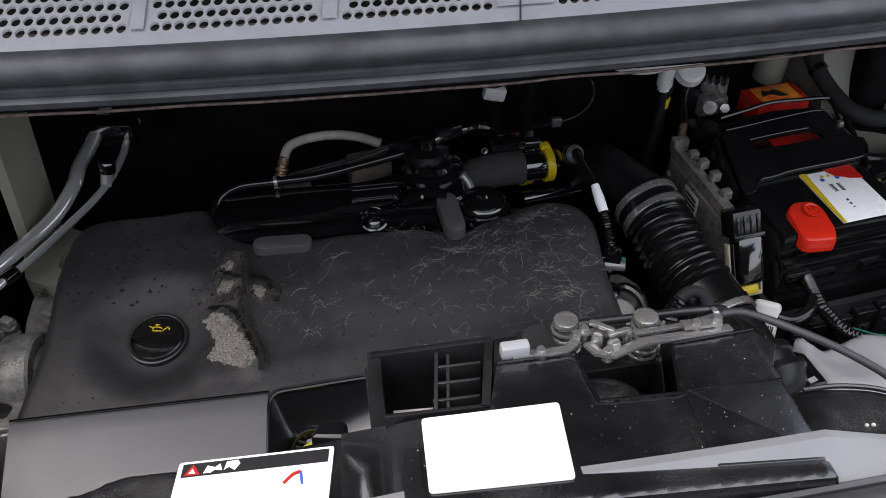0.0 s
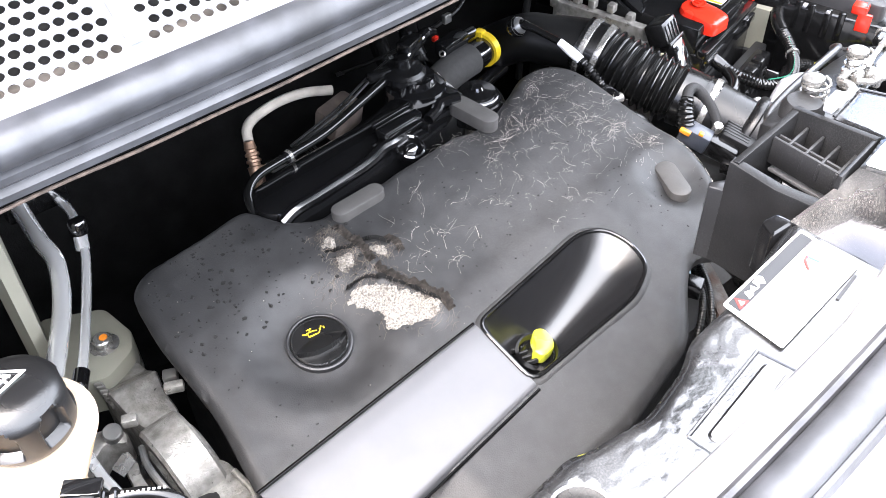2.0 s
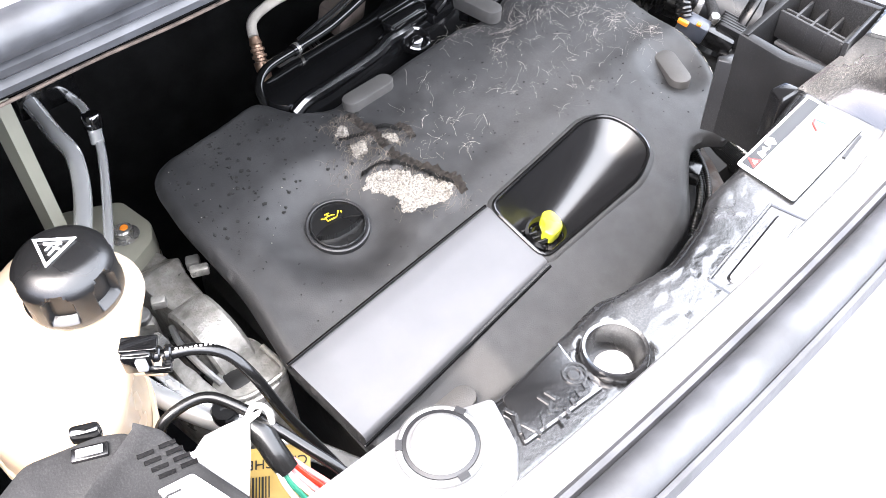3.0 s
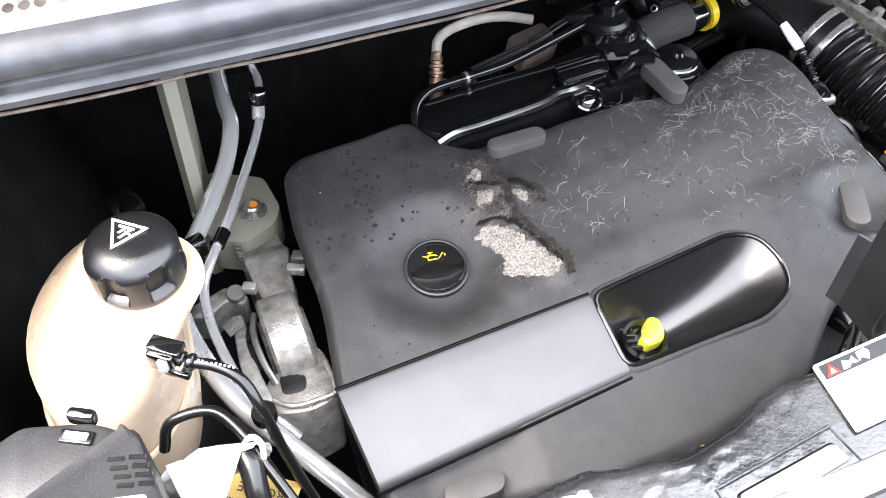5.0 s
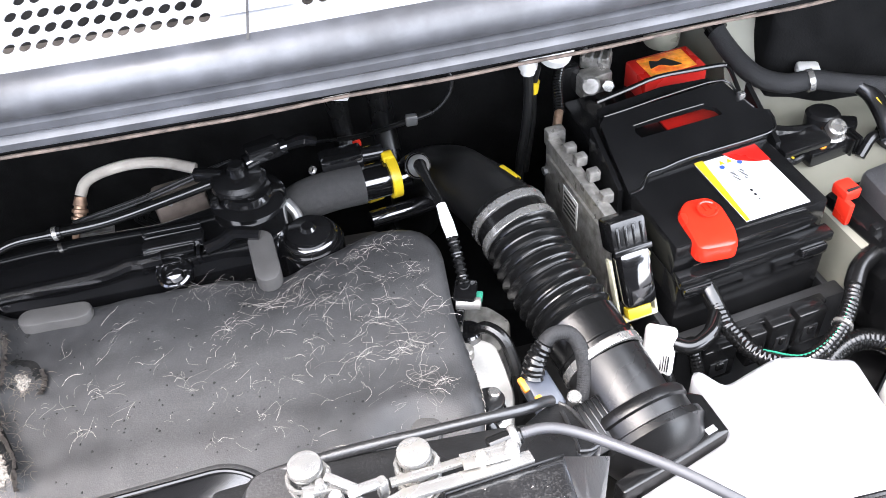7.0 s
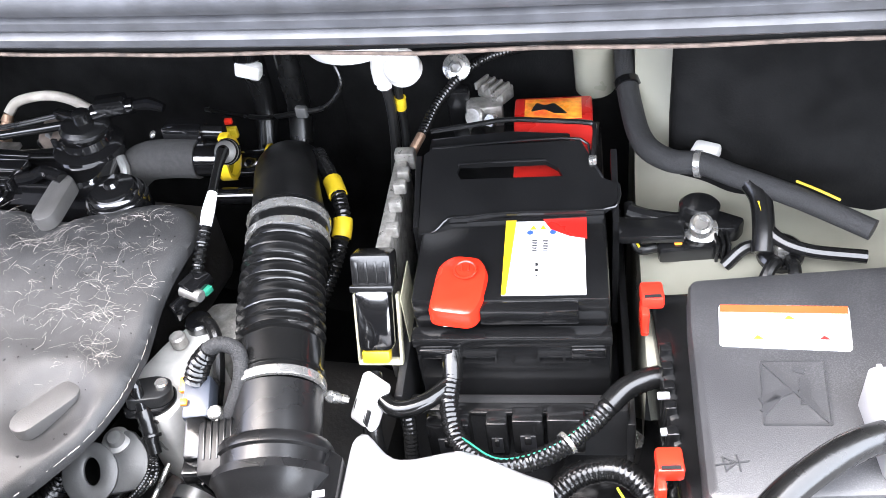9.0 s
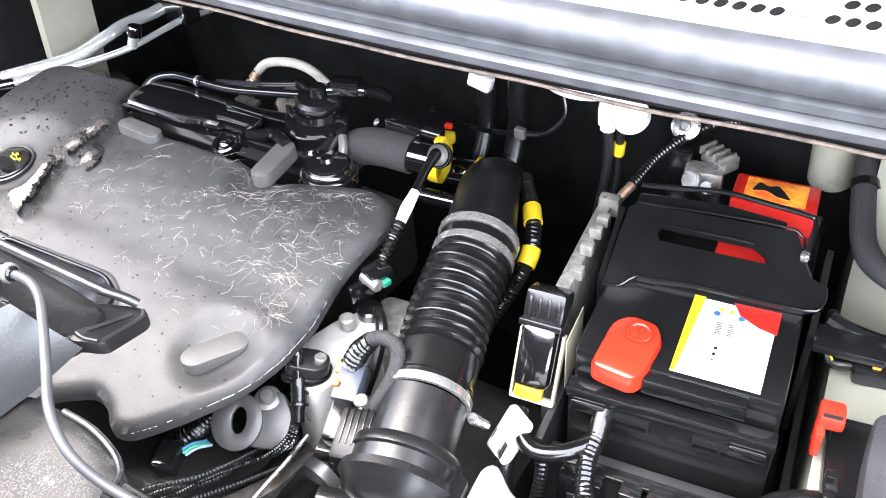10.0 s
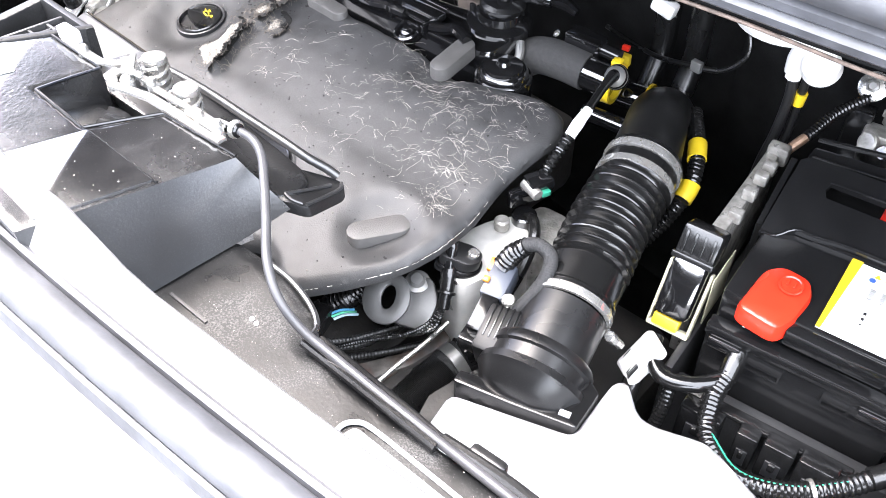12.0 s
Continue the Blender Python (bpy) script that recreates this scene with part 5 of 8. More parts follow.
bmesh.ops.transform(bm, matrix=Matrix.Translation((-0.114, 0.489, 0.897)) @ Matrix.Rotation(radians(12), 4, "X") @ rotz(18) @ Matrix.Scale(1.25, 4), verts=bm.verts)
part("pull", bm, M_LIME, dip, "lime yellow finger pull")
for k in range(4):
    bm = box(B(), (-0.132 + 0.001 * k, 0.505 - 0.007 * k, 0.897), (0.012, 0.0025, 0.006), rotz(-14), 0.0006)
    part("rib", bm, M_MATTE, dip)

# ---- battery corner ----
BA = 17.5
BO = Vector((0.405, 0.755, 0.0))
BU = Vector((math.cos(radians(BA)), math.sin(radians(BA)), 0))
BV = Vector((-BU.y, BU.x, 0))


def bp(u, v, z):
    return BO + BU * u + BV * v + Vector((0, 0, z))


def bbox(bm, u, v, z, su, sv, sz, bevel=0.002, tilt=None):
    """A box given by its middle in the battery's own axes."""
    r = rotz(BA)
    if tilt is not None:
        r = r @ tilt
    return box(bm, bp(u, v, z), (su, sv, sz), r, bevel)


bat = thing("car_battery", bp(0.087, 0.14, 0.735), "black car battery with a red, yellow and white label", "battery")
bm = B()
bbox(bm, 0.0875, 0.139, 0.820, 0.175, 0.278, 0.16, 0.004)
part("case", bm, M_SATIN, bat)
bm = B()
bbox(bm, 0.0875, 0.145, 0.918, 0.173, 0.262, 0.042, 0.004)
bbox(bm, 0.0875, 0.004, 0.902, 0.176, 0.016, 0.012, 0.002)
bbox(bm, 0.105, 0.009, 0.928, 0.085, 0.014, 0.018, 0.002)
part("lid", bm, M_SATIN, bat)
for u in (0.02, 0.155):
    bm = bbox(B(), u, -0.0005, 0.889, 0.03, 0.012, 0.012, 0.002)
    part("lid_clip", bm, M_GLOSS, bat)
for u, w in ((0.058, 0.030), (0.122, 0.022), (0.145, 0.022)):
    for dz, h in ((0.0, 0.0012), (-0.009, 0.0012)):
        part("grip_rib", bbox(B(), u, -0.0015, 0.886 + dz, w, 0.008, h, 0), M_SATIN, bat)
    for du in (-w / 2, w / 2):
        part("grip_rib", bbox(B(), u + du, -0.0015, 0.8815, 0.0014, 0.008, 0.010, 0), M_SATIN, bat)
# label of white, yellow and red
bm = bbox(B(), 0.1175, 0.066, 0.9395, 0.073, 0.096, 0.001, 0.0003)
part("label", bm, M_PAPER, bat, "white printed label")
bm = B()
prism(bm, [(-0.004, -0.004), (0.000, -0.004), (0.006, 0.095), (-0.004, 0.095)], 0.9401, 0.9406)
bmesh.ops.transform(bm, matrix=Matrix.Translation((BO.x, BO.y, 0)) @ rotz(BA) @ Matrix.Translation((0.085, 0.022, 0)), verts=bm.verts)
part("label_stripe", bm, M_YELLOW, bat, "yellow label edge", smooth=0)
bm = B()
prism(bm, [(0.030, 0.095), (0.071, 0.095), (0.071, 0.066), (0.055, 0.070), (0.038, 0.080)], 0.9401, 0.9406)
bmesh.ops.transform(bm, matrix=Matrix.Translation((BO.x, BO.y, 0)) @ rotz(BA) @ Matrix.Translation((0.085, 0.022, 0)), verts=bm.verts)
part("label_corner", bm, M_REDLAB, bat, "red label corner", smooth=0)
for u, v, su, sv in ((0.111, 0.055, 0.0028, 0.0032), (0.111, 0.048, 0.0028, 0.0032), (0.111, 0.041, 0.0022, 0.0014)):
    bm = bbox(B(), u, v, 0.9404, su, sv, 0.0006, 0)
    part("label_print", bm, M_INK, bat, smooth=0)
for k in range(7):
    for u in (0.1085, 0.1185):
        part("label_print", bbox(B(), u, 0.0735 + 0.0022 * k, 0.9404, 0.0052 - 0.0012 * (k % 3 == 1), 0.0009, 0.0006, 0), M_INK, bat, smooth=0)
for u, c in ((0.104, "blue_print"), (0.125, "blue_print")):
    part("label_icon", lathe(B(), bp(u, 0.098, 0.9398), (0, 0, 1), [(0.0030, 0), (0.0030, 0.0006), (0, 0.0006)], 14), bpy.data.materials[c], bat, "round blue symbol", smooth=0)
bm = B()
for a in (0.104, 0.113, 0.122):
    prism(bm, [(a, 0.102), (a + 0.006, 0.102), (a + 0.003, 0.108)], 0.9400, 0.9405, 0, Matrix.Translation((BO.x, BO.y, 0)) @ rotz(BA))
part("label_symbols", bm, M_YELLOW, bat, smooth=0)
# red wrap at the far end
bm = B()
bbox(bm, 0.125, 0.255, 0.951, 0.080, 0.048, 0.036, 0.003)
part("red_label", bm, M_REDLAB, bat, "glossy red label")
bm = bbox(B(), 0.125, 0.185, 0.9400, 0.080, 0.090, 0.003, 0.001)
part("red_label", bm, M_REDLAB, bat, "glossy red label")
bm = bbox(B(), 0.125, 0.255, 0.9695, 0.058, 0.036, 0.0012, 0.0003)
part("label_flame", bm, mat("label_flame_orange", (0.85, 0.3, 0.03), 0.4, vary=0.5, scale=90, stain=(0.75, 0.05, 0.02), stain_amt=0.9, stain_scale=60), bat, "orange flame picture")
bm = B()
prism(bm, rounded([(-0.02, -0.004), (-0.006, 0.0), (0.004, -0.008), (0.018, -0.01), (0.010, 0.002), (0.004, 0.010), (-0.006, 0.006), (-0.014, 0.012)], 0.003), 0.9703, 0.9708, 0, Matrix.Translation(bp(0.122, 0.254, 0)) @ rotz(BA))
part("label_shape", bm, M_INK, bat, smooth=0)
# red terminal cover with its round boss
red = thing("terminal_cover", bp(0.045, 0.05, 0.92), "red plastic battery terminal cover", "terminal cover")
bm = prism(B(), rounded([(-0.026, -0.036), (0.018, -0.040), (0.026, -0.02), (0.027, 0.018), (0.018, 0.034), (-0.010, 0.036), (-0.024, 0.022)], 0.012, 5), 0.008, 0.030, 0.007)
for v in bm.verts:
    v.co.z += 0.10 * v.co.y * (v.co.z > 0.01) - 0.004
bmesh.ops.transform(bm, matrix=Matrix.Translation(bp(0.043, 0.030, 0.920)) @ rotz(BA - 4) @ Matrix.Diagonal((0.92, 0.90, 1, 1)), verts=bm.verts)
part("shell", bm, M_RED, red)
bm = lathe(B(), bp(0.049, 0.040, 0.9505), BV * -0.1 + Vector((0, 0, 1)), [(0, 0.0006), (0.008, 0.0006), (0.009, 0.0016), (0.0102, 0.0016), (0.0108, 0.0)], 24)
part("boss", bm, M_RED, red)
for k in range(2):
    bm = bbox(B(), 0.046 + 0.006 * k, 0.041, 0.9522, 0.002, 0.008, 0.0015, 0.0005)
    part("moulded_mark", bm, M_RED, red)

# battery hold-down bracket, sloping up to the rear
br = thing("battery_bracket", bp(0.09, 0.15, 0.92), "black plastic battery hold-down bracket with long slots", "bracket")


def slope_z(v):
    return 0.945 + (v - 0.115) * 0.5



m = Matrix.Translation(BO) @ rotz(BA)


def plate(poly):
    return prism(B(), poly, lambda x, y: slope_z(y) - 0.005, lambda x, y: slope_z(y), 0, m)


part("plate", plate([(-0.002, 0.101), (0.013, 0.103), (0.027, 0.115), (0.045, 0.1155), (0.079, 0.1185), (0.172, 0.119), (0.187, 0.128), (0.187, 0.143), (0.173, 0.148), (0.1715, 0.1515), (-0.001, 0.1515)]), M_SATIN, br, "wide glossy black hold-down plate", smooth=0)
part("plate_side", plate([(-0.001, 0.1515), (0.037, 0.1515), (0.033, 0.158), (0.036, 0.166), (0.0, 0.166)]), M_SATIN, br, smooth=0)
part("plate_side", plate([(0.135, 0.1515), (0.1715, 0.1515), (0.1625, 0.166), (0.119, 0.166), (0.130, 0.160)]), M_SATIN, br, smooth=0)
part("plate_rear", plate([(0.0, 0.166), (0.1625, 0.166), (0.152, 0.185), (0.008, 0.182), (0.0, 0.176)]), M_SATIN, br, smooth=0)


def rail(line, r=0.0016, dz=0.0):
    return tube(B(), [bp(u, v, slope_z(v) + dz) for u, v in line], r, 8, per=3)


part("ridge", rail([(-0.001, 0.102), (0.013, 0.104), (0.026, 0.1155), (0.045, 0.1165), (0.079, 0.1195), (0.171, 0.120), (0.186, 0.129), (0.186, 0.142)]), M_SATIN, br)
part("ridge", rail([(0.034, 0.166), (0.078, 0.1675), (0.119, 0.1675)], 0.0013), M_SATIN, br)
part("ridge", rail([(0.008, 0.183), (0.04, 0.184), (0.09, 0.1865), (0.152, 0.186), (0.162, 0.166), (0.172, 0.149)], 0.0013), M_SATIN, br)
part("front_lip", prism(B(), [(0.044, 0.114), (0.172, 0.1175), (0.172, 0.1200), (0.044, 0.1165)], lambda x, y: slope_z(y) - 0.014, lambda x, y: slope_z(y) - 0.004, 0, m), M_SATIN, br, smooth=0)
part("rear_strap", prism(B(), rounded([(0.004, 0.1855), (0.040, 0.187), (0.085, 0.1915), (0.142, 0.190), (0.142, 0.1965), (0.085, 0.201), (0.006, 0.1965)], 0.002), lambda x, y: slope_z(y) - 0.012, lambda x, y: slope_z(y) - 0.006, 0, m), M_SATIN, br, smooth=0)
part("rear_loop", rail([(0.006, 0.198), (0.045, 0.202), (0.083, 0.206), (0.125, 0.203), (0.158, 0.200), (0.1655, 0.196), (0.165, 0.18), (0.163, 0.162)], 0.0026, 0.002), M_SATIN, br)
part("loop_clip", bbox(B(), 0.163, 0.163, 0.972, 0.008, 0.008, 0.008, 0.002), M_ZINC, br)
for u in (-0.006, 0.183):
    part("side_cheek", prism(B(), [(u - 0.003, 0.112), (u + 0.003, 0.112), (u + 0.003, 0.18), (u - 0.003, 0.18)], 0.80, lambda x, y: slope_z(y) - 0.006, 0.001, m), M_SATIN, br)
bm = B()
bbox(bm, 0.215, 0.115, 0.925, 0.06, 0.03, 0.010, 0.003)
part("arm", bm, M_SATIN, br)

# fuse of the battery tray below
tray = thing("battery_tray", bp(0.09, 0.1, 0.55), "black plastic battery tray with ribbed front wall", "battery tray")
part("front_wall", bbox(B(), 0.09, -0.020, 0.73, 0.20, 0.02, 0.22, 0.004), M_MATTE, tray)
part("floor", bbox(B(), 0.09, 0.12, 0.70, 0.21, 0.32, 0.03, 0.004), M_MATTE, tray)
part("side_wall", bbox(B(), -0.016, 0.12, 0.76, 0.008, 0.30, 0.20, 0.002), M_MATTE, tray)
part("side_wall", bbox(B(), 0.192, 0.12, 0.74, 0.008, 0.30, 0.16, 0.002), M_MATTE, tray)
for u, w, z in ((0.028, 0.040, 0.830), (0.072, 0.020, 0.832), (0.100, 0.028, 0.836), (0.134, 0.034, 0.838)):
    bk = part("buckle", bbox(B(), u, -0.040, z - 0.012, w, 0.018, 0.050, 0.003), M_SATIN, tray)
    part("buckle_slot", bbox(B(), u, -0.0492, z - 0.018, w * 0.5, 0.002, 0.022, 0.0005), M_INK, bk)
    part("buckle_tongue", bbox(B(), u, -0.0505, z - 0.012, w * 0.22, 0.004, 0.010, 0.001), M_SATIN, bk)
part("ledge", bbox(B(), 0.09, -0.030, 0.842, 0.14, 0.012, 0.006, 0.002), M_SATIN, tray)

# engine computer standing beside the battery
ecu = thing("engine_computer", bp(-0.03, 0.12, 0.76), "aluminium-cased engine control unit with black connectors", "control unit")
part("case", bbox(B(), -0.034, 0.135, 0.865, 0.014, 0.175, 0.15, 0.002), M_ALU, ecu)
part("lid", bbox(B(), -0.042, 0.140, 0.862, 0.004, 0.15, 0.12, 0.001), M_ALU, ecu)
for k, (v, dz) in enumerate(((0.19, 0.0), (0.165, 0.004), (0.135, 0.006), (0.105, 0.0))):
    part("lug", bbox(B(), -0.027, v, 0.942 + dz, 0.013, 0.011, 0.013, 0.002), M_ALU, ecu)
part("corner_ear", bbox(B(), -0.030, 0.222, 0.938, 0.022, 0.014, 0.022, 0.003), M_ALU, ecu)
part("rating_plate", bbox(B(), -0.0445, 0.150, 0.895, 0.001, 0.035, 0.04, 0.0002), M_WHITE, ecu, "small printed rating plate")
for k in range(5):
    part("plate_print", bbox(B(), -0.0452, 0.150, 0.908 - 0.0065 * k, 0.0006, 0.028, 0.0028, 0), M_INK, ecu, smooth=0)
for v, z in ((0.225, 0.90), (0.06, 0.93)):
    part("screw", cyl(B(), bp(-0.040, v - 0.012, z), bp(-0.048, v - 0.012, z), 0.005, n=6), M_STEEL, ecu)
CT = Matrix.Rotation(radians(62), 4, "X")
M_CREAMCON = mat("cream_connector", (0.42, 0.40, 0.29), 0.45, vary=0.1)


def cbox(u, s, h, su, sv, sz, bevel=0.002):
    """A box on the tilted face of the plug: u across, s up its slope, h off its face."""
    c = CT.to_3x3() @ Vector((0, s, h))
    return bbox(B(), -0.0365 + u, 0.030 + c.y, 0.897 + c.z, su, sv, sz, bevel, CT)


con = part("connector", cbox(0, 0.006, 0.010, 0.034, 0.060, 0.026, 0.007), M_GLOSS, ecu, "glossy black plug")
part("connector_hood", cbox(0, 0.050, 0.002, 0.038, 0.034, 0.030, 0.004), M_SATIN, ecu)
part("hood_bar", cbox(0, 0.036, 0.018, 0.040, 0.006, 0.006, 0.001), M_SATIN, ecu)
for k in range(4):
    part("hood_rib", cbox(-0.013 + 0.0087 * k, 0.050, 0.0175, 0.003, 0.022, 0.002, 0.0006), M_SATIN, ecu)
for u in (-0.020, 0.020):
    part("seal_frame", cbox(u, -0.006, 0.002, 0.0030, 0.066, 0.010, 0.0012), M_CREAMCON, ecu, "cream connector frame")
part("seal_frame", cbox(0, -0.040, 0.002, 0.043, 0.006, 0.010, 0.002), M_CREAMCON, ecu, "cream connector frame")
part("lock_tab", cbox(-0.002, -0.031, 0.010, 0.026, 0.012, 0.012, 0.002), M_YELLOW, ecu, "yellow locking tab")
part("side_label", bbox(B(), -0.0135, 0.060, 0.875, 0.001, 0.05, 0.09, 0.0002), M_CREAMCON, ecu, "cream side label")

# air intake: bellows hose, clamps and duct neck
hose = thing("intake_hose", (0.29, 0.74, 0.9), "ribbed black rubber air intake hose with steel clamps", "intake hose")
A0, A1, A2, A3, A4 = Vector((0.192, 0.908, 0.936)), Vector((0.246, 0.824, 0.944)), Vector((0.256, 0.802, 0.938)), Vector((0.299, 0.704, 0.911)), Vector((0.316, 0.669, 0.902))
part("bellows", tube(B(), [A2, A2.lerp(A3, 0.5) + Vector((-0.003, 0, 0.0)), A3], 0.0345, 36, per=8, ribs=0.0062, pitch=0.0103), M_RUBBER, hose)
part("cuff", tube(B(), [A1 + (A1 - A2) * 0.4, A1, A2], 0.0385, 28, per=4), M_RUBBER, hose)
part("cuff", tube(B(), [A3, A3.lerp(A4, 0.5), A4 + (A4 - A3) * 0.1], [0.039, 0.0385, 0.0385], 28, per=5), M_RUBBER, hose)
part("elbow", tube(B(), [(0.142, 1.01, 0.78), (0.150, 0.985, 0.868), A0, A0.lerp(A1, 0.5) + Vector((0, 0, 0.004)), A1], [0.029, 0.030, 0.032, 0.034, 0.037], 28, per=7), M_HOSE, hose)


def clamp(p, d, r, parent):
    d = d.normalized()
    c = part("clamp", lathe(B(), p - d * 0.0045, d, [(r - 0.002, 0), (r + 0.0012, 0.0005), (r + 0.0016, 0.002), (r + 0.0010, 0.0045), (r + 0.0016, 0.007), (r + 0.0012, 0.0085), (r - 0.002, 0.009)], 40), M_ZINC, parent, "bright steel band clamp")
    return c


DA = A4 - A3
clamp(A1, A2 - A1, 0.0394, hose)
clamp(A2 + (A1 - A2) * 0.15, A2 - A1, 0.0394, hose)
c2 = clamp(A4, DA, 0.0394, hose)
part("clamp_edge", lathe(B(), A4 - DA.normalized() * 0.0125, DA, [(0.0385, 0), (0.0402, 0.0008), (0.0402, 0.0028), (0.0385, 0.0036)], 40), M_RUBBER, hose)
part("clamp_screw", cyl(B(), (0.353, 0.694, 0.874), (0.353, 0.686, 0.886), 0.0055, n=12, bevel=0.001), M_ZINC, c2)
part("clamp_screw", cyl(B(), (0.358, 0.70, 0.866), (0.353, 0.693, 0.876), 0.0042, n=6), M_ZINC, c2)

air = thing("air_filter_lid", (0.42, 0.6, 0.78), "pale grey plastic air filter box lid", "air filter box")
dn = Vector((0.387, -0.88, -0.28)).normalized()
neck = part("neck", lathe(B(), A4 + dn * 0.004, dn, [(0.033, 0), (0.038, 0.0), (0.038, 0.046), (0.046, 0.048), (0.0485, 0.052), (0.0485, 0.058), (0.046, 0.060), (0.046, 0.071), (0.051, 0.073), (0.052, 0.080), (0.048, 0.085), (0.042, 0.097), (0.030, 0.104), (0.0, 0.106)], 48), M_NECK, air, "satin black flow meter neck")
part("neck_lip", prism(B(), rounded([(0.384, 0.634), (0.398, 0.630), (0.412, 0.590), (0.362, 0.563), (0.312, 0.538), (0.306, 0.55), (0.36, 0.58)], 0.003), 0.84, 0.8945, 0.002), M_SATIN, air, "black mounting lip")
part("lip_slot", box(B(), (0.396, 0.592, 0.8952), (0.010, 0.006, 0.001), rotz(28), 0), M_GREYBOX, air, smooth=0)
part("neck_rib", box(B(), A4 + dn * 0.026 + Vector((-0.004, 0.004, 0.0375)), (0.003, 0.020, 0.003), rotz(24) @ Matrix.Rotation(radians(16), 4, "X"), 0.0006), M_SATIN, air)
part("flow_arrow", prism(B(), [(-0.004, 0.004), (-0.001, 0.004), (-0.001, 0.010), (0.001, 0.010), (0.001, 0.004), (0.004, 0.004), (0, -0.003)], 0, 0.001, 0, Matrix.Translation((0.335, 0.636, 0.9275)) @ rotz(24) @ Matrix.Rotation(radians(16), 4, "X")), M_GREYBOX, air, smooth=0)
ST = rotz(26) @ Matrix.Rotation(radians(16), 4, "X")
part("flow_sensor", box(B(), (0.298, 0.602, 0.890), (0.034, 0.048, 0.040), ST, 0.004), M_BLACK, air, "black sensor housing")
for k in range(5):
    part("sensor_rib", box(B(), Vector((0.296, 0.602, 0.9105)) + Vector((0.020, 0.010, 0)) * (k * 0.25 - 0.4), (0.0016, 0.034, 0.003), ST, 0.0005), M_SATIN, air)
part("sensor_plug", box(B(), (0.257, 0.634, 0.905), (0.024, 0.038, 0.024), ST, 0.003), mat("blue_grey_plug", (0.035, 0.04, 0.052), 0.35), air, "blue-grey plug")
part("plug_lock", box(B(), (0.2425, 0.639, 0.9165), (0.010, 0.014, 0.006), ST, 0.001), M_ORANGE, air, "orange locking clip")
part("plug_lock", box(B(), (0.252, 0.622, 0.917), (0.006, 0.006, 0.004), ST, 0.001), M_ORANGE, air, "orange locking clip")
part("sensor_screw", cyl(B(), (0.283, 0.625, 0.905), (0.283, 0.622, 0.917), 0.0065, n=14, bevel=0.001), M_ZINC, air)


def lid_z(x, y):
    f = min(1.0, max(0.0, (0.64 - y) / 0.04)) * min(1.0, max(0.0, (0.50 - x) / 0.08))
    return 0.862 + 0.030 * f + (1 - f) * 0.03 * math.exp(-((x - 0.40) / 0.03) ** 2) + 0.02 * math.exp(-((x - 0.49) / 0.04) ** 2) - 0.03 * max(0, 0.60 - y) / 0.2 + 0.01 * (x - 0.4)


lid_out = rounded([(0.334, 0.475), (0.312, 0.535), (0.413, 0.588), (0.401, 0.628), (0.394, 0.652), (0.400, 0.662), (0.425, 0.652), (0.452, 0.668), (0.478, 0.676), (0.50, 0.676), (0.56, 0.682), (0.572, 0.60), (0.58, 0.45), (0.34, 0.42)], 0.008, 4)
part("lid", sheet(lid_out, 0.006, lambda x, y, d: lid_z(x, y) - 0.006 * max(0, 1 - d / 0.008) ** 2, 0.06), M_GREYBOX, air, smooth=60)

# fuse box on the wing side
FA = 20.0
fb = thing("fuse_box", (0.72, 0.79, 0.8), "grey-black fuse box with red levers and a warning label", "fuse box")
FO = Vector((0.618, 0.878, 0))


def fp(u, v, z):
    return FO + rotz(FA).to_3x3() @ Vector((u, -v, 0)) + Vector((0, 0, z))


def fbox(bm, u, v, z, su, sv, sz, bevel=0.003, tilt=None):
    r = rotz(FA) if tilt is None else rotz(FA) @ tilt
    return box(bm, fp(u, v, z), (su, sv, sz), r, bevel)


part("base", fbox(B(), 0.092, 0.115, 0.84, 0.245, 0.24, 0.12, 0.006), M_SATIN, fb)
m = Matrix.Translation(FO) @ rotz(FA)


def lid_top(dz):
    return lambda x, y: 0.925 + 0.04 * x + dz


M_LID = mat("grey_satin_lid", (0.030, 0.030, 0.0315), 0.34, vary=0.08, bump=0.25, bscale=1100, dust=0.12, rvary=0.05)
part("cover", prism(B(), rounded([(0.002, -0.004), (0.20, -0.004), (0.225, -0.02), (0.225, -0.225), (-0.016, -0.222), (-0.004, -0.05)], 0.010, 5), 0.885, lid_top(0), 0.006, m), M_LID, fb, "satin grey grained lid")
part("cover_rim", prism(B(), rounded([(-0.012, 0.006), (0.228, 0.006), (0.228, -0.232), (-0.032, -0.228)], 0.006), 0.865, 0.892, 0.003, m), M_SATIN, fb)
part("label", prism(B(), rounded([(0.022, -0.038), (0.123, -0.050), (0.114, -0.097), (0.0155, -0.083)], 0.004), lid_top(0), lid_top(0.001), 0, m), M_PAPER, fb, "white warning label", smooth=0)
part("label_band", prism(B(), [(0.023, -0.0387), (0.122, -0.0505), (0.1205, -0.0585), (0.0215, -0.0467)], lid_top(0.0012), lid_top(0.0016), 0, m), mat("orange_red_print", (0.62, 0.08, 0.02), 0.4, vary=0.05), fb, "orange-red label band", smooth=0)
for u, v, c in ((0.070, 0.060, M_YELLOW), (0.042, 0.079, M_YELLOW), (0.092, 0.084, M_REDLAB)):
    part("label_mark", prism(B(), [(u, -v), (u + 0.009, -v - 0.001), (u + 0.0045, -v + 0.004)], lid_top(0.0018), lid_top(0.0021), 0, m), c, fb, smooth=0)


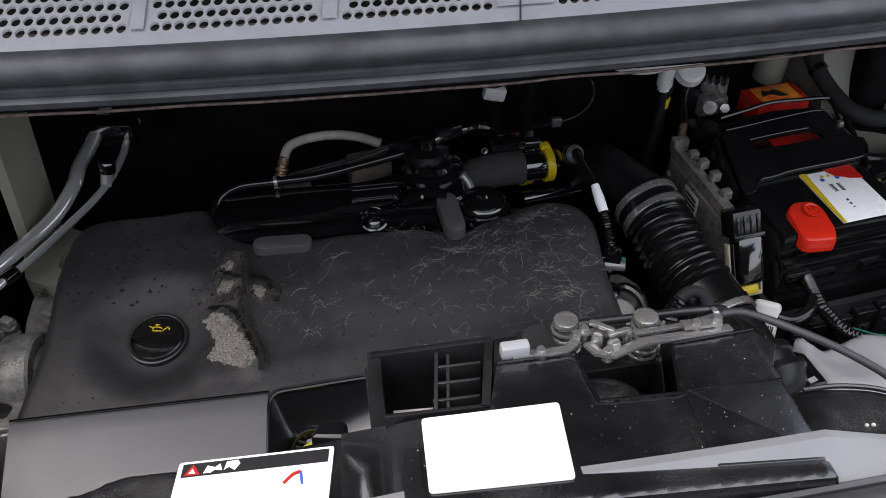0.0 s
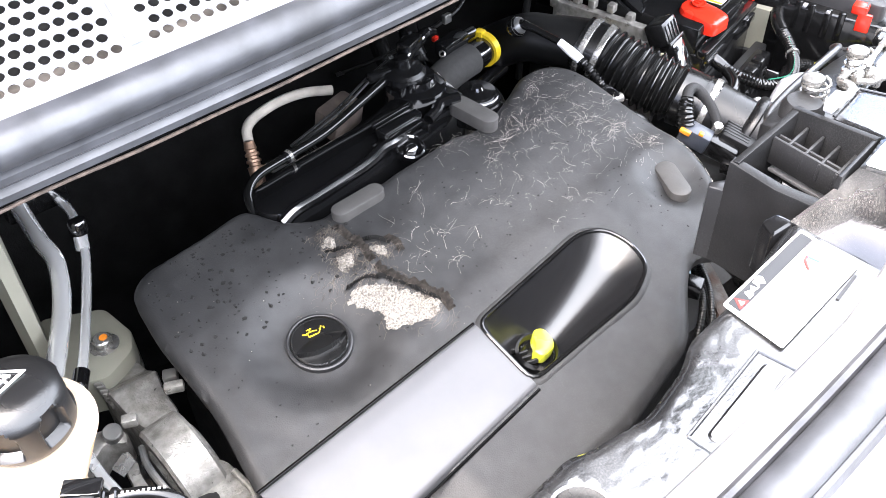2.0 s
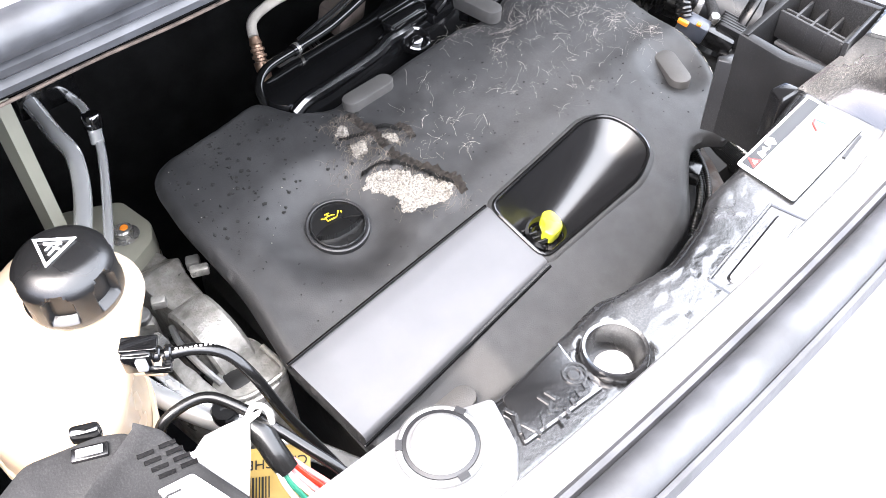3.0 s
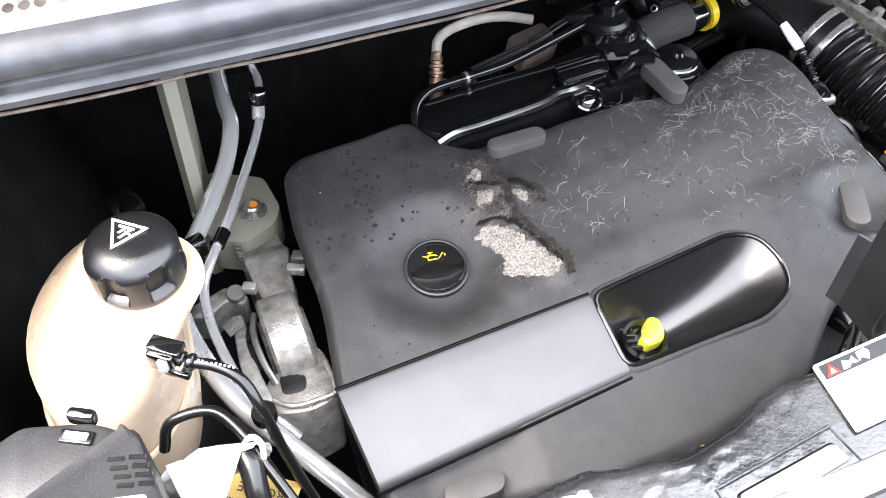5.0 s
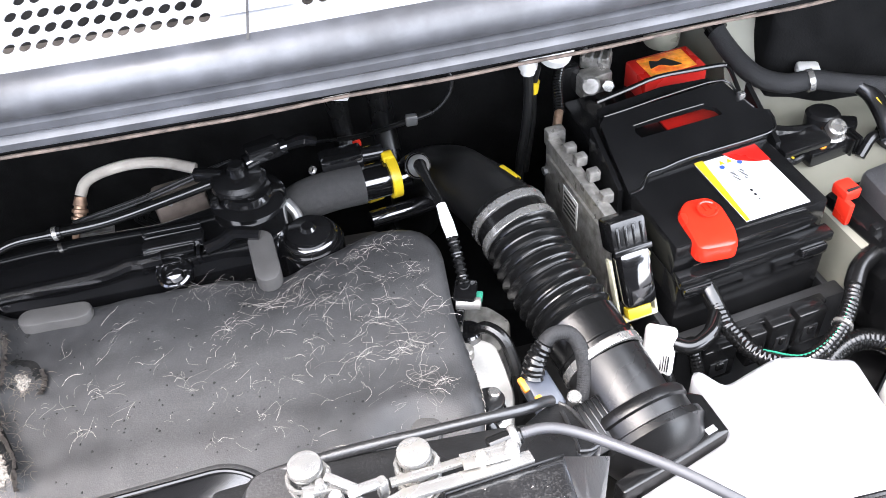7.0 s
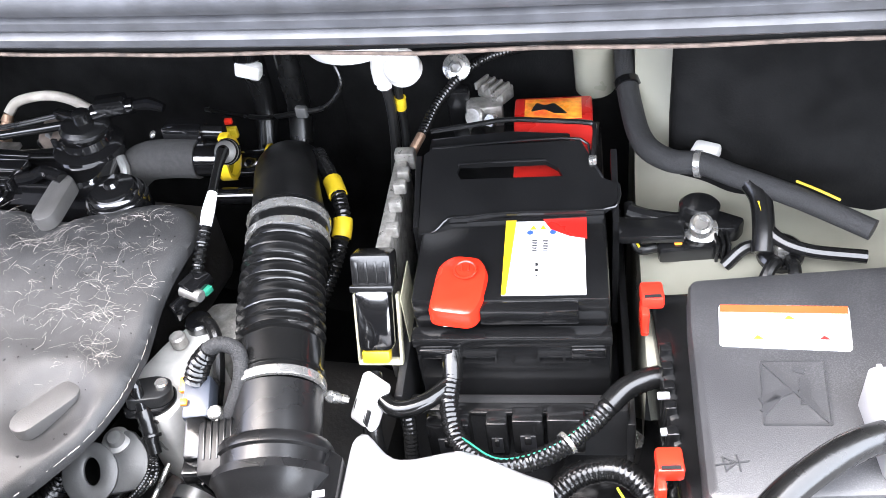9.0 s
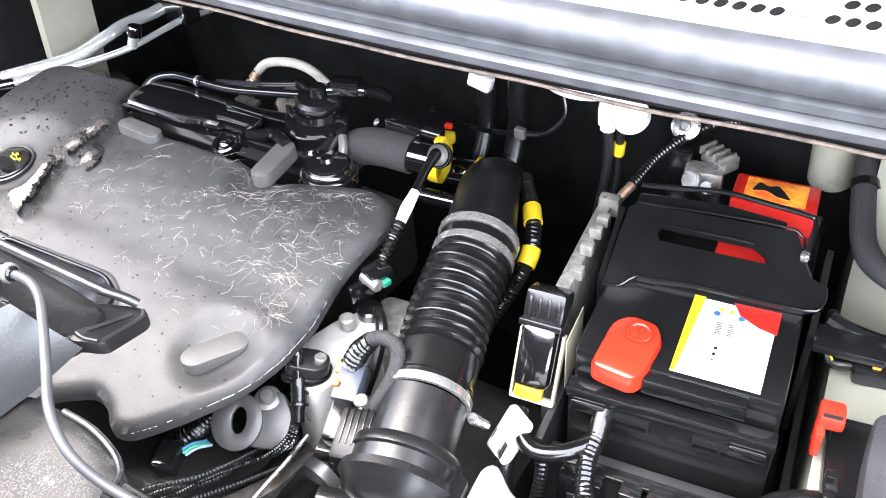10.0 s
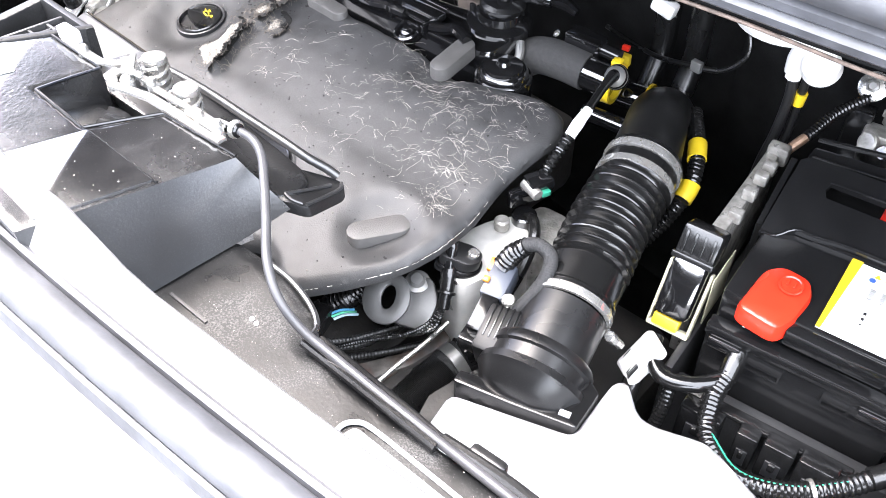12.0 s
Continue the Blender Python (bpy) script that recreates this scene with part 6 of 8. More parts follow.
def bar(bm, a, b, w, h):
    """A raised line on the lid."""
    dx, dy = b[0] - a[0], b[1] - a[1]
    ln = math.hypot(dx, dy)
    nx, ny = -dy / ln * w / 2, dx / ln * w / 2
    return prism(bm, [(a[0] + nx, -a[1] - ny), (b[0] + nx, -b[1] - ny), (b[0] - nx, -b[1] + ny), (a[0] - nx, -a[1] + ny)], lid_top(-0.001), lid_top(h), 0, m)


Q = [(0.044, 0.101), (0.091, 0.104), (0.082, 0.164), (0.035, 0.161)]
bm = B()
for a, b in zip(Q, Q[1:] + Q[:1]):
    bar(bm, a, b, 0.0018, 0.0012)
pic = part("moulded_pictogram", bm, M_LID, fb, "moulded square warning pictogram", smooth=0)
bm = bar(B(), (0.044, 0.102), (0.081, 0.163), 0.0022, 0.0016)
bar(bm, (0.036, 0.140), (0.066, 0.128), 0.007, 0.0010)
bar(bm, (0.036, 0.150), (0.050, 0.136), 0.006, 0.0010)
bar(bm, (0.072, 0.120), (0.068, 0.145), 0.008, 0.0010)
bar(bm, (0.072, 0.142), (0.078, 0.158), 0.004, 0.0010)
bar(bm, (0.066, 0.110), (0.074, 0.114), 0.006, 0.0010)
part("pictogram_relief", bm, M_LID, pic, smooth=0)
bm = bar(B(), (-0.006, 0.194), (0.018, 0.192), 0.0012, 0.0010)
bar(bm, (0.010, 0.186), (0.011, 0.200), 0.0012, 0.0010)
bar(bm, (0.000, 0.187), (0.001, 0.200), 0.0012, 0.0010)
bar(bm, (0.001, 0.188), (0.009, 0.193), 0.0012, 0.0010)
bar(bm, (0.001, 0.199), (0.009, 0.193), 0.0012, 0.0010)
part("moulded_mark", bm, M_LID, fb, "small moulded line symbol", smooth=0)
for v in (0.032, 0.202):
    lv = part("lever", fbox(B(), -0.030 - 0.04 * v, v - 0.010, 0.925, 0.020, 0.022, 0.014, 0.003), M_RED, fb, "red locking lever")
    part("lever_foot", fbox(B(), -0.037 - 0.04 * v, v, 0.908, 0.007, 0.020, 0.028, 0.002), M_RED, lv)
    part("lever_slot", fbox(B(), -0.030 - 0.04 * v, v - 0.002, 0.9325, 0.014, 0.003, 0.001, 0), M_INK, lv)
for v in (0.065, 0.085, 0.105, 0.125, 0.15, 0.17):
    part("side_rib", fbox(B(), -0.020 - 0.06 * v, v, 0.885, 0.010, 0.010, 0.046, 0.002), M_SATIN, fb)
for v in (0.115, 0.150):
    part("side_clip", fbox(B(), -0.026 - 0.05 * v, v, 0.905, 0.010, 0.006, 0.004, 0.001), M_GREYBOX, fb)

# stay, bolt and blocks between the battery and the fuse box
bt = thing("tray_bracket", (0.58, 0.79, 0.74), "black bracket bolted beside the battery tray", "bracket")
part("foot", prism(B(), rounded([(0.535, 0.74), (0.55, 0.80), (0.57, 0.83), (0.63, 0.83), (0.645, 0.74), (0.60, 0.69)], 0.01), 0.72, 0.772, 0.004), M_SATIN, bt)
part("bolt", lathe(B(), (0.594, 0.802, 0.770), (0, 0, 1), [(0.012, 0), (0.012, 0.003), (0.007, 0.004), (0.007, 0.010), (0.005, 0.012), (0, 0.012)], 6), M_ZINC, bt, "zinc hexagon bolt")
part("pale_pad", box(B(), (0.572, 0.786, 0.785), (0.040, 0.014, 0.022), rotz(12), 0.003), M_WHITE, bt, "pale plastic pad")
ho = thing("front_loom", (0.6, 0.72, 0.8), "thick taped black loom bent in front of the fuse box", "wiring")
part("loom", tube(B(), [(0.545, 0.70, 0.80), (0.567, 0.722, 0.815), (0.598, 0.733, 0.822), (0.628, 0.722, 0.815), (0.645, 0.69, 0.79)], 0.011, 14, ribs=0.0007, pitch=0.005), M_RUBBER, ho)
fh = thing("washer_hose", (0.74, 0.7, 0.95), "thick black hose crossing over the fuse box corner", "hose")
part("hose", tube(B(), [(0.70, 0.60, 0.94), (0.718, 0.645, 0.958), (0.740, 0.680, 0.965), (0.768, 0.716, 0.962), (0.81, 0.76, 0.94), (0.84, 0.80, 0.90)], 0.011, 16), M_RUBBER, fh)
gb = thing("grey_block", (0.80, 0.75, 0.93), "pale grey plastic block behind the hose", "plastic block")
part("body", box(B(), (0.800, 0.755, 0.945), (0.05, 0.07, 0.05), rotz(20), 0.005), M_GREYBOX, gb)
part("rib", box(B(), (0.782, 0.752, 0.971), (0.004, 0.06, 0.004), rotz(20), 0.001), M_GREYBOX, gb)
# plug and wires beside the filter lid
wp = thing("white_plug", (0.6, 0.6, 0.85), "white wiring plug with an orange-striped connector", "connector")
part("plug", box(B(), (0.588, 0.640, 0.85), (0.026, 0.024, 0.024), rotz(-15), 0.002), M_WHITE, wp)
for k in range(2):
    part("orange_stripe", box(B(), (0.604 + 0.012 * k, 0.638 - 0.002 * k, 0.862), (0.006, 0.018, 0.003), rotz(-15), 0.0005), M_ORANGE, wp, "orange stripe")
part("connector", box(B(), (0.612, 0.637, 0.848), (0.030, 0.026, 0.026), rotz(-15), 0.002), M_GLOSS, wp)
part("wire", tube(B(), [(0.615, 0.645, 0.855), (0.622, 0.66, 0.858), (0.618, 0.685, 0.85), (0.605, 0.705, 0.84)], 0.0012, 6), M_LIME, wp, "yellow-green wire")
part("wire", tube(B(), [(0.58, 0.60, 0.85), (0.592, 0.592, 0.853), (0.61, 0.58, 0.85), (0.63, 0.57, 0.84)], 0.0012, 6), M_LIME, wp, "yellow-green wire")
part("wire", tube(B(), [(0.585, 0.592, 0.845), (0.6, 0.58, 0.848), (0.62, 0.565, 0.84)], 0.0012, 6), M_WHITE, wp)
part("lead", tube(B(), [(0.60, 0.685, 0.835), (0.63, 0.68, 0.84), (0.66, 0.665, 0.835), (0.70, 0.65, 0.82)], 0.008, 10, ribs=0.0008, pitch=0.004), M_RUBBER, wp)

# ---- coolant bottle corner ----
bot = thing("coolant_bottle", (-0.575, 0.51, 0.9), "cream translucent coolant expansion bottle with a black screw cap", "coolant bottle")
RC = Vector((-0.539, 0.524, 0))
prof = [(0.0, 0.88), (0.05, 0.88), (0.072, 0.90), (0.084, 0.95), (0.088, 1.0), (0.084, 1.045), (0.070, 1.075), (0.050, 1.088), (0.036, 1.090), (0.028, 1.092), (0.028, 1.10), (0.0, 1.10)]
bm = B()
n = 40
rings = []
for r, z in prof:
    if r == 0:
        rings.append([bm.verts.new((RC.x - 0.03, RC.y, z))])
        continue
    ring = []
    for k in range(n):
        a = 2 * math.pi * k / n
        e = 0.60 + 0.06 * math.cos(2 * a) if z < 1.085 else 1.0
        k2 = min(1, max(0, (1.095 - z) / 0.05))
        ring.append(bm.verts.new((RC.x - 0.042 * k2 + r * e * math.cos(a), RC.y - 0.0 * k2 + r * (1.15 if z < 1.085 else 1.0) * math.sin(a), z)))
    rings.append(ring)
for a, b in zip(rings, rings[1:]):
    for k in range(n):
        j = (k + 1) % n
        if len(a) == 1:
            bm.faces.new((a[0], b[j], b[k]))
        elif len(b) == 1:
            bm.faces.new((a[k], a[j], b[0]))
        else:
            bm.faces.new((a[k], a[j], b[j], b[k]))
part("bottle", bm, M_BOTTLE, bot, smooth=60)
part("bottle_seam", tube(B(), [(RC.x - 0.042 + 0.0575 * math.cos(a), RC.y + 0.1012 * math.sin(a), 1.0) for a in [k * math.pi / 16 for k in range(33)]], 0.0025, 6, per=1, caps=False), M_BOTTLE, bot)
# domed cap with six arched grip hollows round its side
bm = B()
rings = []
NA = 216
for z, r in [(1.095, 0.0325), (1.0975, 0.0334), (1.1005, 0.0336), (1.1025, 0.0336)] + [(1.1045 + 0.0012 * k, 0.0336) for k in range(17)] + [(1.1260, 0.0330), (1.1285, 0.0318), (1.1310, 0.0300), (1.1335, 0.0272), (1.1355, 0.0240), (1.1370, 0.020), (1.1380, 0.014), (1.1384, 0.007)]:
    ring = []
    for k in range(NA):
        a = 2 * math.pi * k / NA
        off = abs((a + math.pi / 6) % (math.pi / 3) - math.pi / 6) / 0.30
        arch = 1.1285 - 0.0075 * off ** 2
        hollow = 0.0
        if off < 1.0 and z > 1.1015:
            hollow = 0.0060 * min(1.0, max(0.0, (arch - z) / 0.0030)) * min(1.0, (z - 1.1015) / 0.0028) * min(1.0, (1.0 - off) / 0.10)
        ring.append(bm.verts.new((RC.x + (r - hollow) * math.cos(a), RC.y + (r - hollow) * math.sin(a), z)))
    rings.append(ring)
for a, b in zip(rings, rings[1:]):
    for k in range(NA):
        j = (k + 1) % NA
        bm.faces.new((a[k], a[j], b[j], b[k]))
bm.faces.new(rings[-1])
capob = part("cap", bm, M_CAPTOP, bot, "black screw cap with arched grip hollows", smooth=38)


def tri_ring(s, w):
    bm = B()
    P = [Vector((math.cos(radians(90 + 120 * k)) * s, math.sin(radians(90 + 120 * k)) * s)) for k in range(3)]
    Q = [p * (1 - w) for p in P]
    for k in range(3):
        j = (k + 1) % 3
        prism(bm, [P[k], P[j], Q[j], Q[k]], 0, 0.0008)
    prism(bm, [(-0.0060, -0.0048), (0.0060, -0.0048), (0.0060, -0.0030), (-0.0060, -0.0030)], 0, 0.0008)
    prism(bm, [(-0.0045, -0.0025), (-0.003, -0.0025), (0.001, 0.006), (-0.0005, 0.006)], 0, 0.0008)
    prism(bm, [(0.0, -0.0025), (0.0015, -0.0025), (0.004, 0.002), (0.0025, 0.002)], 0, 0.0008)
    prism(bm, [(-0.006, 0.0005), (-0.001, -0.001), (-0.001, 0.0005), (-0.006, 0.002)], 0, 0.0008)
    return bm


bm = tri_ring(0.0168, 0.2)
bmesh.ops.transform(bm, matrix=Matrix.Translation((RC.x - 0.001, RC.y + 0.003, 1.1388)) @ rotz(146), verts=bm.verts)
part("warning_mark", bm, M_PAPER, capob, "white hot-surface warning triangle", smooth=0)
# outlet and its hose
part("outlet", cyl(B(), (-0.530, 0.452, 1.085), (-0.515, 0.440, 1.085), 0.009, n=16), M_BOTTLE, bot)
hl = thing("coolant_hose", (-0.49, 0.42, 1.05), "thin black coolant hose with a quick connector", "hose")
part("hose", tube(B(), [(-0.515, 0.442, 1.091), (-0.495, 0.432, 1.092), (-0.480, 0.420, 1.086), (-0.471, 0.404, 1.068), (-0.462, 0.388, 1.03), (-0.445, 0.36, 0.98), (-0.43, 0.34, 0.93)], 0.0040, 12), M_RUBBER, hl)
for k in range(9):
    part("hose_print", box(B(), (-0.506 + 0.0028 * k, 0.4375 - 0.0015 * k, 1.0958), (0.0016, 0.0014, 0.0006), rotz(-30), 0), M_WHITE, hl, smooth=0)
con = part("connector", box(B(), (-0.527, 0.449, 1.094), (0.020, 0.017, 0.018), rotz(-32), 0.002), M_GLOSS, hl, "black quick connector")
part("connector_top", box(B(), (-0.525, 0.4485, 1.104), (0.024, 0.012, 0.005), rotz(-32), 0.001), M_GLOSS, con)
part("connector_clip", box(B(), (-0.529, 0.4395, 1.096), (0.007, 0.005, 0.010), rotz(-32), 0.001), M_GREYBOX, con, "pale grey release clip")
part("connector_foot", box(B(), (-0.521, 0.437, 1.088), (0.018, 0.006, 0.006), rotz(-32), 0.001), M_GLOSS, con)
for k in range(2):
    part("connector_collar", cyl(B(), (-0.519 + 0.006 * k, 0.4445 - 0.0035 * k, 1.092), (-0.515 + 0.006 * k, 0.4422 - 0.0035 * k, 1.092), 0.0062, n=16, bevel=0.001), M_SATIN, hl)
h2 = thing("drain_hose", (-0.49, 0.38, 1.0), "thin black hose curving past the white sleeve", "hose")
part("hose", tube(B(), [(-0.545, 0.415, 1.03), (-0.535, 0.420, 1.055), (-0.507, 0.419, 1.06), (-0.490, 0.402, 1.055), (-0.470, 0.365, 1.04), (-0.450, 0.325, 1.02), (-0.44, 0.30, 0.99)], 0.0040, 12), M_RUBBER, h2)

# air conditioning pipes
pp = thing("air_con_pipe", (-0.48, 0.75, 0.85), "bent bare aluminium air conditioning pipe", "pipe")
part("pipe", tube(B(), [(-0.470, 1.02, 0.97), (-0.468, 0.94, 0.955), (-0.466, 0.875, 0.955), (-0.463, 0.838, 0.950), (-0.478, 0.79, 0.935), (-0.512, 0.715, 0.93), (-0.533, 0.672, 0.928), (-0.541, 0.63, 0.925), (-0.532, 0.585, 0.915), (-0.505, 0.525, 0.905), (-0.465, 0.475, 0.89), (-0.42, 0.43, 0.86), (-0.37, 0.39, 0.80)], 0.0092, 18), M_PIPE, pp)
part("clip", box(B(), (-0.524, 0.688, 0.930), (0.034, 0.012, 0.026), rotz(-66) @ rotz(90), 0.003), M_GLOSS, pp, "black pipe clip")
pt = thing("thin_pipe", (-0.45, 0.8, 0.85), "thin bare aluminium pipe with a black service valve cap", "pipe")
part("pipe", tube(B(), [(-0.432, 1.0, 0.94), (-0.428, 0.945, 0.945), (-0.424, 0.91, 0.945), (-0.430, 0.862, 0.938), (-0.445, 0.815, 0.933), (-0.478, 0.73, 0.93), (-0.505, 0.672, 0.928), (-0.517, 0.64, 0.92), (-0.512, 0.59, 0.91), (-0.492, 0.53, 0.90), (-0.455, 0.49, 0.87)], 0.0050, 14), M_PIPE, pt)
part("valve_stem", cyl(B(), (-0.432, 0.860, 0.936), (-0.427, 0.868, 0.962), 0.0075, n=16), M_PIPE, pt)
part("valve_cap", lathe(B(), (-0.428, 0.866, 0.952), (0.1, 0.25, 1), [(0, 0), (0.010, 0), (0.0105, 0.003), (0.0105, 0.013), (0.009, 0.0155), (0, 0.016)], 20), M_GLOSS, pt, "black valve cap")
part("collar", cyl(B(), (-0.489, 0.706, 0.929), (-0.498, 0.688, 0.929), 0.0078, n=14, bevel=0.001), M_GLOSS, pt)
part("pipe_block", box(B(), (-0.45, 0.955, 0.955), (0.07, 0.03, 0.035), rotz(3), 0.004), M_GLOSS, pt, "black pipe bracket")

# engine mount
em = thing("engine_mount", (-0.45, 0.62, 0.8), "cast aluminium engine mount arm with bolts", "engine mount")
part("pad", prism(B(), rounded([(-0.505, 0.735), (-0.470, 0.722), (-0.437, 0.742), (-0.428, 0.765), (-0.440, 0.815), (-0.50, 0.84), (-0.525, 0.78)], 0.008, 4), 0.84, 0.888, 0.002), M_CREAM, em, "painted mounting plate")
part("bolt", lathe(B(), (-0.458, 0.766, 0.885), (0, 0, 1), [(0, 0), (0.0155, 0), (0.0155, 0.003), (0.010, 0.004), (0.0098, 0.012), (0.008, 0.0135), (0, 0.0135)], 6 * 4), M_ZINC, em, "zinc flange bolt")
part("paint_dab", lathe(B(), (-0.456, 0.765, 0.8988), (0, 0, 1), [(0, 0.0), (0.0045, 0.0), (0.004, 0.0008), (0, 0.001)], 9), M_ORANGE, em, "orange paint dab")


part("arm", prism(B(), rounded([(-0.482, 0.738), (-0.474, 0.752), (-0.440, 0.752), (-0.434, 0.735), (-0.428, 0.700), (-0.432, 0.672), (-0.430, 0.635), (-0.462, 0.630), (-0.470, 0.650), (-0.477, 0.690), (-0.480, 0.715)], 0.008, 3), 0.80, lambda x, y: 0.897 - 0.028 * min(1.0, max(0.0, (y - 0.695) / 0.03)), 0.004), M_ALU, em)
part("drum", lathe(B(), (-0.470, 0.588, 0.872), (1, 0.12, 0.06), [(0.0, 0.0), (0.030, 0.0), (0.034, 0.004), (0.049, 0.004), (0.052, 0.007), (0.052, 0.039), (0.049, 0.042), (0.036, 0.042), (0.032, 0.046), (0.0, 0.046)], 48), M_ALU, em, "cast drum round the rubber bush")
for k in range(6):
    part("arm_rib", box(B(), (-0.4805 + 0.001 * k, 0.722 - 0.006 * k, 0.882), (0.008, 0.0022, 0.012), rotz(-25), 0.0006), M_ALU, em)
part("arm_nub", box(B(), (-0.4265, 0.640, 0.926), (0.018, 0.009, 0.010), rotz(-22), 0.002), M_ALU, em)
part("arm_nub", box(B(), (-0.4735, 0.632, 0.922), (0.014, 0.010, 0.010), rotz(-22), 0.002), M_ALU, em)
part("arm_nub", box(B(), (-0.421, 0.678, 0.898), (0.014, 0.012, 0.012), rotz(-22), 0.002), M_STEEL, em)
part("bush_ring", tube(B(), [(-0.475, 0.612, 0.905), (-0.478, 0.585, 0.912), (-0.474, 0.556, 0.908), (-0.466, 0.536, 0.894)], 0.0032, 8), M_STEEL, em)
part("bush_rubber", tube(B(), [(-0.479, 0.605, 0.90), (-0.482, 0.58, 0.906), (-0.478, 0.55, 0.90)], 0.005, 8), M_RUBBER, em)
part("link", prism(B(), rounded([(-0.496, 0.612), (-0.486, 0.616), (-0.482, 0.585), (-0.478, 0.545), (-0.470, 0.518), (-0.482, 0.508), (-0.493, 0.53), (-0.496, 0.57)], 0.005, 3), 0.83, lambda x, y: 0.908 - 0.2 * max(0, 0.56 - y), 0.003), M_ALU, em)
part("link_bolt", cyl(B(), (-0.502, 0.594, 0.912), (-0.488, 0.600, 0.916), 0.0075, n=6), M_ZINC, em, "zinc hexagon bolt")
part("cradle", prism(B(), rounded([(-0.426, 0.572), (-0.416, 0.560), (-0.411, 0.509), (-0.438, 0.500), (-0.468, 0.503), (-0.480, 0.520), (-0.474, 0.545), (-0.45, 0.556)], 0.008, 3), 0.80, lambda x, y: 0.893 + 0.12 * max(0, y - 0.535), 0.005), M_ALU, em)
# a near-black plate paints the shade of the cradle's hollow
part("hollow_shade_patch", prism(B(), rounded([(-0.463, 0.545), (-0.437, 0.541), (-0.440, 0.522), (-0.462, 0.522)], 0.007, 3), 0.888, 0.8945, 0.001), M_DARKIN, em, "near-black patch for the shaded hollow")
part("cradle_rim", tube(B(), [(-0.472, 0.520, 0.895), (-0.455, 0.508, 0.896), (-0.43, 0.508, 0.897), (-0.414, 0.514, 0.898), (-0.418, 0.545, 0.900)], 0.0028, 8), M_ALU, em)
part("socket_bolt", lathe(B(), (-0.480, 0.498, 0.905), (0.0, -0.2, 1), [(0, 0), (0.0115, 0), (0.0115, 0.012), (0.010, 0.0145), (0.0035, 0.0145), (0.003, 0.010), (0, 0.010)], 24), M_SATIN, em, "black socket bolt")
part("lower_arm", prism(B(), rounded([(-0.518, 0.575), (-0.505, 0.572), (-0.492, 0.535), (-0.478, 0.520), (-0.486, 0.505), (-0.505, 0.520)], 0.005, 3), 0.84, 0.888, 0.003), M_ALU, em)
part("front_stay", prism(B(), rounded([(-0.535, 0.655), (-0.50, 0.672), (-0.478, 0.655), (-0.482, 0.64), (-0.50, 0.652), (-0.52, 0.635), (-0.538, 0.64)], 0.005, 3), 0.85, 0.885, 0.004), M_ALU, em)
part("stay_nut", cyl(B(), (-0.490, 0.656, 0.884), (-0.490, 0.654, 0.894), 0.009, n=18, bevel=0.001), M_STEEL, em)
part("name_plate", box(B(), (-0.5, 0.552, 0.885), (0.006, 0.03, 0.02), rotz(12), 0.001), M_WHITE, em, "small printed plate")

# cream wing rail behind the pipes
bm = strip(B(), [[(-0.521 - 0.004 * s, 0.80 - 0.02 * s, 1.10 - 0.30 * s), (-0.513 - 0.004 * s, 0.782 - 0.02 * s, 1.10 - 0.30 * s), (-0.500 - 0.006 * s, 0.785 - 0.02 * s, 1.10 - 0.30 * s), (-0.496 - 0.006 * s, 0.86 - 0.02 * s, 1.10 - 0.30 * s)] for s in (0, 0.25, 0.5, 0.75, 1)])
single("wing_rail", bm, M_CREAM, "cream-painted wing rail beside the pipes", "wing rail", "structure")
bm = lathe(B(), (-0.622, 0.903, 0.785), (0.85, -0.3, 0.45), [(0, 0.012), (0.018, 0.012), (0.019, 0.02), (0.024, 0.022), (0.028, 0.014), (0.028, 0.0)], 24)
single("rubber_plug", bm, M_RUBBER, "round black rubber plug in the felt-lined wing", "plug")

# relay box, white sleeve and brown tag in front of the bottle
rb = thing("relay_box", (-0.59, 0.36, 1.0), "black plastic relay box with moulded lettering", "relay box")
part("base", box(B(), (-0.600, 0.335, 1.05), (0.13, 0.09, 0.11), rotz(14), 0.006), M_MATTE, rb)
part("cover", prism(B(), rounded([(-0.72, 0.34), (-0.70, 0.372), (-0.640, 0.390), (-0.614, 0.405), (-0.572, 0.397), (-0.556, 0.388), (-0.553, 0.365), (-0.575, 0.352), (-0.62, 0.345), (-0.66, 0.30)], 0.006, 3), 1.06, 1.114, 0.004), M_MATTE, rb)
part("cover_step", prism(B(), rounded([(-0.553, 0.388), (-0.541, 0.372), (-0.535, 0.344), (-0.52, 0.30), (-0.55, 0.28), (-0.66, 0.28), (-0.66, 0.325), (-0.585, 0.345), (-0.566, 0.358)], 0.004, 3), 1.06, lambda x, y: 1.122 + 0.05 * max(0, x + 0.57), 0.004), M_MATTE, rb)
for k in range(3):
    part("cover_rib", tube(B(), [(-0.605 + 0.022 * k, 0.288, 1.121), (-0.602 + 0.022 * k, 0.33, 1.1225)], 0.0025, 6, per=2), M_MATTE, rb)
part("latch_tongue", box(B(), (-0.577, 0.402, 1.113), (0.018, 0.008, 0.012), rotz(-22), 0.003), M_GLOSS, rb, "black latch tongue")
lt = part("latch_frame", box(B(), (-0.580, 0.387, 1.1135), (0.021, 0.009, 0.006), rotz(-22), 0.001), M_SATIN, rb)
part("latch_window", box(B(), (-0.580, 0.387, 1.1168), (0.015, 0.005, 0.001), rotz(-22), 0), M_GREYBOX, lt, "pale latch window")
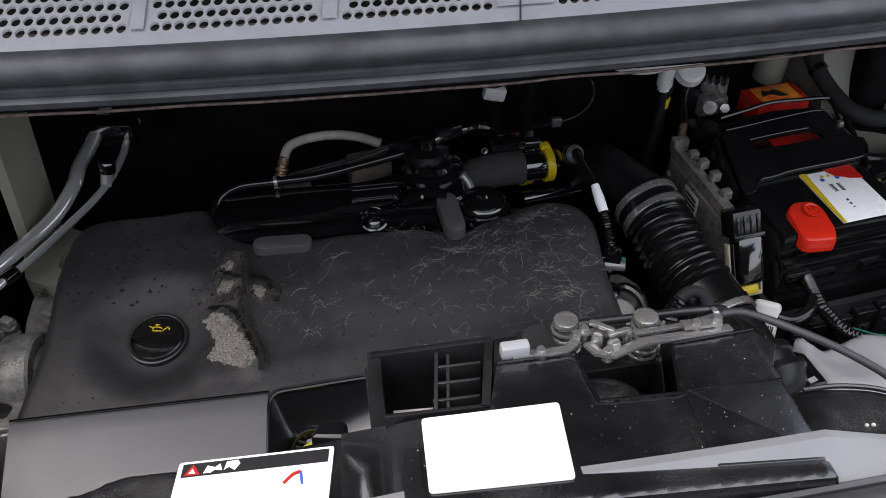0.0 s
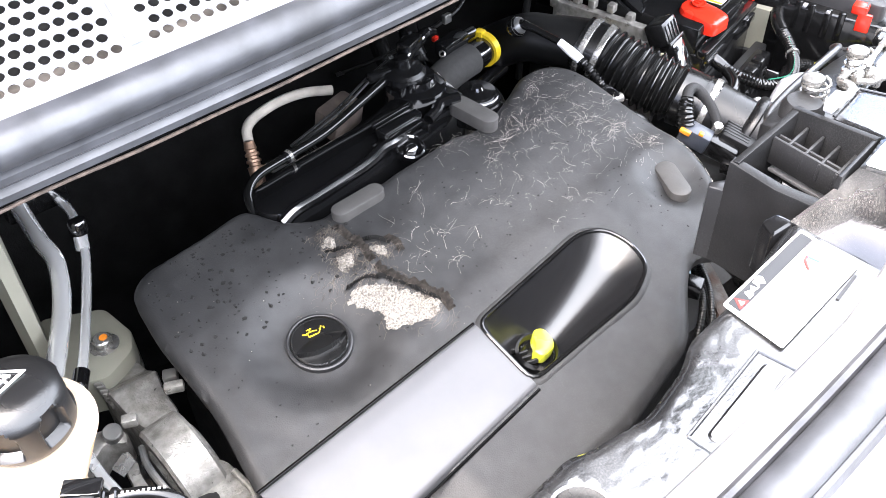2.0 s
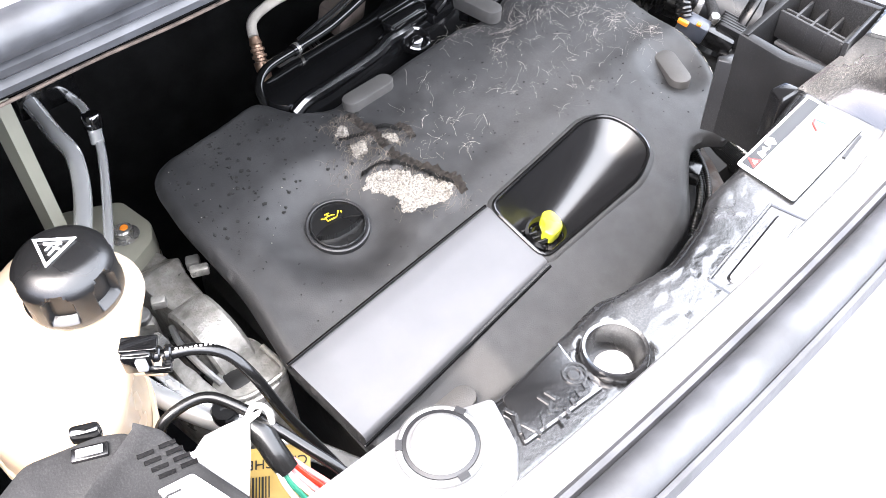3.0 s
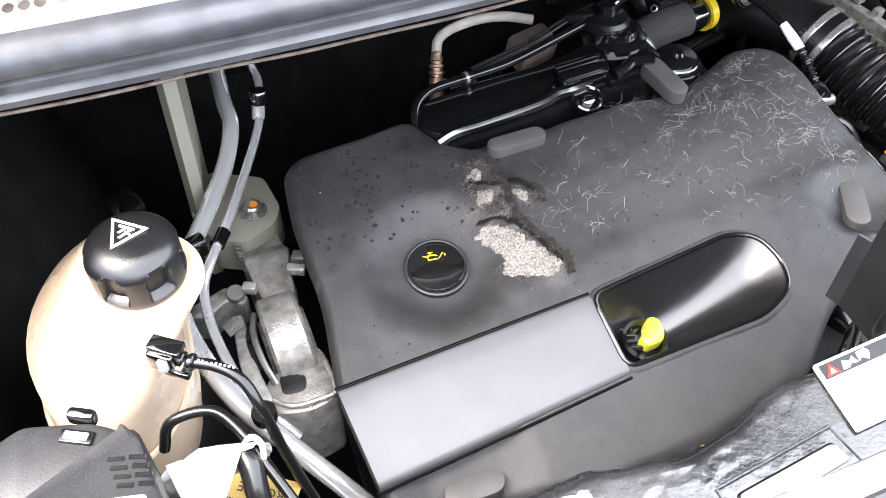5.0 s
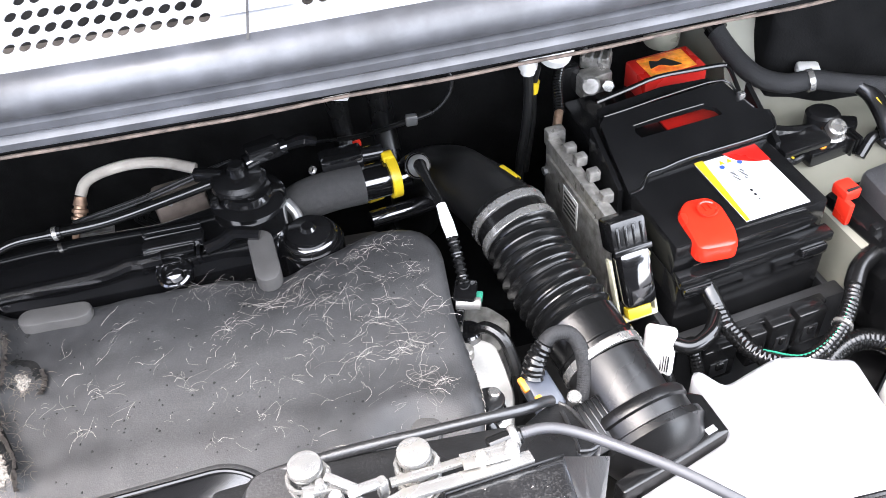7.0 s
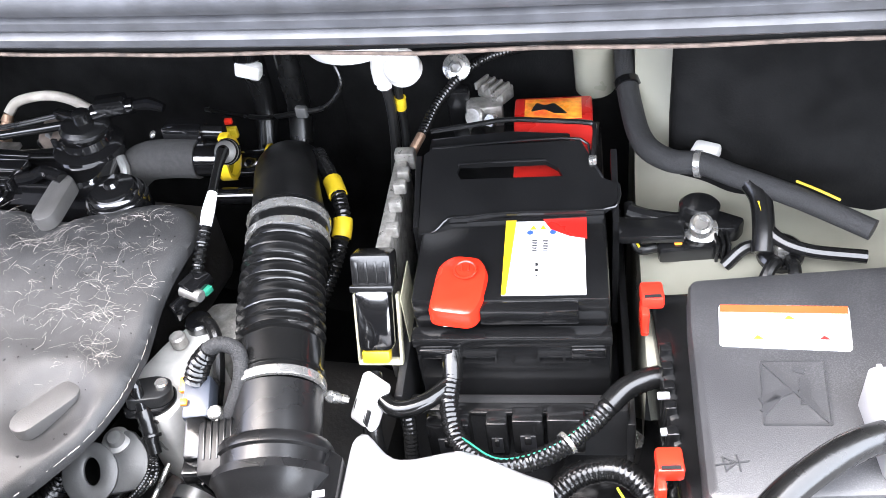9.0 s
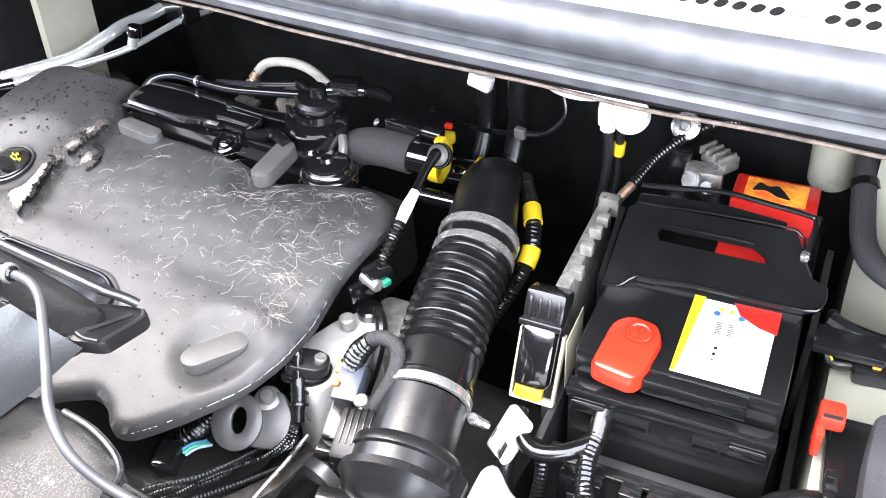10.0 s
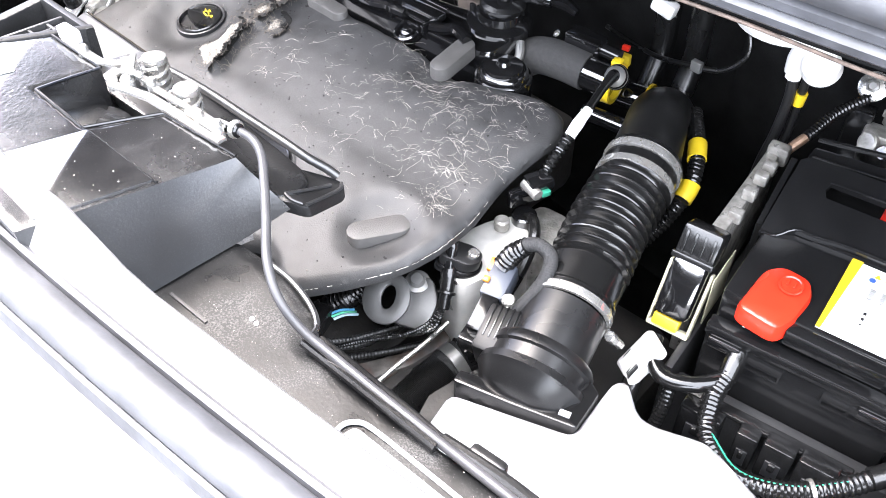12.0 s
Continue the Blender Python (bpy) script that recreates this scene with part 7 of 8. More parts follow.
for j in range(4):
    for k in range(2):
        part("moulded_bar", box(B(), (-0.5555 + 0.0125 * k + 0.0015 * j, 0.3605 - 0.0062 * j - 0.002 * k, 1.1238 + 0.0006 * k), (0.0095, 0.0026, 0.0010), rotz(-12), 0), M_SATIN, rb, smooth=0)
for j in range(3):
    part("moulded_bar", box(B(), (-0.592 + 0.004 * j, 0.340 - 0.008 * j, 1.1218), (0.024, 0.004, 0.0010), rotz(-12), 0), M_SATIN, rb, smooth=0)
part("sticker", prism(B(), rounded([(-0.560, 0.336), (-0.540, 0.333), (-0.528, 0.300), (-0.552, 0.292)], 0.002), lambda x, y: 1.1225 + 0.05 * max(0, x + 0.57), lambda x, y: 1.1235 + 0.05 * max(0, x + 0.57), 0), M_PAPER, rb, "white sticker", smooth=0)
part("sticker_bar", box(B(), (-0.553, 0.329, 1.1246), (0.008, 0.0014, 0.0004), rotz(-10), 0), M_INK, rb, smooth=0)
rag = thing("white_sleeve", (-0.51, 0.385, 1.0), "folded white plastic sleeve round a wiring bundle", "cable sleeve")
rows = []
for j in range(11):
    s = j / 10
    row = []
    for k in range(23):
        a = math.pi * (1.25 - 1.5 * k / 22)
        w = 0.028 * (1 - 0.55 * s)
        row.append((-0.528 + 0.046 * s + w * math.cos(a) * 0.9, 0.388 - 0.004 * s + w * math.cos(a) * 0.35 + 0.0016 * math.sin(7 * a + 6 * s), 1.035 + 0.010 * s + 0.024 * max(-0.9, math.sin(a)) * (1 - 0.35 * s)))
    rows.append(row)
part("sleeve", strip(B(), rows), M_WHITE, rag, smooth=60)
part("sleeve_flap", strip(B(), [[(-0.540 + 0.050 * s, 0.386 - 0.004 * s, 1.058 + 0.004 * math.sin(9 * s)), (-0.534 + 0.034 * s, 0.366, 1.055 - 0.004 * s), (-0.526 + 0.012 * s, 0.345 + 0.004 * s, 1.040 - 0.006 * s)] for s in (0, 0.2, 0.4, 0.6, 0.8, 1)]), M_WHITE, rag, smooth=60)
part("sleeve_rim", tube(B(), [(-0.489, 0.392, 1.050), (-0.482, 0.390, 1.062), (-0.476, 0.384, 1.060), (-0.477, 0.378, 1.045)], 0.0022, 8), M_WHITE, rag)
part("wire_sleeve", tube(B(), [(-0.490, 0.388, 1.052), (-0.486, 0.376, 1.048), (-0.485, 0.362, 1.040), (-0.483, 0.352, 1.032)], [0.0075, 0.0085, 0.0085, 0.008], 14), M_CABLE, rag, "black taped bundle")
M_PINK = mat("pink_wire", (0.6, 0.2, 0.2), 0.35)
for k, mm in enumerate((M_WHITE, M_GREEN, M_PAPER, M_PINK, M_RED, M_PINK)):
    part("wire", tube(B(), [(-0.489 + 0.0022 * k, 0.356, 1.038 - 0.0010 * (k % 2)), (-0.490 + 0.0036 * k, 0.345, 1.030), (-0.487 + 0.0052 * k, 0.332 - 0.001 * k, 1.018), (-0.480 + 0.0062 * k, 0.318, 1.0)], 0.0019, 8), mm, rag, "thin coloured wire")
tg = thing("paper_tag", (-0.48, 0.38, 0.97), "brown printed tag behind the wires", "tag")
TM = Matrix.Translation((-0.494, 0.372, 1.004)) @ rotz(-30)
bm = box(B(), (0, 0, 0), (0.062, 0.046, 0.0012), None, 0.0003)
bmesh.ops.transform(bm, matrix=TM, verts=bm.verts)
part("card", bm, M_TAG, tg)
part("lettering", words("CROCHE", 0.0105, TM @ Matrix.Translation((0.008, 0.010, 0.0010)) @ rotz(180), 0.0002), M_INK, tg, "dark printed lettering", smooth=0)
for k in range(12):
    bm = box(B(), (-0.022 + 0.0022 * k, -0.008, 0.0009), (0.0009 + 0.0006 * (k % 3 == 0), 0.016, 0.0004), None, 0)
    bmesh.ops.transform(bm, matrix=TM, verts=bm.verts)
    part("printed_bar", bm, M_INK, tg, smooth=0)

# ---- top of the engine behind the cover ----
eng = thing("engine_block", (0, 0.65, 0.5), "near-black engine castings with brown mottling under the cover", "engine")
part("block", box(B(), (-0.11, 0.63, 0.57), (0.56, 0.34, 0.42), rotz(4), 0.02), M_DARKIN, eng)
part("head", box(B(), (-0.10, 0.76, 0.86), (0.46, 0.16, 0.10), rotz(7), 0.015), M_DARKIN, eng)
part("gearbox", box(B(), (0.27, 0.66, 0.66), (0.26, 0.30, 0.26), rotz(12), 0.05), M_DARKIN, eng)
part("side_casting", prism(B(), rounded([(0.10, 0.62), (0.20, 0.60), (0.235, 0.66), (0.225, 0.76), (0.16, 0.80), (0.10, 0.76)], 0.02, 4), 0.66, 0.80, 0.01), M_DARKIN, eng, "near-black cast end housing")

vc = thing("valve_cover", (-0.14, 0.78, 0.9), "long gloss black plastic camshaft cover", "camshaft cover")
part("body", prism(B(), rounded([(-0.270, 0.762), (-0.268, 0.802), (-0.20, 0.820), (-0.10, 0.832), (-0.02, 0.862), (0.02, 0.862), (0.03, 0.80), (0.0, 0.787), (-0.10, 0.768), (-0.20, 0.752), (-0.252, 0.745)], 0.014, 4), 0.88, lambda x, y: 0.968 + 0.02 * (x + 0.27), 0.009), M_GLOSS, vc)
part("front_ledge", tube(B(), [(-0.254, 0.742, 0.960), (-0.235, 0.745, 0.967), (-0.20, 0.749, 0.969), (-0.14, 0.757, 0.974), (-0.115, 0.764, 0.978), (-0.10, 0.764, 0.980), (-0.085, 0.768, 0.980)], 0.0072, 10), M_GLOSS, vc)
part("front_ledge", tube(B(), [(-0.045, 0.776, 0.980), (-0.030, 0.782, 0.982), (-0.018, 0.789, 0.985), (0.006, 0.788, 0.983)], 0.0068, 10), M_GLOSS, vc)
part("bolt_boss", lathe(B(), (-0.078, 0.768, 0.955), (0, -0.35, 1), [(0.017, 0), (0.017, 0.010), (0.015, 0.0115), (0.0125, 0.010), (0.0115, 0.006), (0.008, 0.006), (0.008, 0.010), (0.005, 0.012), (0, 0.012)], 28), M_GLOSS, vc)
part("bracket", box(B(), (-0.077, 0.788, 0.982), (0.058, 0.016, 0.010), rotz(10), 0.002), M_GLOSS, vc)
part("bracket_cover", box(B(), (-0.078, 0.7745, 0.981), (0.046, 0.010, 0.006), rotz(10), 0.002), M_GLOSS, vc)
for k in range(2):
    part("bracket_leg", box(B(), (-0.103 + 0.050 * k, 0.772 + 0.009 * k, 0.976), (0.004, 0.030, 0.012), rotz(10), 0.001), M_GLOSS, vc)
part("bracket_edge", box(B(), (-0.080, 0.800, 0.987), (0.056, 0.004, 0.006), rotz(10), 0.001), M_GLOSS, vc)
part("separator_drum", lathe(B(), (-0.016, 0.850, 0.93), (0.05, 0.0, 1), [(0.036, 0), (0.036, 0.040), (0.038, 0.042), (0.038, 0.048), (0.034, 0.051), (0.026, 0.052), (0.024, 0.060), (0.0, 0.061)], 40), M_GLOSS, vc)
part("drum_lid", lathe(B(), (-0.022, 0.862, 0.985), (0.05, 0.0, 1), [(0.028, 0), (0.028, 0.008), (0.024, 0.012), (0.010, 0.014), (0.009, 0.024), (0.007, 0.026), (0, 0.026)], 32), M_SATIN, vc)
for k in range(4):
    part("drum_rib", box(B(), (-0.042 + 0.012 * k, 0.833, 0.986), (0.007, 0.004, 0.010), rotz(4), 0.001), M_SATIN, vc)
ow = thing("oil_separator_cap", (0.048, 0.80, 0.94), "round gloss black cap with stepped rings", "engine cap")
part("cap", lathe(B(), (0.048, 0.806, 0.93), (0, 0, 1), [(0.033, 0), (0.033, 0.022), (0.031, 0.025), (0.029, 0.0245), (0.028, 0.030), (0.0255, 0.0325), (0.023, 0.032), (0.022, 0.036), (0.008, 0.038), (0.006, 0.042), (0, 0.042)], 40), M_GLOSS, ow)

br2 = thing("breather_pipe", (-0.15, 0.82, 0.94), "black breather pipe along the camshaft cover", "pipe")
part("pipe", tube(B(), [(-0.270, 0.775, 0.955), (-0.266, 0.795, 0.968), (-0.245, 0.812, 0.973), (-0.203, 0.820, 0.975), (-0.15, 0.830, 0.977), (-0.09, 0.848, 0.984), (-0.045, 0.862, 0.990)], 0.0052, 12), M_RUBBER, br2)
part("clip", cyl(B(), (-0.208, 0.819, 0.975), (-0.196, 0.821, 0.9755), 0.0068, n=14), M_SATIN, br2)
part("clip_edge", cyl(B(), (-0.204, 0.8195, 0.975), (-0.2, 0.8205, 0.9752), 0.0071, n=14), M_ZINC, br2)
w2 = thing("wire_pair", (-0.1, 0.85, 0.97), "two thin black cables beside the breather pipe", "cable")
for k in range(2):
    part("cable", tube(B(), [(-0.19, 0.832 + 0.006 * k, 0.972), (-0.12, 0.846 + 0.006 * k, 0.985), (-0.07, 0.866 + 0.006 * k, 0.992), (-0.03, 0.884, 0.998)], 0.0018, 8), M_CABLE, w2)

sh = thing("sensor_lead", (-0.15, 0.92, 0.93), "beige braided sensor lead with a copper-coloured fitting", "sensor")
part("sleeve", tube(B(), [(-0.211, 0.912, 0.944), (-0.205, 0.924, 0.953), (-0.188, 0.934, 0.957), (-0.155, 0.938, 0.962), (-0.12, 0.936, 0.962), (-0.085, 0.930, 0.955)], 0.0062, 12), M_BEIGEHOSE, sh)
part("fitting", lathe(B(), (-0.217, 0.888, 0.912), (0.006, 0.024, 0.032), [(0.009, 0), (0.0095, 0.010), (0.007, 0.011), (0.007, 0.014), (0.0092, 0.015), (0.0092, 0.018), (0.0068, 0.019), (0.0068, 0.022), (0.0088, 0.023), (0.0085, 0.026), (0.0065, 0.027), (0.0065, 0.030), (0.0078, 0.031), (0.006, 0.040)], 16), M_BRASS, sh)
part("base", cyl(B(), (-0.222, 0.872, 0.88), (-0.217, 0.888, 0.914), 0.008, n=6), M_BRASS, sh)
part("hex", box(B(), (-0.19, 0.875, 0.925), (0.035, 0.012, 0.006), rotz(10), 0.001), M_ALU, sh)
eg = thing("exhaust_valve_box", (-0.09, 0.89, 0.93), "brownish grey cast exhaust valve housing", "valve")
part("housing", box(B(), (-0.098, 0.893, 0.942), (0.055, 0.036, 0.036), rotz(20) @ Matrix.Rotation(radians(12), 4, "X"), 0.006), mat("brown_cast_metal", (0.16, 0.13, 0.11), 0.6, metal=0.4, vary=0.4, bump=0.4), eg)
part("pin", cyl(B(), (-0.104, 0.878, 0.955), (-0.104, 0.872, 0.957), 0.004, n=10), M_STEEL, eg)
for k in range(3):
    part("lead", tube(B(), [(-0.125, 0.885, 0.945), (-0.14 - 0.006 * k, 0.89, 0.925), (-0.13 - 0.006 * k, 0.90, 0.90)], 0.002, 6), M_CABLE, eg)

# fuel and vacuum connectors towards the bulkhead
fc = thing("fuel_connectors", (0.03, 0.89, 0.96), "black plastic fuel line connectors", "connector")
part("body", tube(B(), [(-0.014, 0.872, 1.002), (0.005, 0.884, 1.004), (0.025, 0.894, 1.004)], 0.009, 12), M_GLOSS, fc)
part("collar", box(B(), (0.004, 0.884, 1.008), (0.034, 0.020, 0.018), rotz(26), 0.003), M_SATIN, fc)
part("tip", tube(B(), [(0.025, 0.894, 1.004), (0.04, 0.902, 1.003), (0.055, 0.905, 0.998)], [0.006, 0.0075, 0.005], 10), M_GLOSS, fc)
part("lug", box(B(), (-0.052, 0.868, 0.995), (0.03, 0.01, 0.012), rotz(-6), 0.002), M_SATIN, fc)
part("second_body", box(B(), (0.078, 0.900, 0.975), (0.045, 0.022, 0.020), rotz(14), 0.003), M_GLOSS, fc)
part("second_neck", cyl(B(), (0.096, 0.905, 0.974), (0.12, 0.912, 0.972), 0.008, n=14), M_SATIN, fc)
part("white_ring", lathe(B(), (0.051, 0.882, 0.978), (-0.5, -0.5, 0.7), [(0.003, 0), (0.0045, 0.001), (0.0045, 0.003), (0.003, 0.004), (0.003, 0)], 16), M_ZINC, fc, "small white ring")
gh = thing("grey_elbow_hose", (0.07, 0.88, 0.94), "dull dark grey fabric-covered hose with a yellow clip", "hose")
part("hose", tube(B(), [(0.012, 0.862, 0.93), (0.035, 0.870, 0.947), (0.065, 0.878, 0.952), (0.098, 0.887, 0.951)], 0.0215, 20), mat("dark_grey_fabric", (0.018, 0.0175, 0.017), 0.9, vary=0.25, scale=200, bump=0.4, bscale=600), gh)
part("sleeve", tube(B(), [(0.096, 0.886, 0.951), (0.115, 0.892, 0.950), (0.128, 0.897, 0.949)], 0.019, 20), M_GLOSS, gh)
part("yellow_clip", lathe(B(), (0.124, 0.896, 0.9495), (0.94, 0.32, -0.02), [(0.019, 0), (0.0235, 0.0), (0.0235, 0.010), (0.019, 0.010), (0.019, 0)], 28), M_YELLOW, gh, "yellow plastic clip")
part("clip_ear", box(B(), (0.126, 0.903, 0.972), (0.012, 0.012, 0.008), rotz(18), 0.002), M_YELLOW, gh)
ub = thing("u_pipe", (0.02, 0.84, 0.94), "bent grey steel coolant pipe", "pipe")
part("pipe", tube(B(), [(0.022, 0.852, 0.965), (0.032, 0.843, 0.955), (0.033, 0.832, 0.945), (0.022, 0.822, 0.94)], 0.0055, 10), M_STEEL, ub)

# dipstick tube and ball
db = thing("gearbox_breather", (0.18, 0.8, 0.93), "black ball-ended cable with a white ferrule and ribbed tail", "shift cable")
part("ball", lathe(B(), (0.158, 0.868, 0.985), (0.25, -0.75, 0.6), [(0, -0.013), (0.008, -0.011), (0.0125, -0.005), (0.0138, 0.001), (0.012, 0.006), (0.007, 0.012), (0.005, 0.015)], 28), M_RUBBER, db)
part("ball_face", lathe(B(), (0.158, 0.868, 0.985), (0.25, -0.75, 0.6), [(0.0128, 0.0015), (0.0130, 0.0035), (0.0105, 0.0085), (0.0068, 0.0125)], 28), M_STEEL, db, "grey ball end")
part("stem", tube(B(), [(0.161, 0.858, 0.992), (0.168, 0.838, 0.990), (0.180, 0.806, 0.983)], [0.0065, 0.0045, 0.0045], 12), M_RUBBER, db)
part("ferrule", tube(B(), [(0.1795, 0.808, 0.9835), (0.184, 0.79, 0.976), (0.1885, 0.775, 0.969)], [0.0048, 0.0062, 0.0055], 14), M_PAPER, db, "white ferrule")
part("ribbed_tail", tube(B(), [(0.188, 0.776, 0.969), (0.192, 0.757, 0.958), (0.1955, 0.738, 0.945)], 0.004, 12, ribs=0.0025, pitch=0.0055), M_RUBBER, db)
part("end_clip", box(B(), (0.196, 0.732, 0.938), (0.022, 0.026, 0.014), rotz(-10), 0.003), M_GLOSS, db)
part("end_pin", cyl(B(), (0.186, 0.722, 0.936), (0.210, 0.720, 0.936), 0.006, n=14, bevel=0.001), M_STEEL, db)
part("end_fork", box(B(), (0.190, 0.716, 0.925), (0.008, 0.03, 0.02), rotz(-10), 0.002), M_GLOSS, db)
part("green_clip", box(B(), (0.209, 0.73, 0.934), (0.006, 0.01, 0.006), rotz(-10), 0.001), M_GREEN, db)

# throttle body and sensors between cover and hose
tb = thing("throttle_body", (0.2, 0.67, 0.86), "pale cast aluminium throttle body", "throttle body")
part("casting", prism(B(), rounded([(0.165, 0.640), (0.190, 0.612), (0.228, 0.612), (0.234, 0.65), (0.222, 0.706), (0.186, 0.722), (0.172, 0.69)], 0.010, 4), 0.78, lambda x, y: 0.893 + 0.06 * (y - 0.67), 0.006), mat("bright_cast_alloy", (0.45, 0.44, 0.415), 0.36, metal=0.35, vary=0.2, bump=0.2, bscale=300), tb)
part("flange", prism(B(), rounded([(0.182, 0.706), (0.225, 0.700), (0.240, 0.74), (0.215, 0.765), (0.18, 0.755)], 0.01, 3), 0.80, 0.885, 0.004), M_ALU, tb)
part("lug", cyl(B(), (0.192, 0.690, 0.895), (0.192, 0.690, 0.909), 0.008, n=16, bevel=0.002), M_ALU, tb)
part("screw", cyl(B(), (0.209, 0.625, 0.886), (0.209, 0.625, 0.896), 0.006, n=12, bevel=0.001), M_ZINC, tb)
part("neck_cap", cyl(B(), (0.196, 0.716, 0.885), (0.196, 0.716, 0.905), 0.013, n=20, bevel=0.002), M_GLOSS, tb)
part("small_hose", tube(B(), [(0.200, 0.716, 0.902), (0.214, 0.712, 0.910), (0.229, 0.700, 0.905), (0.238, 0.680, 0.885), (0.24, 0.66, 0.86)], 0.006, 10), M_RUBBER, tb)
ps = thing("pressure_sensor", (0.192, 0.630, 0.87), "black plug-in sensor with a steel screw", "sensor")
PM = Matrix.Translation((0.203, 0.627, 0.907)) @ rotz(38) @ Matrix.Rotation(radians(12), 4, "Y")
part("body", prism(B(), rounded([(-0.017, -0.013), (0.013, -0.014), (0.023, -0.006), (0.023, 0.008), (0.012, 0.014), (-0.017, 0.013)], 0.007, 4), -0.008, 0.004, 0.0025, PM), M_SHELF, ps)
part("base", prism(B(), rounded([(-0.020, -0.015), (0.014, -0.017), (0.026, -0.007), (0.026, 0.010), (0.013, 0.017), (-0.020, 0.015)], 0.007, 4), -0.016, -0.009, 0.002, PM), M_SATIN, ps)
part("screw", cyl(B(), PM @ Vector((0.014, 0.001, 0.003)), PM @ Vector((0.014, 0.001, 0.0085)), 0.0058, n=18, bevel=0.0012), M_ZINC, ps, "bright screw head")
part("nose", tube(B(), [PM @ Vector((-0.008, 0.002, 0.004)), PM @ Vector((-0.008, -0.001, 0.011)), (0.206, 0.614, 0.899)], [0.004, 0.0055, 0.006], 14), M_SATIN, ps)
plug = part("plug", tube(B(), [(0.203, 0.618, 0.902), (0.209, 0.611, 0.893), (0.216, 0.603, 0.882), (0.221, 0.596, 0.875)], [0.0062, 0.0076, 0.0072, 0.0056], 14), M_SATIN, ps, "black ridged plug")
for p, q in (((0.2045, 0.6155, 0.8905), (0.2065, 0.6135, 0.889)), ((0.211, 0.609, 0.886), (0.213, 0.607, 0.8845)), ((0.2165, 0.6025, 0.881), (0.218, 0.6005, 0.879))):
    part("plug_ring", cyl(B(), p, q, 0.0092, n=16, bevel=0.0006), M_RUBBER, plug)
part("plug_tail", cyl(B(), (0.220, 0.598, 0.877), (0.2245, 0.592, 0.869), 0.0060, n=14, bevel=0.001), M_RUBBER, plug)
for k in range(3):
    o = 0.0046 * (k - 1)
    part("beaded_lead", tube(B(), [(0.223 + 0.3 * o, 0.594, 0.872), (0.2255 + o * 0.8, 0.577 + 0.3 * o, 0.857), (0.212 + o * 0.6, 0.560 + o, 0.842), (0.190 + 0.3 * o, 0.545 + o, 0.827), (0.164, 0.521 + 1.2 * o, 0.812), (0.145, 0.490 + 1.3 * o, 0.80), (0.125, 0.462 + 1.3 * o, 0.785)], 0.0017, 8, ribs=0.0009, pitch=0.0028), M_RUBBER, ps)
le = thing("lifting_eye", (0.176, 0.56, 0.83), "grey steel lifting eye plate", "lifting eye")
LM = Matrix.Translation((0.176, 0.558, 0.866)) @ rotz(38) @ Matrix.Rotation(radians(30), 4, "X")
bm = B()
rings = []
for z, dr in ((-0.005, 0.0), (-0.001, 0.0), (0.0, 0.0016)):
    outer, innr = [], []
    for k in range(40):
        a = 2 * math.pi * k / 40
        outer.append(bm.verts.new(LM @ Vector(((0.0240 - dr) * math.cos(a), (0.0270 - dr) * math.sin(a), z))))
        innr.append(bm.verts.new(LM @ Vector((0.002 + (0.0072 + dr) * math.cos(a), 0.001 + (0.0125 + dr) * math.sin(a), z))))
    rings.append((outer, innr))
for k in range(40):
    j = (k + 1) % 40
    for a, b in zip(rings, rings[1:]):
        bm.faces.new((a[0][k], a[0][j], b[0][j], b[0][k]))
        bm.faces.new((a[1][j], a[1][k], b[1][k], b[1][j]))
    bm.faces.new((rings[-1][0][k], rings[-1][0][j], rings[-1][1][j], rings[-1][1][k]))
    bm.faces.new((rings[0][0][j], rings[0][0][k], rings[0][1][k], rings[0][1][j]))
part("eye", bm, M_EYE, le)
part("foot", prism(B(), rounded([(0.008, -0.022), (0.046, -0.026), (0.052, 0.006), (0.040, 0.030), (0.010, 0.026)], 0.008), -0.011, lambda x, y: -0.0045 + 0.10 * max(0.0, x - 0.03), 0.003, LM), M_EYE, le)
part("nut", lathe(B(), LM @ Vector((0.026, 0.022, -0.006)), (0.2, -0.2, 1), [(0, 0.009), (0.006, 0.009), (0.0075, 0.006), (0.008, 0.003), (0.0125, 0.002), (0.0125, 0)], 18), M_STEEL, le)

# sensor wiring loop over the hose neck
lw = thing("sensor_loom", (0.29, 0.64, 0.94), "black braided wiring loop to the flow sensor", "wiring")
part("loom", tube(B(), [(0.252, 0.652, 0.930), (0.260, 0.660, 0.944), (0.272, 0.667, 0.949), (0.286, 0.668, 0.944), (0.294, 0.656, 0.932), (0.294, 0.638, 0.916), (0.288, 0.622, 0.90)], 0.0066, 16, ribs=0.0003, pitch=0.0022), M_BRAID, lw)
part("boot", tube(B(), [(0.249, 0.645, 0.918), (0.253, 0.653, 0.932), (0.262, 0.661, 0.945)], [0.0095, 0.009, 0.0072], 12, ribs=0.0015, pitch=0.005), M_RUBBER, lw)
part("lower_plug", box(B(), (0.271, 0.606, 0.895), (0.018, 0.044, 0.024), rotz(26) @ Matrix.Rotation(radians(16), 4, "X"), 0.003), M_SATIN, lw)
part("cream_edge", box(B(), (0.2905, 0.6065, 0.9045), (0.0035, 0.036, 0.006), rotz(16) @ Matrix.Rotation(radians(20), 4, "X"), 0.001), M_WHITE, lw, "cream seal edge")
part("plug_foot", box(B(), (0.276, 0.588, 0.878), (0.022, 0.02, 0.016), rotz(24), 0.002), M_SATIN, lw)
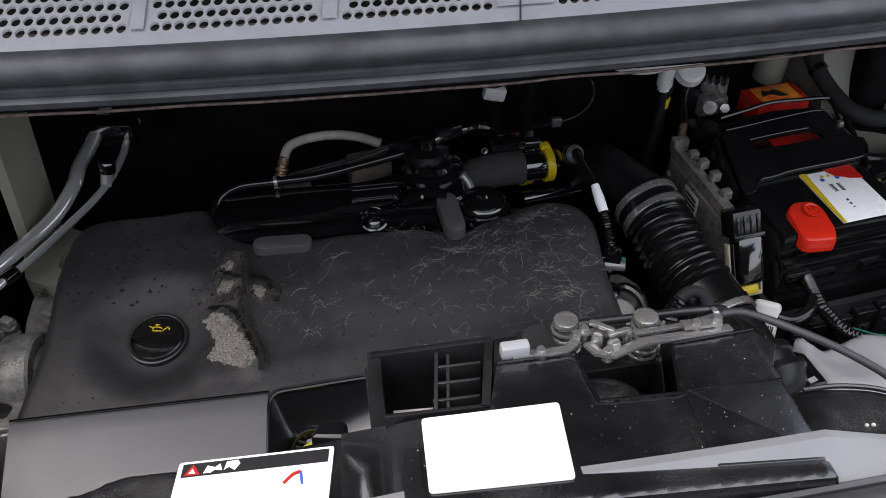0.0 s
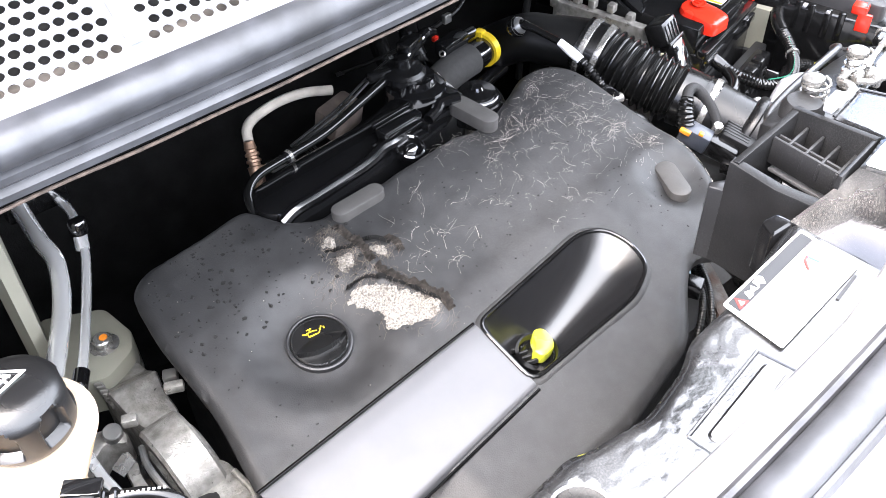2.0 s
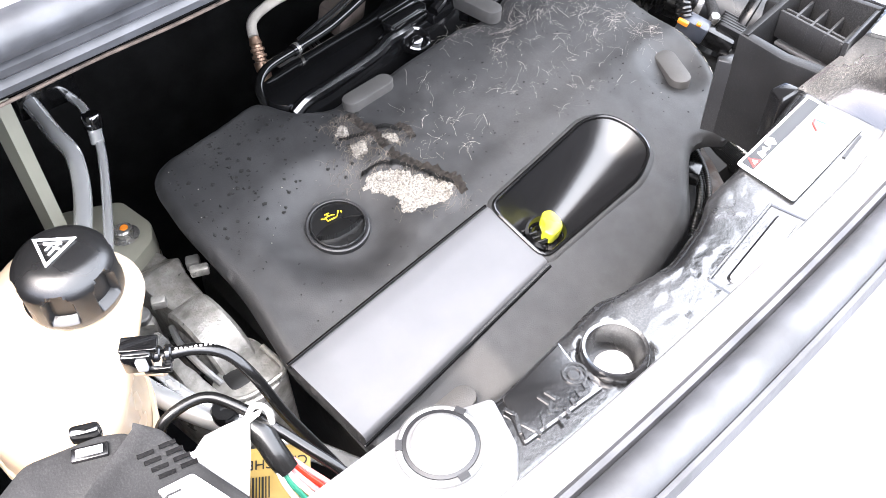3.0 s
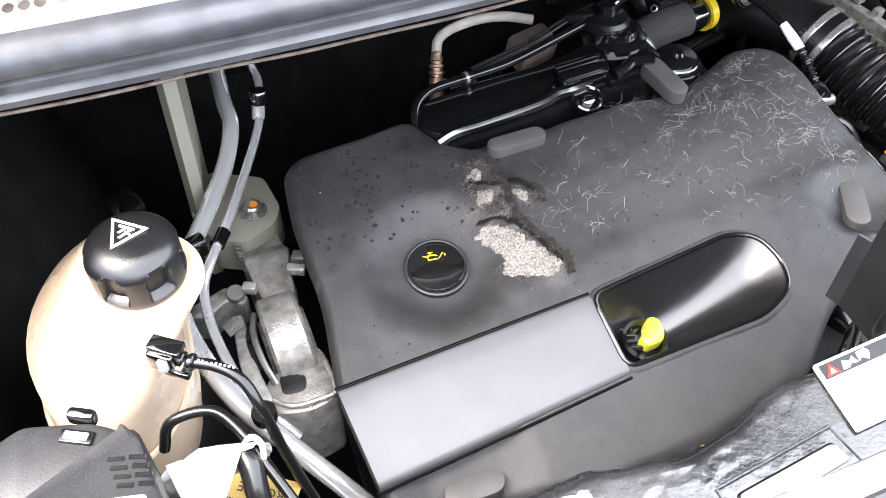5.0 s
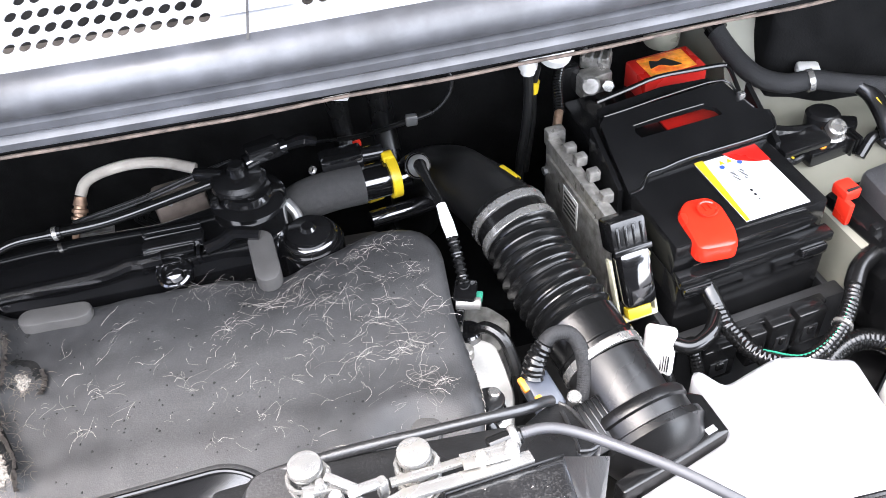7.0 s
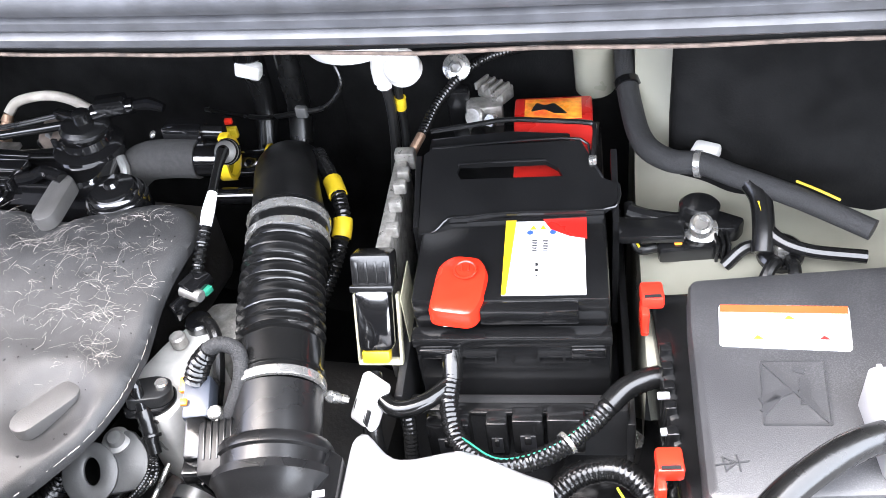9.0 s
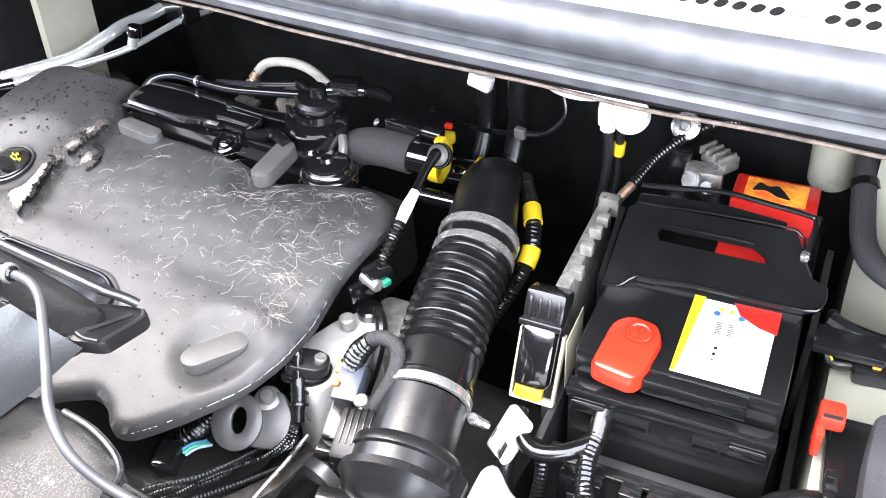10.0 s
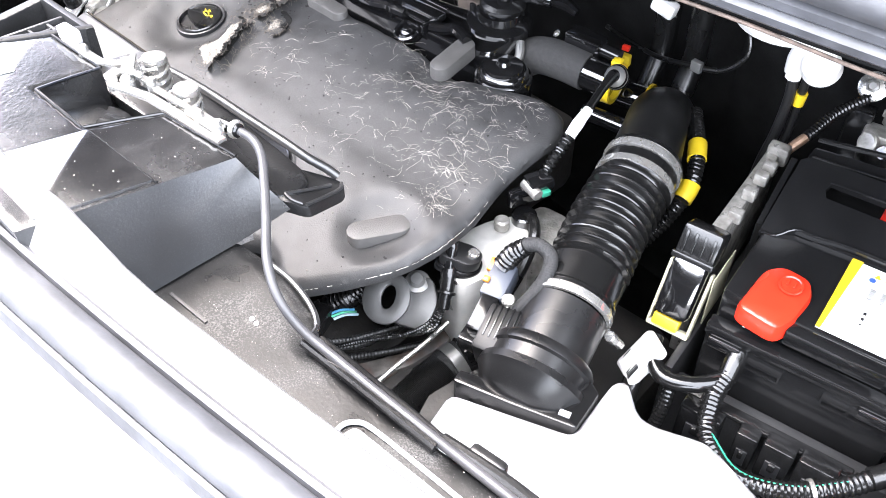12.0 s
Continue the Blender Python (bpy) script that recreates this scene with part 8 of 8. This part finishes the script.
part("foot_screw", cyl(B(), (0.277, 0.592, 0.880), (0.277, 0.590, 0.888), 0.006, n=12, bevel=0.001), M_STEEL, lw)

# radiator hose and cables low in front of the gearbox
rh = thing("radiator_hose", (0.22, 0.56, 0.75), "thick black braided radiator hose with a steel clip", "hose")
part("hose", tube(B(), [(0.262, 0.44, 0.755), (0.249, 0.498, 0.768), (0.236, 0.548, 0.776), (0.231, 0.60, 0.784), (0.238, 0.65, 0.79)], 0.021, 24), M_BRAID, rh)
RH = spline([(0.262, 0.44, 0.755), (0.249, 0.498, 0.768), (0.236, 0.548, 0.776), (0.232, 0.588, 0.782)], 30)
bm = B()
for k in range(2, len(RH) - 2, 1):
    u, w = frame_of(RH[k + 1] - RH[k])
    d = (RH[k + 1] - RH[k]).normalized()
    ring = []
    for i in range(28):
        a = 2 * math.pi * i / 28
        ring.append(RH[k] + (u * math.cos(a) + w * math.sin(a)) * 0.0211 + d * 0.0035 * abs((i % 14) / 7 - 1))
    tube(bm, ring + ring[:1], 0.00075, 4, per=1, caps=False)
tagged(part("braid", bm, M_HOSE, rh), "woven herringbone cord", kind="stuff")
part("clip", cyl(B(), (0.2315, 0.594, 0.783), (0.2312, 0.606, 0.785), 0.0232, n=24), M_STEEL, rh)
part("fitting", cyl(B(), (0.2312, 0.608, 0.785), (0.236, 0.635, 0.788), 0.0235, n=20, bevel=0.003), M_GLOSS, rh)
for k, (z, r) in enumerate(((0.80, 0.0042), (0.815, 0.003), (0.79, 0.0035))):
    t = thing("loom_branch", (0.16, 0.52, z - 0.02), "black corrugated wiring branch below the cover", "wiring")
    part("loom", tube(B(), [(0.10, 0.46 - 0.02 * k, z - 0.03), (0.135, 0.485 - 0.01 * k, z), (0.165, 0.525 - 0.008 * k, z + 0.004), (0.172 + 0.012 * k, 0.575, z + 0.006), (0.165 + 0.02 * k, 0.63, z)], r, 10, ribs=0.0006, pitch=0.0035), M_CABLE, t)
gs = thing("steel_stay", (0.22, 0.52, 0.8), "thin pale steel stay rod", "rod")
part("rod", tube(B(), [(0.225, 0.48, 0.805), (0.222, 0.535, 0.820), (0.223, 0.566, 0.830), (0.221, 0.601, 0.840)], 0.0026, 8), M_ZINC, gs)
gc = thing("gearbox_casting", (0.2, 0.55, 0.78), "rust-stained cast metal rib beside the radiator hose", "casting")
part("rib", prism(B(), rounded([(0.150, 0.470), (0.168, 0.455), (0.200, 0.515), (0.214, 0.560), (0.216, 0.610), (0.200, 0.612), (0.196, 0.565), (0.178, 0.525)], 0.006), 0.74, lambda x, y: 0.788 + 0.12 * max(0.0, y - 0.50), 0.004), mat("rust_stained_casting", (0.06, 0.055, 0.05), 0.6, metal=0.2, vary=0.4, scale=80, bump=0.5, bscale=300, stain=(0.05, 0.022, 0.012), stain_amt=0.7, stain_scale=60), gc)
sp = thing("coil_connector", (0.11, 0.5, 0.82), "black connector with blue and green wires", "connector")
part("shell", box(B(), (0.128, 0.505, 0.825), (0.022, 0.03, 0.02), rotz(30), 0.003), M_SATIN, sp)
for k in range(3):
    part("wire", tube(B(), [(0.132 + 0.004 * k, 0.516, 0.828), (0.137 + 0.004 * k, 0.526, 0.832), (0.140 + 0.004 * k, 0.54, 0.826)], 0.0014, 6), mat("wire_tint", ((0.1, 0.35, 0.6), (0.1, 0.5, 0.3), (0.4, 0.55, 0.65))[k], 0.4), sp)
part("bellows", tube(B(), [(0.10, 0.52, 0.80), (0.125, 0.545, 0.83), (0.14, 0.56, 0.85)], 0.010, 14, ribs=0.003, pitch=0.006), M_RUBBER, sp)

# ---- bulkhead side ----
lc = thing("bulkhead_cable", (0.14, 1.03, 0.93), "thin grey cable looped across the bulkhead", "cable")
part("cable", tube(B(), [(-0.02, 1.04, 0.895), (0.042, 1.03, 0.902), (0.09, 1.02, 0.913), (0.138, 1.015, 0.93), (0.180, 1.02, 0.943), (0.2, 1.03, 0.97), (0.182, 1.04, 1.0), (0.133, 1.06, 1.02), (0.10, 1.10, 1.04)], 0.0032, 10), M_RUBBER, lc)
part("clip", box(B(), (0.150, 1.012, 0.936), (0.014, 0.008, 0.014), rotz(8), 0.002), M_STEEL, lc, "bright steel clip")
for i, (x0, lab) in enumerate(((0.06, "heater"), (0.11, "heater"))):
    hh = thing("heater_hose", (x0, 1.06, 0.8), "black rubber heater hose running up the bulkhead", "hose", group="heater hoses")
    part("hose", tube(B(), [(x0 + 0.012, 1.02, 0.84), (x0 + 0.003, 1.055, 0.90), (x0, 1.06, 0.96), (x0, 1.065, 1.06)], 0.0145, 14), M_RUBBER, hh)
wc = thing("white_clip", (0.062, 1.048, 0.955), "white plastic hose clip", "clip")
part("clip", box(B(), (0.064, 1.044, 0.962), (0.032, 0.016, 0.020), rotz(12) @ Matrix.Rotation(radians(14), 4, "Y"), 0.004), M_WHITE, wc)
part("collar", cyl(B(), (0.062, 1.05, 0.972), (0.062, 1.053, 0.990), 0.018, n=18, bevel=0.002), M_GLOSS, wc)
bf = thing("brake_fluid_bottle", (0.24, 0.99, 1.03), "white translucent brake fluid bottle under the cowl", "bottle")
part("bottle", lathe(B(), (0.245, 1.01, 1.035), (0, 0, 1), [(0, 0), (0.035, 0.001), (0.052, 0.008), (0.058, 0.02), (0.058, 0.08), (0.0, 0.08)], 32), M_WHITE, bf)
we = thing("vacuum_elbow", (0.295, 0.99, 1.0), "white plastic elbow with a round white cap", "elbow")
part("cap", lathe(B(), (0.311, 0.984, 1.030), (0.1, -0.55, 0.8), [(0, 0.016), (0.014, 0.016), (0.018, 0.012), (0.019, 0.0), (0.0, 0.0)], 28), M_WHITE, we)
part("elbow", tube(B(), [(0.305, 0.99, 1.045), (0.29, 0.985, 1.045), (0.284, 0.985, 1.03), (0.283, 0.987, 1.012)], 0.0105, 14), M_WHITE, we)
part("foot", cyl(B(), (0.283, 0.987, 1.004), (0.283, 0.987, 1.014), 0.008, n=8), M_WHITE, we)
vl = thing("vacuum_line", (0.285, 0.99, 0.9), "thin black line with a yellow band", "cable")
part("line", tube(B(), [(0.283, 0.988, 1.006), (0.284, 0.99, 0.975), (0.281, 0.99, 0.93), (0.274, 0.99, 0.88), (0.27, 0.99, 0.80)], 0.0055, 10), M_CABLE, vl)
part("line", tube(B(), [(0.294, 0.995, 1.006), (0.290, 1.0, 0.975), (0.289, 1.0, 0.93), (0.28, 0.995, 0.86)], 0.0045, 10), M_CABLE, vl)
part("yellow_band", cyl(B(), (0.2915, 0.999, 0.985), (0.2898, 1.0, 0.970), 0.0062, n=12), M_YELLOW, vl)
fbt = thing("bulkhead_bolt", (0.33, 1.06, 0.985), "zinc bolt and wide washer on the bulkhead", "bolt")
part("washer", lathe(B(), (0.331, 1.062, 0.988), (0.1, -0.75, 0.5), [(0, 0), (0.0155, 0), (0.0155, 0.002), (0.013, 0.003), (0, 0.003)], 24), M_ZINC, fbt)
part("head", lathe(B(), (0.331, 1.060, 0.9895), (0.1, -0.75, 0.5), [(0, 0), (0.007, 0), (0.007, 0.005), (0.005, 0.006), (0.004, 0.003), (0, 0.003)], 6), M_STEEL, fbt)
bk = thing("bulkhead_bracket", (0.375, 1.04, 0.94), "cast aluminium valve bracket with a bolt", "bracket")
part("body", box(B(), (0.366, 1.046, 0.945), (0.040, 0.024, 0.030), rotz(22), 0.004), M_ALU, bk)
part("face", cyl(B(), (0.362, 1.034, 0.948), (0.360, 1.026, 0.952), 0.011, n=20, bevel=0.002), M_ALU, bk)
part("fin_block", box(B(), (0.372, 1.066, 0.962), (0.036, 0.02, 0.016), rotz(-18), 0.002), M_ALU, bk)
for k in range(4):
    part("fin", box(B(), (0.358 + 0.009 * k, 1.064 - 0.003 * k, 0.972), (0.003, 0.022, 0.008), rotz(-18), 0.0005), M_ALU, bk)
part("bolt", cyl(B(), (0.382, 1.032, 0.948), (0.380, 1.024, 0.952), 0.007, n=6), M_ZINC, bk)
part("black_block", box(B(), (0.335, 1.05, 0.945), (0.026, 0.02, 0.05), rotz(18), 0.003), M_SATIN, bk)
nt2 = thing("negative_cable", (0.35, 1.08, 0.95), "black corrugated earth cable with a copper lug", "cable")
part("cable", tube(B(), [(0.318, 0.985, 0.950), (0.322, 1.03, 0.966), (0.345, 1.075, 0.985), (0.385, 1.09, 1.0), (0.44, 1.10, 1.012)], 0.0058, 12, ribs=0.0008, pitch=0.004), M_RUBBER, nt2)
part("lug", tube(B(), [(0.312, 0.962, 0.935), (0.314, 0.972, 0.942), (0.318, 0.986, 0.951)], 0.0052, 10), M_BRASS, nt2)
yh = thing("banded_hose", (0.26, 0.88, 0.88), "black corrugated hose with two yellow bands", "hose")
YP = [(0.205, 0.95, 0.93), (0.238, 0.918, 0.930), (0.262, 0.892, 0.925), (0.276, 0.868, 0.915), (0.280, 0.84, 0.895), (0.272, 0.80, 0.86)]
part("hose", tube(B(), YP, 0.0075, 12, ribs=0.0015, pitch=0.005), M_RUBBER, yh)
part("yellow_band", tube(B(), [(0.243, 0.913, 0.929), (0.251, 0.904, 0.928), (0.258, 0.896, 0.926)], 0.0102, 14), M_YELLOW, yh, "yellow tape band")
part("yellow_band", tube(B(), [(0.2745, 0.872, 0.917), (0.2775, 0.864, 0.912), (0.279, 0.856, 0.907)], 0.0102, 14), M_YELLOW, yh, "yellow tape band")
yb = thing("yellow_pump", (0.11, 0.92, 0.9), "black pump with a yellow end and red plug behind the hose", "pump")
part("barrel", cyl(B(), (0.098, 0.918, 0.918), (0.150, 0.938, 0.918), 0.016, n=20, bevel=0.002), M_GLOSS, yb)
part("end", cyl(B(), (0.094, 0.916, 0.918), (0.112, 0.923, 0.918), 0.0168, n=20, bevel=0.002), M_YELLOW, yb, "yellow end collar")
part("ring", cyl(B(), (0.147, 0.937, 0.918), (0.150, 0.938, 0.918), 0.021, n=24), M_YELLOW, yb)
part("tab", box(B(), (0.098, 0.945, 0.945), (0.016, 0.008, 0.014), rotz(20), 0.002), M_YELLOW, yb)
part("red_plug", box(B(), (0.09, 0.955, 0.952), (0.009, 0.006, 0.006), rotz(20), 0.001), M_RED, yb)
part("pipe", cyl(B(), (0.10, 0.885, 0.90), (0.175, 0.915, 0.895), 0.010, n=16), M_GLOSS, yb)

# ---- cables of the battery ----
pc = thing("positive_cable", (0.5, 0.70, 0.83), "black corrugated battery cable with a green thread", "cable")
PC = [(0.437, 0.772, 0.885), (0.443, 0.748, 0.875), (0.452, 0.718, 0.868), (0.474, 0.690, 0.862), (0.511, 0.682, 0.860), (0.548, 0.704, 0.864), (0.574, 0.738, 0.872), (0.592, 0.772, 0.880), (0.62, 0.797, 0.885)]
part("conduit", tube(B(), PC, 0.0078, 14, ribs=0.0012, pitch=0.0048), M_RUBBER, pc)
part("green_thread", tube(B(), [(x + 0.001, y + 0.002, z + 0.0078) for x, y, z in PC[3:7]], 0.0009, 6), M_GREEN, pc, "green wire showing through the split")
part("lug", box(B(), (0.4325, 0.781, 0.901), (0.018, 0.022, 0.010), rotz(BA - 8) @ Matrix.Rotation(radians(28), 4, "X"), 0.002), M_ZINC, pc, "bright cable lug")
part("boot", tube(B(), [(0.434, 0.776, 0.890), (0.440, 0.757, 0.880), (0.445, 0.744, 0.873)], [0.0092, 0.0098, 0.0088], 12), M_RUBBER, pc)
part("tie", cyl(B(), (0.5585, 0.7155, 0.8668), (0.5605, 0.7185, 0.8675), 0.0103, n=14), M_ZINC, pc)
part("elbow", tube(B(), [(0.583, 0.757, 0.877), (0.594, 0.776, 0.882), (0.61, 0.79, 0.884), (0.632, 0.802, 0.884)], 0.0098, 12), M_RUBBER, pc)
pb = thing("branch_cable", (0.4, 0.7, 0.84), "thick black cable joining the battery lead", "cable")
part("cable", tube(B(), [(0.374, 0.728, 0.872), (0.386, 0.712, 0.872), (0.408, 0.702, 0.870), (0.430, 0.715, 0.872), (0.444, 0.742, 0.873)], 0.0078, 12), M_RUBBER, pb)
TG = Matrix.Translation((0.379, 0.706, 0.864)) @ rotz(-18) @ Matrix.Rotation(radians(58), 4, "X")
bm = box(B(), (0, 0, 0), (0.031, 0.050, 0.014), None, 0.006, 3)
for v in bm.verts:
    v.co.z += 0.003 * math.sin(v.co.x * 150 + v.co.y * 60)
bmesh.ops.transform(bm, matrix=TG, verts=bm.verts)
part("white_tag", bm, M_WHITE, pb, "white wrapped tag")
for k in range(11):
    bm = box(B(), (-0.012 + 0.0022 * k, -0.010, 0.0072 + 0.003 * math.sin((-0.012 + 0.0022 * k) * 150 - 0.6)), (0.0010 + 0.0006 * (k % 3 == 1), 0.016, 0.0006), None, 0)
    bmesh.ops.transform(bm, matrix=TG, verts=bm.verts)
    part("tag_bar", bm, M_INK, pb, smooth=0)
part("down_lead", tube(B(), [(0.375, 0.72, 0.862), (0.385, 0.69, 0.84), (0.40, 0.67, 0.80)], 0.009, 12), M_RUBBER, pb)
part("down_lead", tube(B(), [(0.410, 0.715, 0.865), (0.418, 0.70, 0.84), (0.42, 0.685, 0.80)], 0.006, 12, ribs=0.0008, pitch=0.004), M_RUBBER, pb)

# ---- fittings on the inner wing ----
wl2 = thing("wing_loom", (0.6, 1.0, 0.95), "thick taped black wiring loom along the inner wing", "wiring")
part("loom", tube(B(), [(0.490, 1.16, 1.03), (0.505, 1.10, 0.995), (0.522, 1.06, 0.97), (0.545, 1.02, 0.955), (0.575, 1.002, 0.952), (0.606, 1.000, 0.955), (0.636, 0.990, 0.955), (0.664, 0.982, 0.955), (0.70, 0.97, 0.955), (0.76, 0.95, 0.95)], [0.011, 0.011, 0.0115, 0.0118, 0.0115, 0.0112, 0.0108, 0.0105, 0.010, 0.0095], 16), M_BRAID, wl2)
part("tie", cyl(B(), (0.600, 1.000, 0.954), (0.606, 1.000, 0.955), 0.0132, n=18), M_ZINC, wl2, "bright cable tie")
part("tie_base", box(B(), (0.606, 1.018, 0.956), (0.026, 0.02, 0.014), rotz(-8), 0.004), M_WHITE, wl2, "white loom clip")
part("tie", cyl(B(), (0.512, 1.082, 0.983), (0.515, 1.076, 0.98), 0.0132, n=18), M_SATIN, wl2)
part("branch", tube(B(), [(0.652, 0.985, 0.955), (0.664, 0.972, 0.948), (0.672, 0.95, 0.935), (0.676, 0.93, 0.92)], 0.010, 12), M_RUBBER, wl2)
part("branch", tube(B(), [(0.664, 0.968, 0.945), (0.68, 0.945, 0.932), (0.71, 0.935, 0.928), (0.76, 0.94, 0.928)], 0.006, 10), M_RUBBER, wl2)
part("yellow_stripe", tube(B(), [(0.692, 0.981, 0.966), (0.712, 0.972, 0.9665), (0.73, 0.965, 0.965)], 0.0012, 6), M_YELLOW, wl2)
part("yellow_stripe", tube(B(), [(0.664, 0.962, 0.952), (0.670, 0.95, 0.945), (0.675, 0.935, 0.934)], 0.0014, 6), M_YELLOW, wl2)
sm = thing("strut_sensor", (0.61, 0.95, 0.91), "black sensor bracket with a zinc bolt on the wing", "sensor")
part("bracket", prism(B(), rounded([(0.575, 0.945), (0.59, 0.965), (0.625, 0.978), (0.655, 0.972), (0.650, 0.955), (0.62, 0.948), (0.59, 0.935)], 0.006), 0.905, 0.922, 0.003), M_SATIN, sm)
part("drum", cyl(B(), (0.612, 0.965, 0.905), (0.612, 0.968, 0.935), 0.019, n=24, bevel=0.003), M_SATIN, sm)
part("arm", tube(B(), [(0.55, 0.945, 0.93), (0.57, 0.945, 0.927), (0.60, 0.955, 0.92)], 0.007, 8), M_SATIN, sm)
part("bolt", lathe(B(), (0.618, 0.950, 0.915), (0.05, -0.45, 0.9), [(0, 0), (0.0155, 0), (0.0155, 0.006), (0.011, 0.008), (0.0105, 0.020), (0.008, 0.022), (0.006, 0.018), (0, 0.018)], 24), M_ZINC, sm)
gd = thing("earth_point", (0.69, 0.945, 0.9), "round black earth point with a zinc nut", "earth point")
part("disc", lathe(B(), (0.690, 0.948, 0.905), (0, -0.2, 1), [(0, 0), (0.021, 0), (0.021, 0.006), (0.018, 0.009), (0, 0.009)], 28), M_SATIN, gd)
part("nut", cyl(B(), (0.690, 0.946, 0.913), (0.690, 0.944, 0.922), 0.009, n=6), M_ZINC, gd)
part("stud", cyl(B(), (0.690, 0.944, 0.920), (0.690, 0.942, 0.931), 0.005, n=12, bevel=0.001), M_ZINC, gd)
for a, b in (((0.676, 0.945), (0.645, 0.925)), ((0.69, 0.93), (0.68, 0.90)), ((0.700, 0.935), (0.71, 0.90))):
    part("lead", tube(B(), [(a[0], a[1], 0.912), ((a[0] + b[0]) / 2, (a[1] + b[1]) / 2 + 0.004, 0.915), (b[0], b[1], 0.90)], 0.006, 10), M_RUBBER, gd)
oc2 = thing("wing_connector", (0.615, 0.93, 0.88), "black electrical connector with an orange lock", "connector")
part("shell", box(B(), (0.612, 0.938, 0.905), (0.062, 0.024, 0.020), rotz(20), 0.004), M_SATIN, oc2)
part("orange_lock", box(B(), (0.600, 0.932, 0.9165), (0.007, 0.014, 0.003), rotz(20), 0.001), M_ORANGE, oc2)
for k in range(3):
    part("seal_ring", box(B(), (0.632 + 0.005 * k, 0.944 + 0.002 * k, 0.907), (0.003, 0.030, 0.026), rotz(20), 0.001), M_RUBBER, oc2)
part("lead", tube(B(), [(0.582, 0.928, 0.905), (0.566, 0.922, 0.905), (0.555, 0.935, 0.92), (0.548, 0.955, 0.93)], 0.005, 10), M_RUBBER, oc2)
part("yellow_stripe", tube(B(), [(0.568, 0.918, 0.911), (0.560, 0.925, 0.917), (0.556, 0.935, 0.926)], 0.0012, 6), M_YELLOW, oc2)
bt = thing("brake_booster_pot", (0.47, 1.13, 0.96), "dusty cream round pot under the cowl", "pot")
part("pot", lathe(B(), (0.465, 1.13, 0.94), (0, -0.1, 1), [(0, 0), (0.022, 0), (0.023, 0.058), (0.026, 0.060), (0.026, 0.068), (0.0, 0.070)], 28), M_CREAM, bt)
